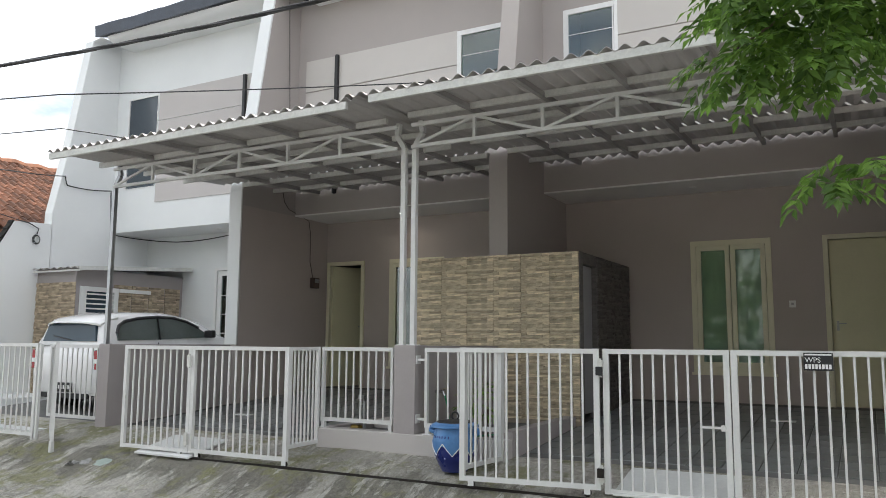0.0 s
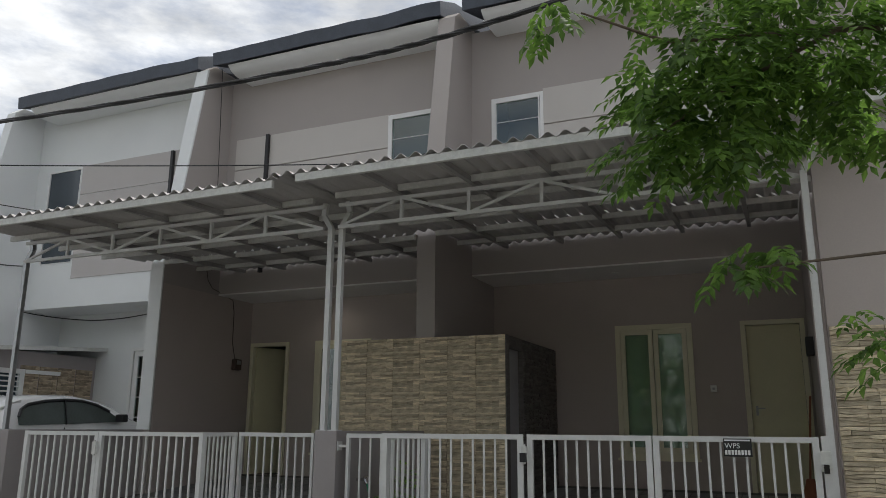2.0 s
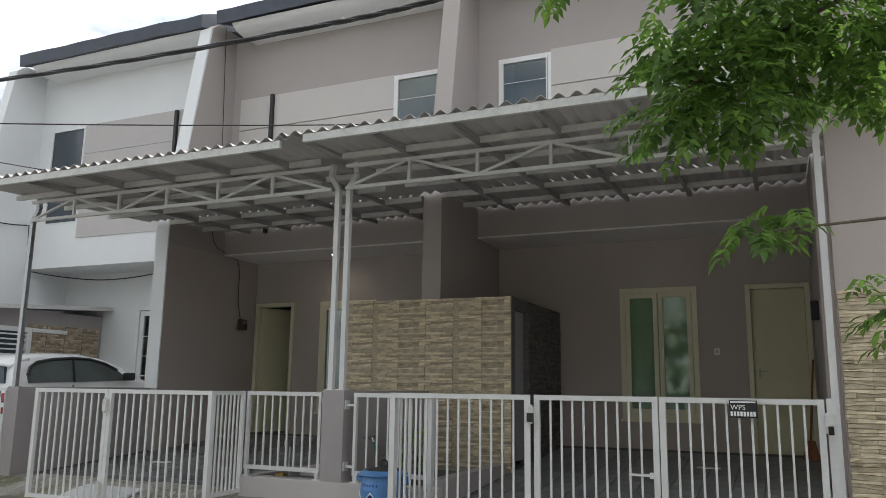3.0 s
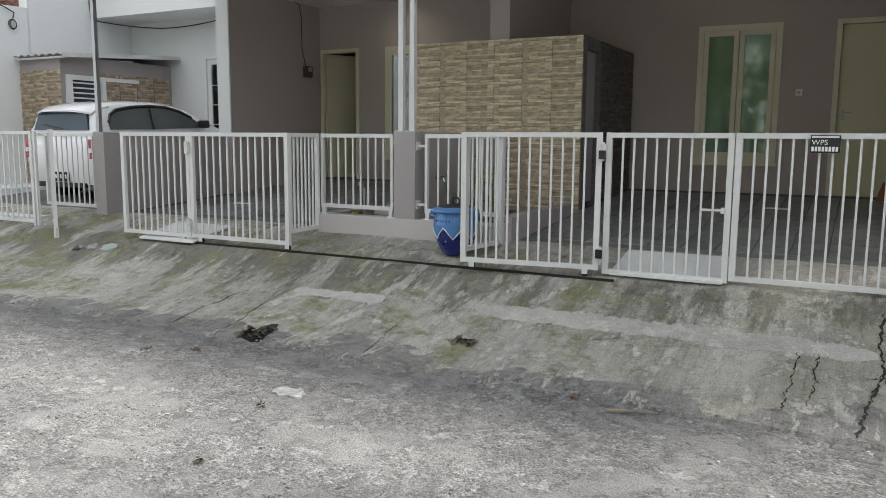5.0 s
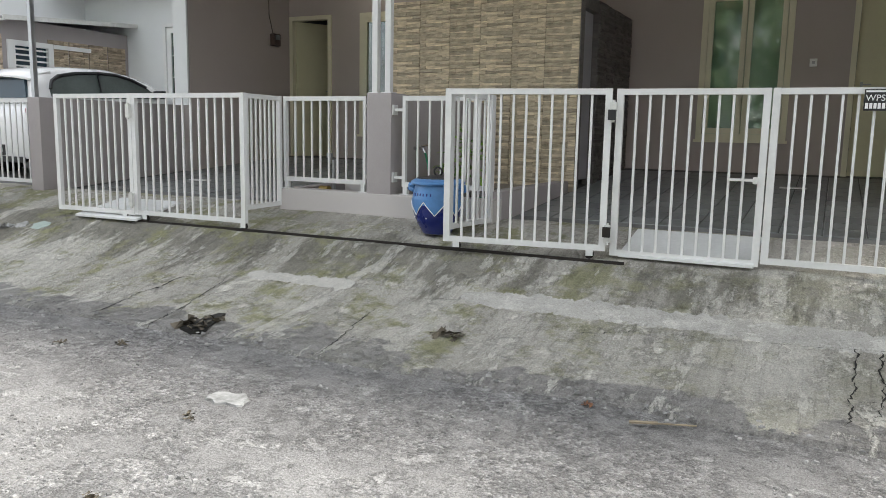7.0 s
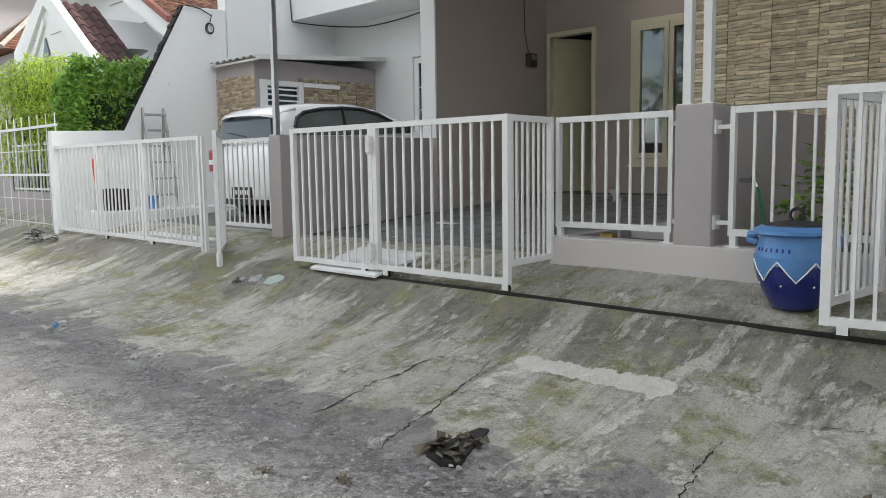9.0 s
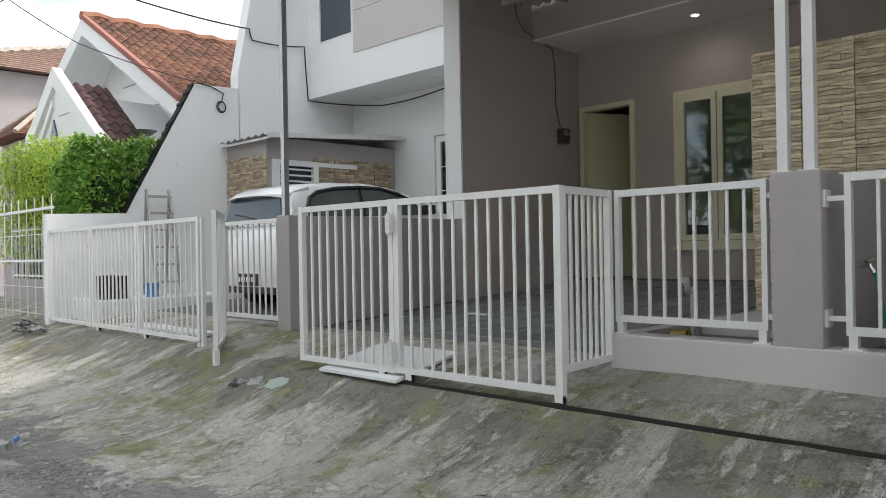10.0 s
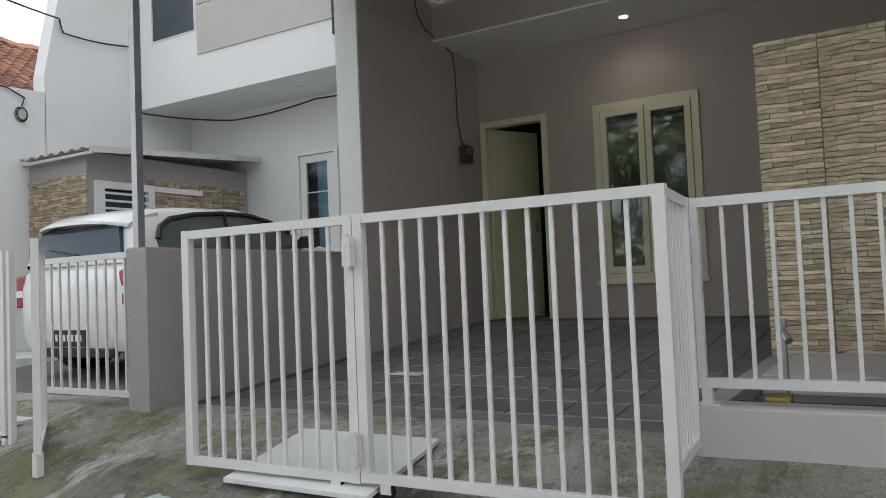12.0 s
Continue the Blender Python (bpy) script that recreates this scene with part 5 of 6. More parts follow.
# ---- porch details ----
for x, y, on_ in ((-6.78, 11.16, True), (-2.2, 11.16, False), (-10.78, 11.15, False)):
    dl = thing("downlight", (x, y, SOFFIT_Z - 0.01), "small round recessed ceiling downlight" + (", switched on" if on_ else ""), "downlight", "porch downlights")
    part("rim", Form().lathe([(0.055, -0.008), (0.055, 0.0)], (x, y, SOFFIT_Z), 20), FRAME_WHITE, dl)
    part("lens", Form().lathe([(0.04, -0.012), (0.04, -0.006)], (x, y, SOFFIT_Z), 20), LAMP_GLOW if on_ else FRAME_WHITE, dl)
mt = thing("meter_box", (A_L, 11.2, 2.55), "small brown electricity meter box with cable on the wall", "meter box")
part("case", Form().box((A_L + 0.006, 11.14, 2.55), (A_L + 0.09, 11.30, 2.73)), mat("brown_box_plastic", (0.085, 0.06, 0.05), 0.5, var=0.2, scale=6), mt, bevel=0.012)
part("window", Form().box((A_L + 0.088, 11.17, 2.64), (A_L + 0.096, 11.27, 2.71)), GALV, mt)
cb = [(A_L + 0.02, 10.35, 4.1), (A_L + 0.02, 10.40, 3.93), (A_L + 0.02, 10.52, 3.82), (A_L + 0.02, 10.72, 3.78), (A_L + 0.02, 11.05, 3.70), (A_L + 0.02, 11.10, 3.5), (A_L + 0.02, 11.11, 3.0), (A_L + 0.02, 11.2, 2.72)]
solid("cable", Form().tube(cb, 0.0065, 6), CABLE_GREY, "dusty dark cable running down to the meter box", "cable", smooth=True)
mb = thing("meter_box", (B_R - 0.08, 9.9, 2.45), "small dark switch box high on the side wall", "meter box")
part("case", Form().box((B_R - 0.08, 9.84, 2.42), (B_R, 9.98, 2.62)), BLACK, mb, bevel=0.008)
bl = thing("bell_switch", (-1.07, WALL_Y, 2.15), "small white bell switch on the taupe wall", "switch")
part("plate", Form().box((-1.11, WALL_Y - 0.012, 2.12), (-1.03, WALL_Y, 2.21)), FRAME_WHITE, bl, bevel=0.003)
part("button", Form().box((-1.085, WALL_Y - 0.018, 2.15), (-1.055, WALL_Y - 0.011, 2.18)), GALV, bl)
br = thing("broom", (-0.02, 11.3, 0.87), "reddish broom leaning in the corner beside the door", "broom")
part("handle", Form().tube([(-0.02, 11.28, 1.05), (0.07, 11.42, 2.05)], 0.013), WOOD, br)
part("bristles", Form().prism([(-0.12, 0.85), (0.08, 0.85), (0.03, 1.07), (-0.06, 1.07)], "y", 11.24, 11.33), WOOD, br)
# planter behind the fence: soil, valve, tap, hose, shrub
solid("planter_soil", Form().box((-5.28, 7.46, 0.5), (-3.42, 9.29, 0.66)), FLOOR_BED, "dark damp concrete trough behind the plinth", "trough")
solid("trough_cover", Form().box((-5.27, 8.18, 0.66), (-4.43, 9.28, 0.755)), GREY_PANEL, "pale concrete slab covering the back of the trough", "slab", bevel=0.006)
vp = thing("water_meter", (-5.02, 7.62, 0.66), "grey standpipe with brass water meter in the trough", "water meter")
part("standpipe", Form().tube([(-5.10, 7.74, 0.66), (-5.10, 7.74, 1.0), (-5.10, 7.67, 1.02)], 0.016, 8), GALV, vp, smooth=True)
part("tap", Form().tube([(-5.10, 7.67, 1.02), (-5.06, 7.61, 0.97)], 0.018, 8).box((-5.125, 7.65, 1.02), (-5.075, 7.69, 1.06)), GALV, vp)
part("meter_body", Form().tube([(-5.16, 7.60, 0.71), (-5.06, 7.60, 0.71)], 0.042, 12), BRASS, vp, "yellow brass meter body", smooth=True)
part("pipe", Form().tube([(-5.27, 7.60, 0.70), (-5.16, 7.60, 0.70)], 0.016).tube([(-5.06, 7.60, 0.70), (-4.6, 7.60, 0.70)], 0.016), BLACK, vp)
tp = thing("garden_tap", (-4.2, 7.72, 1.10), "wall tap with a green garden hose", "tap")
part("spout", Form().tube([(-4.21, 7.72, 1.13), (-4.11, 7.72, 1.13), (-4.09, 7.72, 1.09)], 0.016), CHROME, tp)
part("lever", Form().tube([(-4.13, 7.72, 1.15), (-4.13, 7.84, 1.16)], 0.009), CHROME, tp)
part("hose", Form().tube([(-4.09, 7.72, 1.09), (-4.07, 7.73, 1.0), (-4.05, 7.74, 0.85), (-4.04, 7.76, 0.68), (-3.9, 7.9, 0.67), (-3.7, 8.3, 0.67)], 0.009), GREEN_HOSE, tp, "green hose", smooth=True)

# dark downpipes and cable on the upper storey
for x, y in ((-7.78, FACE_Y - 0.05), (-9.82, FACE_Y - 0.05)):
    solid("downpipe", Form().bar((x, y, 4.05), (x, y, 6.40), 0.055, 0.055), BLACK, "dark square pipe on the upper facade", "pipe", group="facade pipes")


def cable(points, r, sag, label, twist=False):
    f = Form()
    pts = []
    for (a, b) in zip(points, points[1:]):
        a, b = Vector(a), Vector(b)
        for k in range(16):
            t = k / 16
            pts.append(a.lerp(b, t) - Vector((0, 0, 4 * sag * t * (1 - t))))
    pts.append(Vector(points[-1]))
    if twist:
        for ph in (0, 2.1, 4.2):
            f.tube([p + Vector((0, 0.6 * r * math.cos(i * 0.9 + ph), 0.6 * r * math.sin(i * 0.9 + ph))) for i, p in enumerate(pts)], r * 0.6, 6)
    else:
        f.tube(pts, r, 6)
    solid("overhead_cable", f, BLACK, label, "cable", smooth=True)


cable([(-26, 5.5, 5.9), (-7.563, 5.5, 4.60), (-3.42, 5.5, 4.46), (-1.766, 5.5, 4.54), (9, 5.5, 5.9)], 0.019, 0.03, "thick twisted black overhead power cable", True)
cable([(-24, 6.3, 6.2), (-8.65, 6.3, 4.58), (-5.04, 9.5, 5.15), (-4.42, 9.75, 5.3)], 0.008, 0.02, "thin black overhead service cable")
cable([(-24, 6.0, 5.2), (-9.0, 6.6, 4.28), (-8.7, 9.6, 4.6)], 0.007, 0.02, "thin black overhead service cable")
cable([(A_L + 0.03, 10.35, 7.6), (A_L + 0.03, 10.45, 5.5), (A_L + 0.03, 10.45, 4.1)], 0.0055, 0.0, "thin black cable down the party wall")
cable([(-6.5, 0.5, 4.5), (-9.0, 3.9, 3.9), (-11.0, 6.5, 4.05), (-12.0, 7.8, 4.29), (N_L + 0.03, 9.62, 4.67)], 0.010, 0.015, "thin black service cable to the white house")
cable([(N_L + 0.03, 9.62, 4.67), (N_L + 0.05, 9.66, 4.50), (N_L + 0.06, 10.60, 4.56), (N_L + 0.06, 10.66, 3.70), (-12.3, 11.5, 3.60), (-10.86, 11.5, 3.66), (N_R - 0.1, 11.55, 3.70)], 0.011, 0.03, "thin black cable along the white porch")
cable([(-23, 6.9, 8.7), (-18, 7.4, 6.0), (-15, 7.75, 4.48), (N_L + 0.02, 8.72, 3.74)], 0.008, 0.03, "thin black cable to the garden wall")
f = Form()
for k in range(3):
    c0 = (N_L + 0.03 + 0.012 * k, 9.13, 3.42)
    f.tube([(c0[0], c0[1] + (0.075 - 0.01 * k) * math.cos(a + k), c0[2] + (0.085 - 0.008 * k) * math.sin(a + k)) for a in [2 * math.pi * i / 18 for i in range(19)]], 0.006, 6)
f.tube([(N_L + 0.03, 9.14, 3.52), (N_L + 0.03, 9.17, 3.62), (N_L + 0.03, 8.98, 3.70), (N_L + 0.03, 8.74, 3.73)], 0.010, 6)
solid("cable_coil", f, BLACK, "coil of black cable hung on the white wall", "cable coil", smooth=True)

solid("white_box", Form().box((-3.74, FACE_Y + 0.2, 4.9), (-3.44, FACE_Y + 0.4, 5.25)), BOARD, "small white box standing behind the upper window", "box", bevel=0.01)
solid("window_shelf", Form().box((-3.86, FACE_Y + 0.16, 4.84), (-3.0, FACE_Y + 0.45, 4.90)), INTERIOR, "shelf behind the upper window", "shelf")
# ---- litter and marks on the concrete ----
def flake(x, y, r, seed, h=0.01):
    """A small uneven slab resting on the ground."""
    rng = random.Random(seed)
    z = max(apron_z(y), -0.015) if y > 4.96 else -0.018
    pts = [(x + r * (0.55 + 0.55 * rng.random()) * math.cos(a), y + r * (0.55 + 0.55 * rng.random()) * 0.7 * math.sin(a)) for a in [2 * math.pi * i / 15 for i in range(15)]]
    f = Form()
    n = len(pts)
    f.v = [(px, py, (apron_z(py) if py > 4.96 else -0.018) - 0.01) for px, py in pts] + [(x + (px - x) * 0.9, y + (py - y) * 0.9, (apron_z(py) if py > 4.96 else -0.018) + h * (0.7 + 0.6 * rng.random())) for px, py in pts]
    f.f = [tuple(range(n, 2 * n))] + [(i, (i + 1) % n, n + (i + 1) % n, n + i) for i in range(n)]
    return f


def crumpled(x, y, r, seed, height):
    """A crumpled heap: scraps tilted every way."""
    rng = random.Random(seed)
    f = Form()
    z = apron_z(y) if y > 4.96 else -0.018
    for k in range(14):
        px, py, s = x + r * rng.uniform(-1, 1), y + r * 0.6 * rng.uniform(-1, 1), r * rng.uniform(0.25, 0.55)
        m = Matrix.Translation((px, py, z + height * rng.uniform(0.15, 0.7))) @ Euler((rng.uniform(-0.7, 0.7), rng.uniform(-0.7, 0.7), rng.uniform(0, 6))).to_matrix().to_4x4()
        f.add([m @ Vector(p) for p in ((-s, -s * 0.5, 0), (0, -s * 0.3, s * 0.25), (s, -s * 0.5, 0), (s * 0.8, s * 0.5, 0.0), (0, s * 0.4, -s * 0.2), (-s, s * 0.4, s * 0.1))], [(0, 1, 4, 5), (1, 2, 3, 4)])
    return f


PALE = ground_mat("pale_mortar_patch", ((0.41, 0.396, 0.362), (0.47, 0.456, 0.42), (0.52, 0.506, 0.466)), 0, 0.10, pale=0.2, bump=0.4)
DRY = mat("dry_leaf_litter", (0.085, 0.072, 0.052), 0.9, var=0.4, scale=20, island=True, spread=0.35)
hole_rim = [(-4.40, 5.01), (-4.30, 4.995), (-4.22, 5.03), (-4.29, 5.2), (-4.35, 5.37), (-4.40, 5.36), (-4.41, 5.26), (-4.42, 5.15)]
# flat cap just above the concrete; near-black colour paints the hole's shaded inside
f = Form()
f.v = [(x, y, apron_z(y) + 0.014) for x, y in hole_rim] + [(x, y, apron_z(y) - 0.05) for x, y in hole_rim]
f.f = [tuple(range(8))] + [(i, 8 + i, 8 + (i + 1) % 8, (i + 1) % 8) for i in range(8)]
solid("hole", f, CRACK, "flat dark patch whose colour stands in for a broken hole's shade", "hole", "structure")
solid("leaf_litter", crumpled(-4.32, 5.08, 0.12, 1, 0.04), DRY, "heap of dead leaves in a hole in the concrete", "leaf litter")
solid("leaf_litter", crumpled(-4.36, 5.25, 0.085, 9, 0.035), DRY, "dead leaves along the edge of a hole in the concrete", "leaf litter")
solid("leaf_litter", crumpled(-2.78, 5.56, 0.09, 2, 0.02), DRY, "dark clump of wet dead leaves", "leaf litter")
solid("paper_scrap", flake(-3.29, 4.22, 0.15, 3, 0.003), PAPER, "torn pale paper lying on the road", "paper")
solid("paper_scrap", crumpled(-8.05, 6.35, 0.075, 4, 0.03), PAPER, "crumpled pale paper on the apron", "paper")
solid("paper_scrap", flake(-7.92, 6.42, 0.10, 14, 0.008), PAPER, "torn flat piece of pale card on the apron", "paper")
solid("plastic_scrap", flake(-7.69, 6.44, 0.14, 5, 0.004), PLASTIC_PALE, "flattened pale green plastic bag", "plastic bag")
solid("stone", flake(-8.52, 4.88, 0.09, 6, 0.05), PAPER, "broken lump of pale concrete", "stone")
solid("stone", flake(-8.63, 5.0, 0.035, 7, 0.03), LIGHT_BLUE, "scrap of blue plastic among broken concrete", "plastic scrap")
for k, (x, y) in enumerate(((-8.68, 5.07), (-8.78, 5.2), (-8.87, 5.35))):
    solid("stone", flake(x, y, 0.06, 20 + k, 0.018), PALE, "broken piece of concrete at the apron edge", "stone", group="broken concrete")
for k, (x, y) in enumerate(((-13.6, 6.55), (-13.3, 6.45), (-13.0, 6.5), (-13.8, 6.6))):
    solid("rubble", crumpled(x, y, 0.14, 30 + k, 0.10), PAPER, "pale rubble and wrapping at the fence foot", "rubble", group="rubble by the fence")
solid("wooden_stick", Form().bar((-1.50, 4.83, 0.0), (-1.38, 4.86, 0.006), 0.020, 0.008).bar((-1.40, 4.855, 0.003), (-1.22, 4.91, 0.006), 0.007, 0.006), mat("pale_stick", (0.27, 0.22, 0.15), 0.8, var=0.3, scale=9), "pale split stick lying on the road", "stick")
solid("dry_leaf", crumpled(-1.73, 4.98, 0.028, 41, 0.02), mat("orange_leaf", (0.20, 0.095, 0.05), 0.8, var=0.3, scale=20), "small curled orange dead leaf", "leaf")
for k, (x, y) in enumerate(((-4.82, 4.47), (-4.50, 4.63), (-3.26, 3.93), (-3.0, 3.2), (-2.3, 2.9), (0.03, 5.04))):
    solid("dead_leaf", crumpled(x, y, 0.035, 50 + k, 0.025), DRY, "small dark dead leaf on the road", "leaf", group="dead leaves on the road")


def crack(pts, w, seed):
    """A jagged dark ribbon of uneven width with short side branches, drawn as a crack."""
    rng = random.Random(seed)
    runs, line = [], []
    for (ax, ay), (bx, by) in zip(pts, pts[1:]):
        k = max(2, int(math.hypot(bx - ax, by - ay) / 0.022))
        for i in range(k):
            t = i / k
            line.append((ax + (bx - ax) * t + rng.uniform(-0.009, 0.009) + 0.02 * noise.noise((ay * 6 + t * 5, seed, 0)), ay + (by - ay) * t + rng.uniform(-0.009, 0.009)))
    runs.append((line, w))
    for _ in range(int(w * 500)):
        x, y = rng.choice(line)
        a = rng.uniform(0, 6.28)
        runs.append(([(x + 0.016 * j * math.cos(a) + rng.uniform(-0.006, 0.006), y + 0.016 * j * math.sin(a) + rng.uniform(-0.006, 0.006)) for j in range(rng.randint(3, 8))], w * 0.45))
    f = Form()
    for pts_, wide in runs:
        for i, (x, y) in enumerate(pts_):
            ww = wide * rng.uniform(0.12, 1.0) * (1 if 1 < i < len(pts_) - 2 else 0.4)
            # ribbon lies just above the concrete; its dark colour makes it look recessed
            z = apron_height(x, y) + 0.004
            f.v += [(x - ww / 2, y + ww * 0.2, z), (x + ww / 2, y - ww * 0.2, z)]
            if i:
                k = len(f.v) - 4
                f.f.append((k, k + 1, k + 3, k + 2))
    return f


for k, (pts, w) in enumerate((([(-5.23, 5.0), (-5.32, 5.45), (-5.24, 5.93)], 0.022), ([(-4.65, 4.96), (-4.72, 5.24), (-4.82, 5.68), (-4.85, 5.95)], 0.018), ([(-0.10, 6.6), (-0.12, 6.22), (-0.09, 5.97), (-0.17, 5.53), (-0.23, 5.0)], 0.026),
                              ([(-0.09, 5.90), (-0.01, 5.52), (0.08, 5.1)], 0.018), ([(-0.58, 6.06), (-0.59, 5.74), (-0.62, 5.2)], 0.012), ([(-0.47, 6.04), (-0.46, 5.55), (-0.52, 5.3)], 0.014), ([(-3.32, 5.02), (-3.42, 5.52), (-3.43, 5.80)], 0.013), ([(-6.06, 5.41), (-5.45, 5.43), (-5.30, 5.45)], 0.008),
                              ([(-4.80, 5.68), (-4.32, 5.70)], 0.008), ([(-4.77, 5.73), (-4.36, 5.745)], 0.007), ([(-4.74, 5.78), (-4.38, 5.79)], 0.008), ([(-4.72, 5.83), (-4.42, 5.835)], 0.006), ([(-2.15, 5.78), (-1.73, 5.95), (-0.61, 6.03), (-0.13, 6.14)], 0.007), ([(-3.80, 6.05), (-3.3, 6.0), (-2.9, 6.08)], 0.009), ([(-5.24, 5.93), (-4.85, 5.95), (-4.72, 6.05)], 0.010), ([(-7.2, 5.85), (-7.0, 5.6)], 0.010), ([(-6.3, 5.05), (-6.4, 5.6), (-6.42, 6.1)], 0.008))):
    solid("crack", crack(pts, w, k), CRACK, "dark ribbon drawn as a crack in the concrete", "crack", "structure")
SMOOTH = ground_mat("trowelled_mortar", ((0.31, 0.30, 0.275), (0.41, 0.398, 0.37), (0.48, 0.468, 0.435)), 0, 0.2, pale=0.35)


def patch(x0, x1, yc, half, seed, m, label):
    rng = random.Random(seed)
    f = Form()
    k = 420
    wob = lambda x, s: 1 + 0.40 * noise.noise((x * 1.7, s, 0)) + 0.40 * noise.noise((x * 6, s, 0)) + 0.30 * noise.noise((x * 19, s, 0)) + 0.20 * noise.noise((x * 55, s, 0))
    lo, hi = [], []
    for i in range(k + 1):
        x = x0 + (x1 - x0) * i / k
        taper = min(1, 0.34 + (9 * min(i, k - i) / k) ** 0.9)
        lo.append((x, yc - half * wob(x, seed) * taper))
        hi.append((x, yc + half * wob(x, seed + 7) * taper))
    for a, b in zip(lo, hi):
        for t in (0, 0.25, 0.5, 0.75, 1):
            y = a[1] + (b[1] - a[1]) * t
            f.v.append((a[0], y, apron_height(a[0], y) + (0.006 if 0 < t < 1 else -0.004)))
    f.f = [(5 * i + j, 5 * i + 5 + j, 5 * i + 6 + j, 5 * i + 1 + j) for i in range(k) for j in range(4)]
    solid("mortar_patch", f, m, label, "patch", "structure", smooth=True)


patch(-4.74, -3.79, 6.07, 0.095, 1, PALE, "pale mortar patch on the apron")
patch(-2.95, -0.12, 6.13, 0.125, 2, SMOOTH, "smooth grey mortar band along the apron")


# ---- trees, hedge, shrubs ----
def leaf_form(f, p, d, up, ln, w):
    """One pointed leaf, folded along its rib."""
    d, up = d.normalized(), up.normalized()
    s = d.cross(up)
    if s.length < 1e-3:
        s = Vector((1, 0, 0))
    s.normalize()
    n = s.cross(d)
    f.add([p, p + d * ln * 0.45 + s * w / 2 + n * w * 0.15, p + d * ln - n * ln * 0.12, p + d * ln * 0.45 - s * w / 2 + n * w * 0.15, p + d * ln * 0.5], [(0, 1, 4), (1, 2, 4), (2, 3, 4), (3, 0, 4)])


def sprays(f, rng, centre, radius, count, leaflets, ln, w, droop=0.5):
    """Compound leaves: pairs of leaflets along hanging stalks, scattered through a clump."""
    c = Vector(centre)
    for _ in range(count):
        while True:
            o = Vector([rng.uniform(-1, 1) for _ in range(3)])
            if o.length < 1:
                break
        p = c + Vector((o.x * radius[0], o.y * radius[1], o.z * radius[2]))
        d = (Vector((o.x, o.y, o.z * 0.4)) + Vector((rng.uniform(-0.7, 0.7), rng.uniform(-0.7, 0.7), -droop * rng.uniform(0.3, 1.5)))).normalized()
        side = d.cross(Vector((0, 0, 1)))
        if side.length < 0.1:
            side = Vector((1, 0, 0))
        side.normalize()
        up = side.cross(d)
        for k in range(leaflets):
            q = p + d * (k * ln * 0.42)
            q.z -= 0.02 * k * k * ln
            s = ln * rng.uniform(0.75, 1.1)
            for sg in (-1, 1):
                leaf_form(f, q, d * 0.55 + side * sg * 0.8 + Vector((0, 0, -0.3 * rng.random())), up + side * rng.uniform(-0.3, 0.3), s, w * rng.uniform(0.8, 1.15))
        leaf_form(f, p + d * leaflets * ln * 0.42, d + Vector((0, 0, -0.2)), up, ln, w)


rng = random.Random(11)
tree = thing("tree", (1.75, 3.9, 0), "broad roadside tree with hanging compound green leaves", "tree")
f = Form().tube([(1.75, 3.9, -0.1), (1.70, 3.95, 0.8), (1.62, 4.05, 1.9), (1.5, 4.2, 2.9), (1.3, 4.3, 3.9), (1.0, 4.4, 4.8)], 0.13, 10, 0.05)
part("trunk", f, BARK, tree, smooth=True)
limbs = [[(1.5, 4.2, 2.9), (0.9, 4.5, 3.4), (0.2, 4.7, 3.6), (-0.6, 4.5, 3.6), (-1.0, 4.3, 3.75)], [(1.62, 4.05, 1.9), (1.0, 4.2, 2.25), (0.3, 4.25, 2.36), (-0.25, 4.2, 2.32)], [(1.3, 4.3, 3.9), (0.6, 4.8, 4.5), (-0.4, 4.9, 4.6)],
         [(1.5, 4.2, 2.9), (1.2, 5.0, 3.2), (0.5, 5.4, 3.3)], [(1.6, 4.1, 2.2), (0.9, 4.2, 1.95), (0.35, 4.1, 1.98)], [(0.2, 4.7, 3.6), (-0.4, 4.6, 3.3), (-0.7, 4.42, 3.05)]]
for k, pts in enumerate(limbs):
    part("limb", Form().tube(pts, 0.026 if k not in (1, 5) else 0.013, 7, 0.005), BARK, tree, smooth=True)
f = Form()
for c, r, n in (((-0.68, 4.42, 3.04), (0.18, 0.22, 0.28), 40), ((-0.45, 4.52, 3.42), (0.40, 0.40, 0.35), 120), ((-0.36, 4.45, 3.06), (0.34, 0.30, 0.20), 70), ((-1.16, 4.35, 3.84), (0.16, 0.25, 0.13), 16), ((-0.05, 4.65, 3.60), (0.50, 0.45, 0.35), 170), ((0.30, 4.95, 3.40), (0.55, 0.45, 0.40), 170),
                ((-0.36, 4.28, 2.35), (0.09, 0.10, 0.05), 6), ((-0.20, 4.28, 2.42), (0.11, 0.12, 0.06), 8), ((0.28, 4.10, 1.98), (0.14, 0.15, 0.14), 14), ((-0.3, 4.8, 4.35), (0.8, 0.6, 0.4), 190), ((0.8, 4.7, 4.3), (0.8, 0.8, 0.6), 120), ((0.9, 4.3, 3.2), (0.4, 0.5, 0.4), 50), ((0.25, 6.25, 2.36), (0.09, 0.08, 0.05), 3)):
    sprays(f, rng, c, r, n, 4, 0.085, 0.036)
part("crown", f, LEAF_TREE, tree)

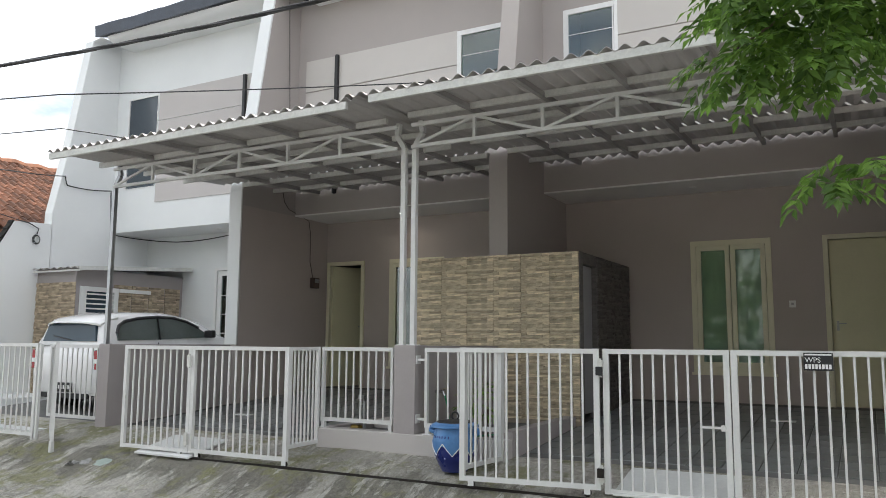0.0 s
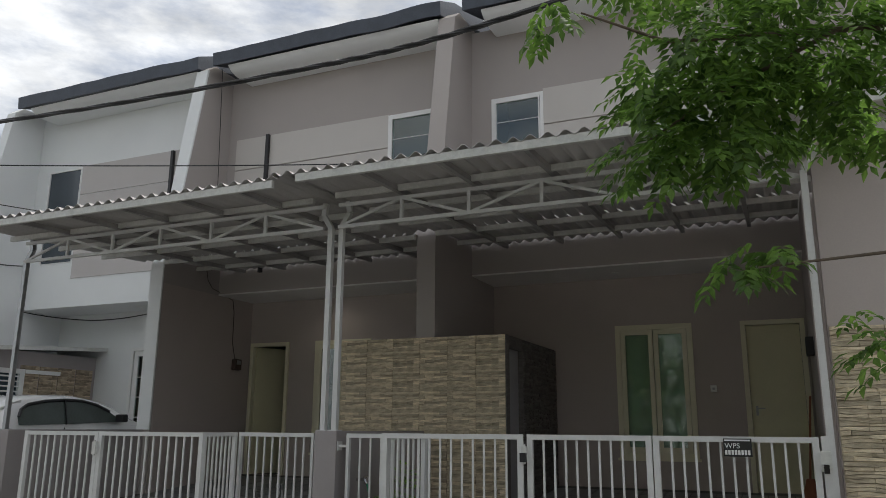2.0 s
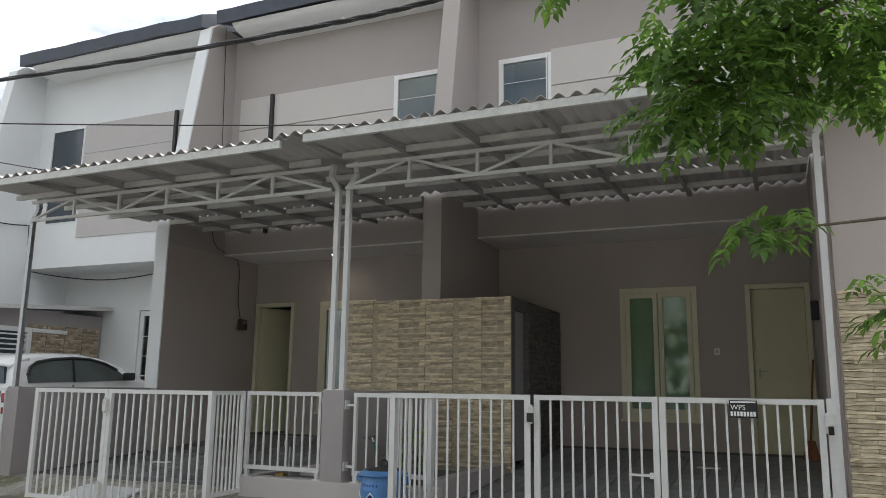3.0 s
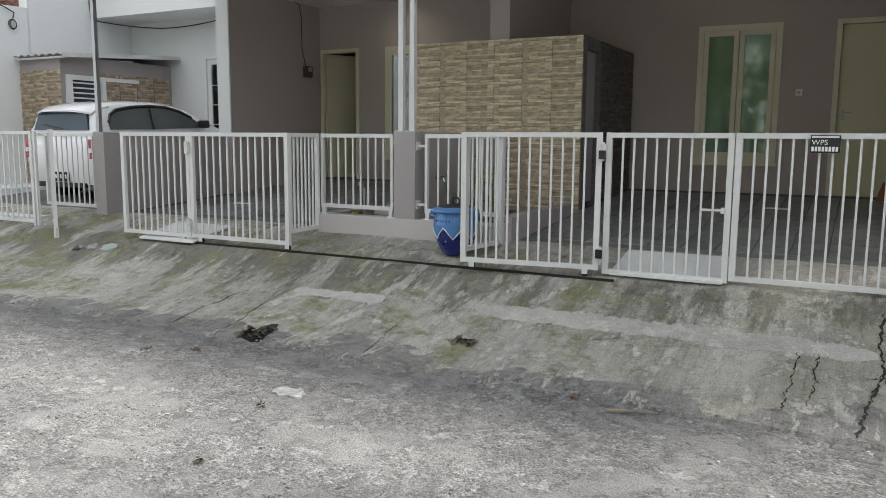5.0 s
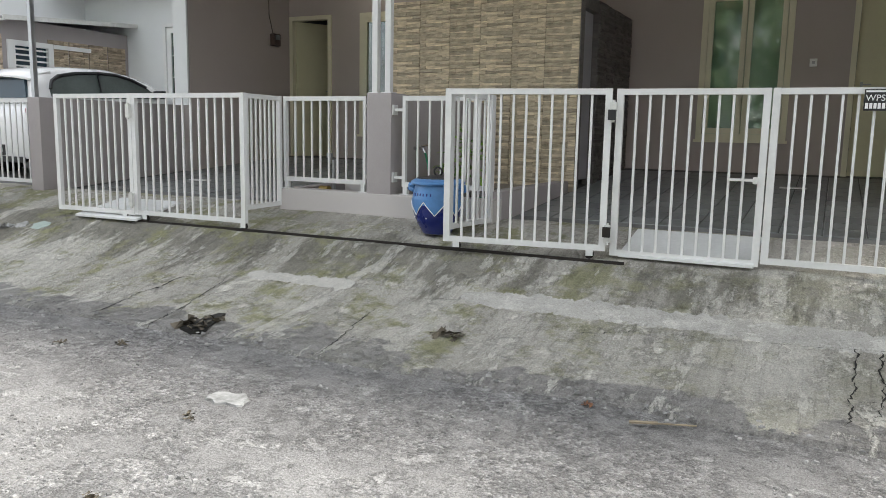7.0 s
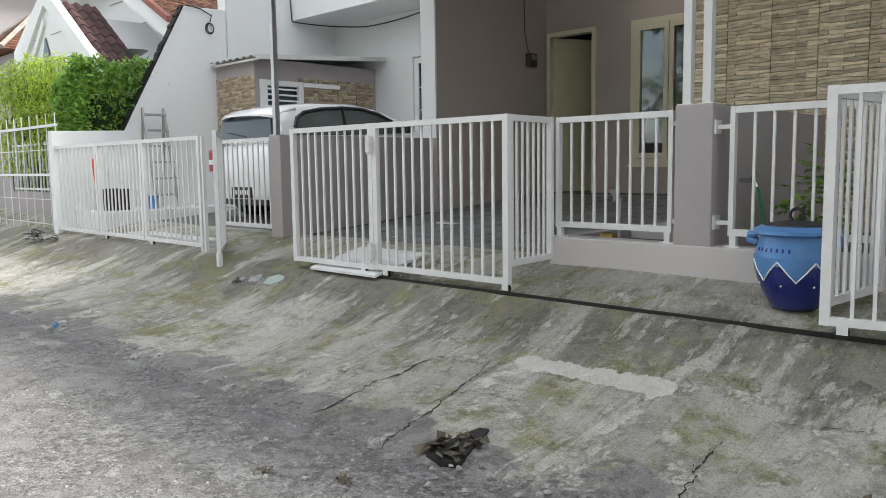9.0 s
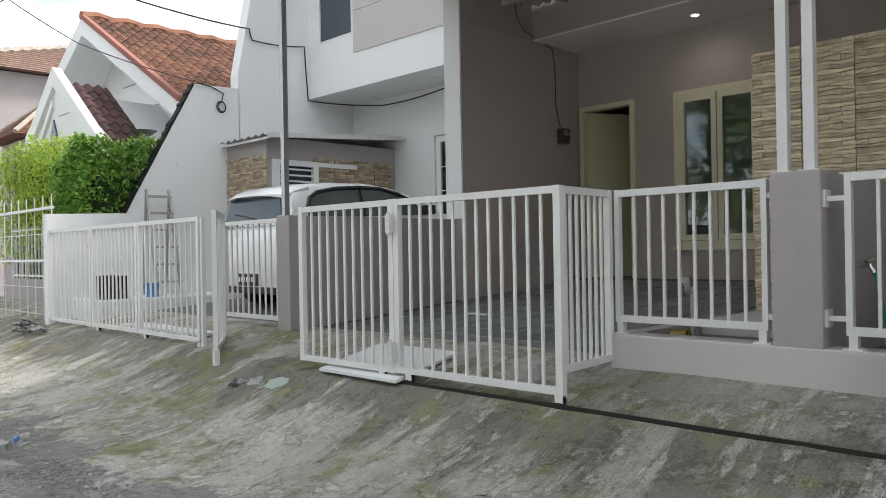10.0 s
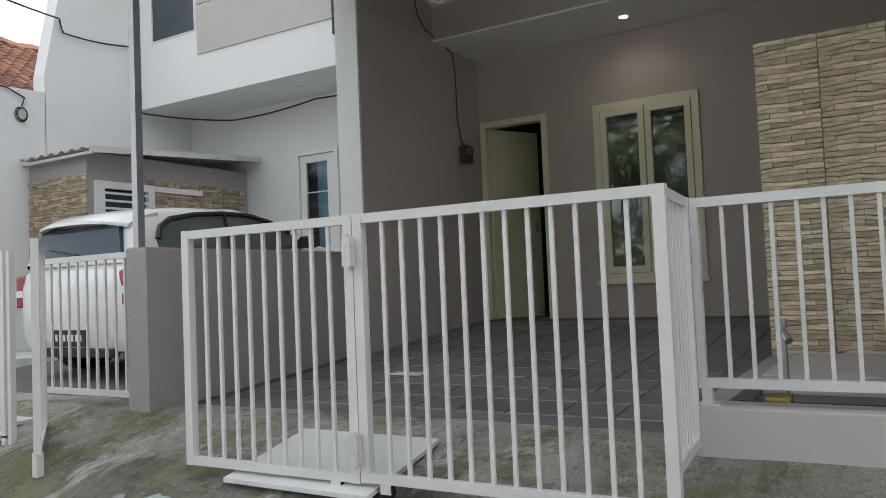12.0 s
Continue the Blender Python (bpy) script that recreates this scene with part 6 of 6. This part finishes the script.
f = Form()
for _ in range(5200):
    u, v = 0.42 + 0.58 * rng.random(), rng.random()
    x = -14.95 + 1.65 * u
    top = 2.45 + 0.40 * (u - 0.42) / 0.58 + 0.14 * noise.noise((x * 2.2, v * 4, 3))
    y = 7.1 + 1.5 * v
    edge = rng.random()
    if edge < 0.45:
        p = Vector((x, y, top - 0.10 * rng.random()))
    elif edge < 0.85:
        p = Vector((x, 7.12 + 0.22 * noise.noise((x * 2, rng.random(), 5)) + 0.12 * rng.random(), 1.1 + (top - 1.1) * rng.random()))
    else:
        p = Vector((-13.30 - 0.1 * rng.random(), y, 1.7 + (top - 1.7) * rng.random()))
    d = Vector((rng.uniform(-1, 1), rng.uniform(-1, 0.4), rng.uniform(-0.5, 0.9)))
    leaf_form(f, p, d, Vector((rng.uniform(-0.5, 0.5), -0.6, 0.8)), rng.uniform(0.06, 0.11), rng.uniform(0.04, 0.065))
hedge = thing("hedge", (-14.3, 7.8, 0.0), "dense dark green climbing hedge over the garden wall", "hedge")
part("foliage", f, LEAF_HEDGE, hedge)
f = Form()
for k in range(7):
    x = -14.3 + 0.14 * k
    f.tube([(x, 7.9, 0), (x + 0.05, 7.85, 1.2), (x + 0.1 * math.sin(k), 7.8, 2.3)], 0.02, 5, 0.006)
part("stems", f, BARK, hedge)
# filler behind the leaves; near-black green paints the shade among them
solid("hedge_core", Form().box((-14.2, 7.35, 0.4), (-13.42, 8.5, 2.35)), mat("shaded_leaves", (0.015, 0.035, 0.008), 0.9, var=0.4, scale=9), "filler box in the hedge, its inner shade painted in", "hedge", bevel=0.15)

bamboo = thing("shrub", (-16.2, 7.8, 0.0), "tall yellow-green bamboo-like shrub", "shrub")
f = Form()
for _ in range(9000):
    a = rng.random()
    x = -18.6 + 4.5 * a
    base = 1.2 + 2.25 * rng.random() ** 0.7
    if base > 2.70 + 0.45 * max(0.0, min(1.0, (-14.1 - x) / 1.2)) + 0.2 * noise.noise((x * 2, 0, 9)):
        continue
    p = Vector((x + rng.uniform(-0.2, 0.2), 7.45 + 0.9 * rng.random() ** 2 + 0.12 * noise.noise((x * 3, base * 3, 0)), base))
    leaf_form(f, p, Vector((rng.uniform(-1, 1), rng.uniform(-1, 0.3), rng.uniform(-0.9, 0.3))), Vector((0, -0.4, 1)), rng.uniform(0.10, 0.17), rng.uniform(0.03, 0.05))
part("foliage", f, LEAF_BAMBOO, bamboo)
for k in range(14):
    x = -18.4 + 0.27 * k
    part("cane", Form().tube([(x, 7.8, 0), (x + 0.1, 7.75, 1.6), (x + 0.15 * math.sin(k * 2), 7.7, 3.1)], 0.02, 6, 0.006), BARK, bamboo, smooth=True)

# box backing the shrub; shade between its leaves is in the dull colour
solid("shrub_core", Form().box((-18.5, 7.9, 0.3), (-14.9, 8.6, 2.95)), mat("shaded_yellow_leaves", (0.05, 0.07, 0.012), 0.9, var=0.5, scale=6, tint=(0.12, 0.15, 0.03)), "filler box in the yellow-green shrub, inner shade painted in", "shrub", bevel=0.2)
ps = thing("pot_shrub", (-3.75, 8.0, 0.66), "green leafy shrub in the trough behind the fence", "shrub")
f = Form()
sprays(f, rng, (-3.78, 7.9, 1.04), (0.18, 0.2, 0.24), 46, 3, 0.07, 0.035, 0.1)
part("foliage", f, LEAF_HEDGE, ps)
part("stem", Form().tube([(-3.75, 8.0, 0.64), (-3.73, 8.0, 0.95)], 0.012, 6), BARK, ps)

# ---- far house with the red roof ----
fh = thing("gable_house", (-18, 11, 0), "white gabled house with an orange clay tile roof", "house")
RX, RZ, EX, EZ = -18.13, 5.80, -14.2, 3.62
slope = (RZ - EZ) / (EX - RX)
lx, lz = RX - 3.4, RZ - 3.4 * slope
part("wall", Form().prism([(lx + 0.3, 0), (EX - 0.5, 0), (EX - 0.5, EZ + 0.19), (RX, RZ - 0.085), (lx + 0.3, lz + 0.08)], "y", 9.9, 16), WHITE, fh)
part("verge_board", Form().prism([(RX, RZ + 0.02), (EX, EZ + 0.02), (EX, EZ - 0.30), (RX, RZ - 0.32), (lx, lz - 0.28), (lx, lz + 0.02)], "y", 8.95, 9.05), WHITE, fh)
part("verge_strip", Form().prism([(RX, RZ + 0.10), (EX + 0.02, EZ + 0.10), (EX + 0.02, EZ + 0.0), (RX, RZ + 0.0)], "y", 8.92, 9.02), VERGE_RED, fh, "painted red verge strip")
for gz0, ga, gb in ((3.55, -18.5, -14.72), (4.1, -18.5, -15.2), (4.65, -18.5, -16.2)):
    part("wall_groove", Form().bar((ga, 9.89, gz0), (gb, 9.89, gz0), 0.016, 0.02), WALL_GREY, fh)
part("soffit", Form().prism([(RX, RZ - 0.07), (EX, EZ - 0.07), (EX, EZ - 0.10), (RX, RZ - 0.10), (lx, lz - 0.10), (lx, lz - 0.07)], "y", 9.05, 9.9), WHITE, fh, "white painted underside of the roof")
main_roof = part("roof", Form().prism([(RX, RZ), (EX, EZ), (EX, EZ - 0.06), (RX, RZ - 0.06)], "y", 9.0, 15.5).prism([(RX, RZ), (lx, lz), (lx, lz - 0.06), (RX, RZ - 0.06)], "y", 9.0, 15.5), TERRACOTTA, fh)
part("ridge", Form().tube([(RX, 8.95 + 0.3 * k, RZ + 0.03 + 0.045 * (k % 2)) for k in range(23)], 0.11, 8), TERRACOTTA, fh, smooth=True)
# small front gable
gx, gz, gy = -16.90, 4.45, 8.0
part("porch_wall", Form().prism([(gx - 1.5, 0), (gx + 1.7, 0), (gx + 1.55, gz - 1.52), (gx, gz - 0.38), (gx - 1.5, gz - 1.48)], "y", gy + 0.25, gy + 1.9), WHITE, fh)
part("gable_wall", Form().prism([(gx - 1.5, 0), (gx + 1.7, 0), (gx + 1.7, gz - 1.42), (gx, gz - 0.12), (gx - 1.5, gz - 1.25)], "y", gy + 0.07, gy + 0.13), WHITE, fh)
part("porch_verge", Form().prism([(gx, gz + 0.05), (gx + 2.05, gz - 1.45), (gx + 2.05, gz - 1.75), (gx, gz - 0.28), (gx - 1.6, gz - 1.45), (gx - 1.6, gz - 1.15)], "y", gy, gy + 0.14), WHITE, fh)
part("porch_roof", Form().prism([(gx, gz - 0.24), (gx + 1.72, gz - 1.50), (gx + 1.72, gz - 1.56), (gx, gz - 0.30)], "y", gy + 0.14, gy + 0.92), TERRACOTTA_OLD, fh, "weathered dark red porch roof")
for gz0, gw in ((2.75, 1.4), (3.2, 1.15), (3.65, 0.72)):
    part("wall_groove", Form().bar((gx - gw, gy + 0.067, gz0), (gx - 0.32, gy + 0.067, gz0), 0.010, 0.012).bar((gx + 0.08, gy + 0.067, gz0), (gx + gw, gy + 0.067, gz0), 0.010, 0.012), WALL_GREY, fh)
part("gable_trim", Form().prism([(gx - 0.12, gz - 0.48), (gx - 1.15, gz - 1.42), (gx - 1.15, gz - 1.56), (gx - 0.12, gz - 0.62)], "y", gy + 0.02, gy + 0.07), WHITE, fh)
part("gutter", Form().prism([(gx + 1.30, gz - 1.12), (gx + 1.95, gz - 1.48), (gx + 1.95, gz - 1.62), (gx + 1.30, gz - 1.32)], "y", gy + 0.145, gy + 0.30), ALU, fh, "pale sheet gutter at the foot of the porch roof")
part("arched_window", Form().prism([(gx - 0.28, 2.9), (gx + 0.02, 2.9), (gx + 0.02, 3.35), (gx - 0.13, 3.62), (gx - 0.28, 3.35)], "y", gy + 0.045, gy + 0.08), CAR_GLASS, fh, "small pointed window")
part("dish", Form().lathe([(0.01, 0.0), (0.1, 0.02), (0.2, 0.08), (0.21, 0.08), (0.1, 0.0)], (-14.9, 8.7, 3.15), 16), GALV, fh, "small grey dish aerial", smooth=True)
# more distant roofs
for x, y, z, w, h in ((-37, 9, 7.4, 13, 2.6), (-26, 9.6, 4.4, 3.0, 1.3)):
    dh = thing("distant_house", (x, y, 0), "distant house with a brown hipped tile roof", "house", "distant houses")
    part("wall", Form().box((x - w / 2 + 0.4, y + 0.4, 0), (x + w / 2 - 0.4, y + w - 0.4, z)), WALL_GREY, dh)
    f = Form()
    n = 16
    for k in range(n):
        for t, up in ((k / n, 0.05), ((k + 1) / n, 0.0)):
            f.v += [(x + sx * (w / 2 * (1 - t) + 0.15 * t), y + w / 2 + sy * w / 2 * (1 - t), z + h * t + up) for sx, sy in ((-1, -1), (1, -1), (1, 1), (-1, 1))]
    f.f = [(3, 2, 1, 0)] + [(4 * j + i, 4 * j + (i + 1) % 4, 4 * j + 4 + (i + 1) % 4, 4 * j + 4 + i) for j in range(2 * n - 1) for i in range(4)] + [tuple(8 * n - 4 + i for i in range(4))]
    part("roof", f, TILE_DUSTY if w > 5 else TERRACOTTA, dh)
    for sx in (-1, 1):
        part("hip_cap", Form().tube([(x + sx * w / 2 * (1 - k / 24), y + w / 2 * k / 24, z + 0.08 + h * k / 24 + 0.004 * w * (k % 2)) for k in range(25)], 0.05 + 0.006 * w, 6), CONCRETE_CAP, dh)
    part("finial", Form().tube([(x, y + w / 2, z + h), (x, y + w / 2, z + h + 0.7)], 0.06, 6, 0.01), TERRACOTTA_OLD, dh)

# ---- across the road, mirrored in the windows ----
oh = thing("opposite_house", (-3, -12, 0), "pale house with a white balcony across the road", "house")
part("wall", Form().box((-12, -16, 0), (6, -12, 6.5)), WHITE, oh)
part("roof", Form().prism([(-16.5, 6.4), (-11.5, 6.4), (-14, 8.0)], "x", -12.5, 6.5), TERRACOTTA, oh)
for k in range(60):
    x = -9 + 0.2 * k
    part("baluster", Form().bar((x, -9, 0.4), (x, -9, 1.6), 0.03), STEEL, oh)
part("rail", Form().bar((-9, -9, 1.6), (3, -9, 1.6), 0.05), STEEL, oh)
for k in range(2):
    part("window", Form().box((-7 + 5 * k, -11.99, 3.2), (-5 + 5 * k, -11.95, 5.0)), CAR_GLASS, oh)
for k, (x, y, s) in enumerate(((-7.5, -7.0, 1.7), (-4.8, -7.8, 1.6), (-2.0, -7.6, 1.35), (0.8, -7.0, 1.2), (4.0, -6.5, 1.1), (-10.2, -7.4, 1.9), (-13, -7, 1.9), (-16, -7.3, 1.8))):
    t = thing("roadside_tree", (x, y, 0), "leafy green tree across the road", "tree", "trees across the road")
    part("trunk", Form().tube([(x, y, 0), (x + 0.1, y, 1.3 * s), (x, y + 0.1, 2.6 * s), (x - 0.1, y, 4 * s)], 0.14, 8, 0.05), BARK, t, smooth=True)
    for a in range(5):
        part("limb", Form().tube([(x, y, (1.9 + 0.2 * a) * s), (x + 0.7 * s * math.cos(a * 1.3), y + 0.7 * s * math.sin(a * 1.3), 3.1 * s)], 0.05, 6, 0.02), BARK, t, smooth=True)
    f = Form()
    for j in range(15):
        c = (x + rng.uniform(-1.3, 1.3) * s, y + rng.uniform(-1.0, 1.0) * s, (1.1 + 3.9 * j / 14) * s)
        sprays(f, rng, c, (0.8 * s, 0.75 * s, 0.62 * s), 85, 3, 0.12 + 0.05 * s, 0.06 + 0.03 * s)
    part("crown", f, LEAF_FAR, t)

# ---- grit and flaked crust on the road ----
f = Form()
for _ in range(9000):
    x, y = rng.uniform(-7.5, 1.5), 1.2 + 3.6 * rng.random()
    if noise.noise((x * 1.1, y * 1.1, 6)) + 0.35 * noise.noise((x * 4, y * 4, 2)) < 0.02:
        continue
    s, a = 0.004 + 0.012 * rng.random() ** 2.2, rng.uniform(0, 6)
    z = -0.02 + 0.012 * noise.noise((x * 0.7, y * 0.7, 0))
    c0, s0 = math.cos(a), math.sin(a)
    base = [(x + s * (u * c0 - v * s0), y + s * (u * s0 + v * c0), z - 0.002) for u, v in ((-1, -0.6), (1, -0.8), (0.8, 0.7), (-0.7, 0.9))]
    top = [(x + 0.6 * (px - x), y + 0.6 * (py - y), z + s * rng.uniform(0.35, 0.7)) for px, py, _ in base]
    f.add(base + top, [(4, 5, 6, 7), (0, 1, 5, 4), (1, 2, 6, 5), (2, 3, 7, 6), (3, 0, 4, 7)])
for _ in range(900):
    # crumbs along the broken lower edge of the apron
    x = rng.uniform(-9.5, 1.0)
    y = 4.98 + 0.10 * noise.noise((x * 0.9, 3.1, 0)) + rng.gauss(0, 0.07)
    s, a = 0.005 + 0.014 * rng.random() ** 2.5, rng.uniform(0, 6)
    z = max(apron_z(y), -0.02) - 0.002
    c0, s0 = math.cos(a), math.sin(a)
    base = [(x + s * (u * c0 - v * s0), y + s * (u * s0 + v * c0), z) for u, v in ((-1, -0.6), (1, -0.8), (0.8, 0.7), (-0.7, 0.9))]
    top = [(x + 0.6 * (px - x), y + 0.6 * (py - y), z + s * rng.uniform(0.35, 0.7)) for px, py, _ in base]
    f.add(base + top, [(4, 5, 6, 7), (0, 1, 5, 4), (1, 2, 6, 5), (2, 3, 7, 6), (3, 0, 4, 7)])
solid("grit", f, mat("road_grit", (0.24, 0.236, 0.228), 0.95, var=0.25, scale=20, island=True, spread=0.4), "loose grit and flaked crust on the road", "grit", "stuff")

# ---- pieces: stone-look tiles, floor tiles, roof tiles ----
def ledge_mesh(seed, w, h, material):
    """A wall tile moulded as thin wedge-shaped ledge stones, facing -y, corner at the origin."""
    r = random.Random(seed)
    rows, cols = 8, 4
    zh = h / rows
    line = [[zh * i + (r.uniform(-0.34, 0.34) * zh if 0 < i < rows else 0.0) for _ in range(cols + 1)] for i in range(rows + 1)]
    xc = [w * k / cols + (r.uniform(-0.02, 0.02) if 0 < k < cols else 0.0) for k in range(cols + 1)]
    f = Form()
    for i in range(rows):
        a = 0
        while a < cols:
            b = min(cols, a + r.choice((1, 2, 2, 3)))
            d0, d1 = -0.006 - 0.018 * r.random(), -0.006 - 0.018 * r.random()
            lo = [(xc[k], line[i][k]) for k in range(a, b + 1)]
            hi = [(xc[k], line[i + 1][k]) for k in range(b, a - 1, -1)]
            rim = lo + hi
            m = len(rim)
            cx, cz = sum(p[0] for p in rim) / m, sum(p[1] for p in rim) / m
            depth = [d0 + (d1 - d0) * (k % (b - a + 1)) / max(1, b - a) for k in range(m)]
            front = [(cx + (x - cx) * 0.985, d, cz + (z - cz) * 0.86) for (x, z), d in zip(rim, depth)]
            f.add([(x, 0.0, z) for x, z in rim] + front, [tuple(range(m, 2 * m))] + [(k, (k + 1) % m, m + (k + 1) % m, m + k) for k in range(m)])
            a = b
    return f.mesh("wall_tile", material)


TW, TH = 2.21 / 6, 0.2475
LEDGE = [ledge_mesh(s, TW - 0.004, TH - 0.002, STONE_TILE) for s in range(3)]
LEDGE_BROWN = [ledge_mesh(s, TW - 0.004, TH - 0.002, STONE_TILE_BROWN) for s in range(3)]
# same ledge relief in a darker tone for the block's side
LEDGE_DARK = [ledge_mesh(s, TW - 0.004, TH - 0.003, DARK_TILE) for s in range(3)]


def clad(parent_name, spots, turn=0, tiles=LEDGE):
    par = bpy.data.objects[parent_name]
    pieces("wall_tile", tiles, [Matrix.Translation(p) @ Matrix.Rotation(radians(turn), 4, "Z") for p in spots], par)


clad("wall_block_front", [(-5.38 + TW * i, 9.31, 0.74 + TH * j) for j in range(8) for i in range(6)])
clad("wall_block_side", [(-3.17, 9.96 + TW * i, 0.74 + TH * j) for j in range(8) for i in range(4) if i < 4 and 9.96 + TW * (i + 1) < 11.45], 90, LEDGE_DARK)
clad("wall_nbox_front", [(-13.24 + 0.352 * i, 9.23, 0.66 + TH * j) for j in range(8) for i in range(3)], 0, LEDGE_BROWN)
clad("wall_nbox_side", [(-12.18, 9.24 + 0.385 * i, 0.66 + TH * j) for j in range(8) for i in range(6) if not (9.24 + 0.385 * (i + 1) > 9.42 and 9.24 + 0.385 * i < 10.0 and 0.66 + TH * (j + 1) > 2.02)], 90, LEDGE_BROWN)
clad("wall_right", [(0.15 + TW * i, 7.24, 0.68 + TH * j) for j in range(7) for i in range(5)])

f = Form()
TL = 0.298
f.add([(0.004, 0.004, 0), (TL - 0.004, 0.004, 0), (TL - 0.004, TL - 0.004, 0), (0.004, TL - 0.004, 0), (0.009, 0.009, 0.007), (TL - 0.009, 0.009, 0.007), (TL - 0.009, TL - 0.009, 0.007), (0.009, TL - 0.009, 0.007)],
      [(4, 5, 6, 7), (0, 1, 5, 4), (1, 2, 6, 5), (2, 3, 7, 6), (3, 0, 4, 7)])
FT = f.mesh("floor_tile", FLOOR_TILE)
pitch = math.degrees(math.atan((floor_z(8) - floor_z(7))))
for tag, x0, x1, gap in (("2", A_L + 0.02, -4.45, (-5.40, -3.2)), ("3", -3.20, B_R - 0.02, (-5.4, -3.22))):
    spots = []
    rows = int((WALL_Y - 7.78) / 0.30)
    for j in range(rows + 1):
        y = 7.78 + 0.30 * j
        for i in range(int((x1 - x0) / 0.30)):
            x = x0 + 0.30 * i
            if y + 0.3 > WALL_Y + 0.02 or (tag == "2" and x + 0.3 > -5.39 and y < 9.95):
                continue
            spots.append(pose(x, y, floor_z(y) - 0.003, pitch, 0, 0))
    pieces("floor_tile", [FT], spots, bpy.data.objects["floor_" + tag])

f = Form()
n = 6
for lift in (0, 0.028):
    f.v += [(a, s, 0.03 * math.sin(math.pi * 2 * i / n) + 0.03 + lift) for a in (0.0, 0.31) for i, s in enumerate([0.195 * k / n for k in range(n + 1)])]
m = n + 1
f.f = [(2 * m + i, 2 * m + i + 1, 3 * m + i + 1, 3 * m + i) for i in range(n)] + [(m + i, 3 * m + i, 3 * m + i + 1, m + i + 1) for i in range(n)] + [(i, i + 1, 2 * m + i + 1, 2 * m + i) for i in range(n)]
RT = f.mesh("roof_tile", TERRACOTTA, smooth=True)
ang = math.atan(slope)
spots = []
for i in range(15):
    for j in range(20):
        d = 0.29 * i
        spots.append(Matrix.Translation((RX + d * math.cos(ang), 9.03 + 0.190 * j, RZ - d * math.sin(ang) + 0.01)) @ Matrix.Rotation(ang - 0.05, 4, "Y"))
pieces("roof_tile", [RT], spots, main_roof)
RT2 = RT.copy()
RT2.materials.clear()
RT2.materials.append(TERRACOTTA_OLD)
ang = math.atan(1.5 / 2.05)
porch = bpy.data.objects["porch_roof"]
pieces("roof_tile", [RT2], [Matrix.Translation((gx + 0.28 * i * math.cos(ang), gy + 0.15 + 0.185 * j, gz - 0.23 - 0.28 * i * math.sin(ang))) @ Matrix.Rotation(ang - 0.05, 4, "Y") for i in range(8) for j in range(4)], porch)
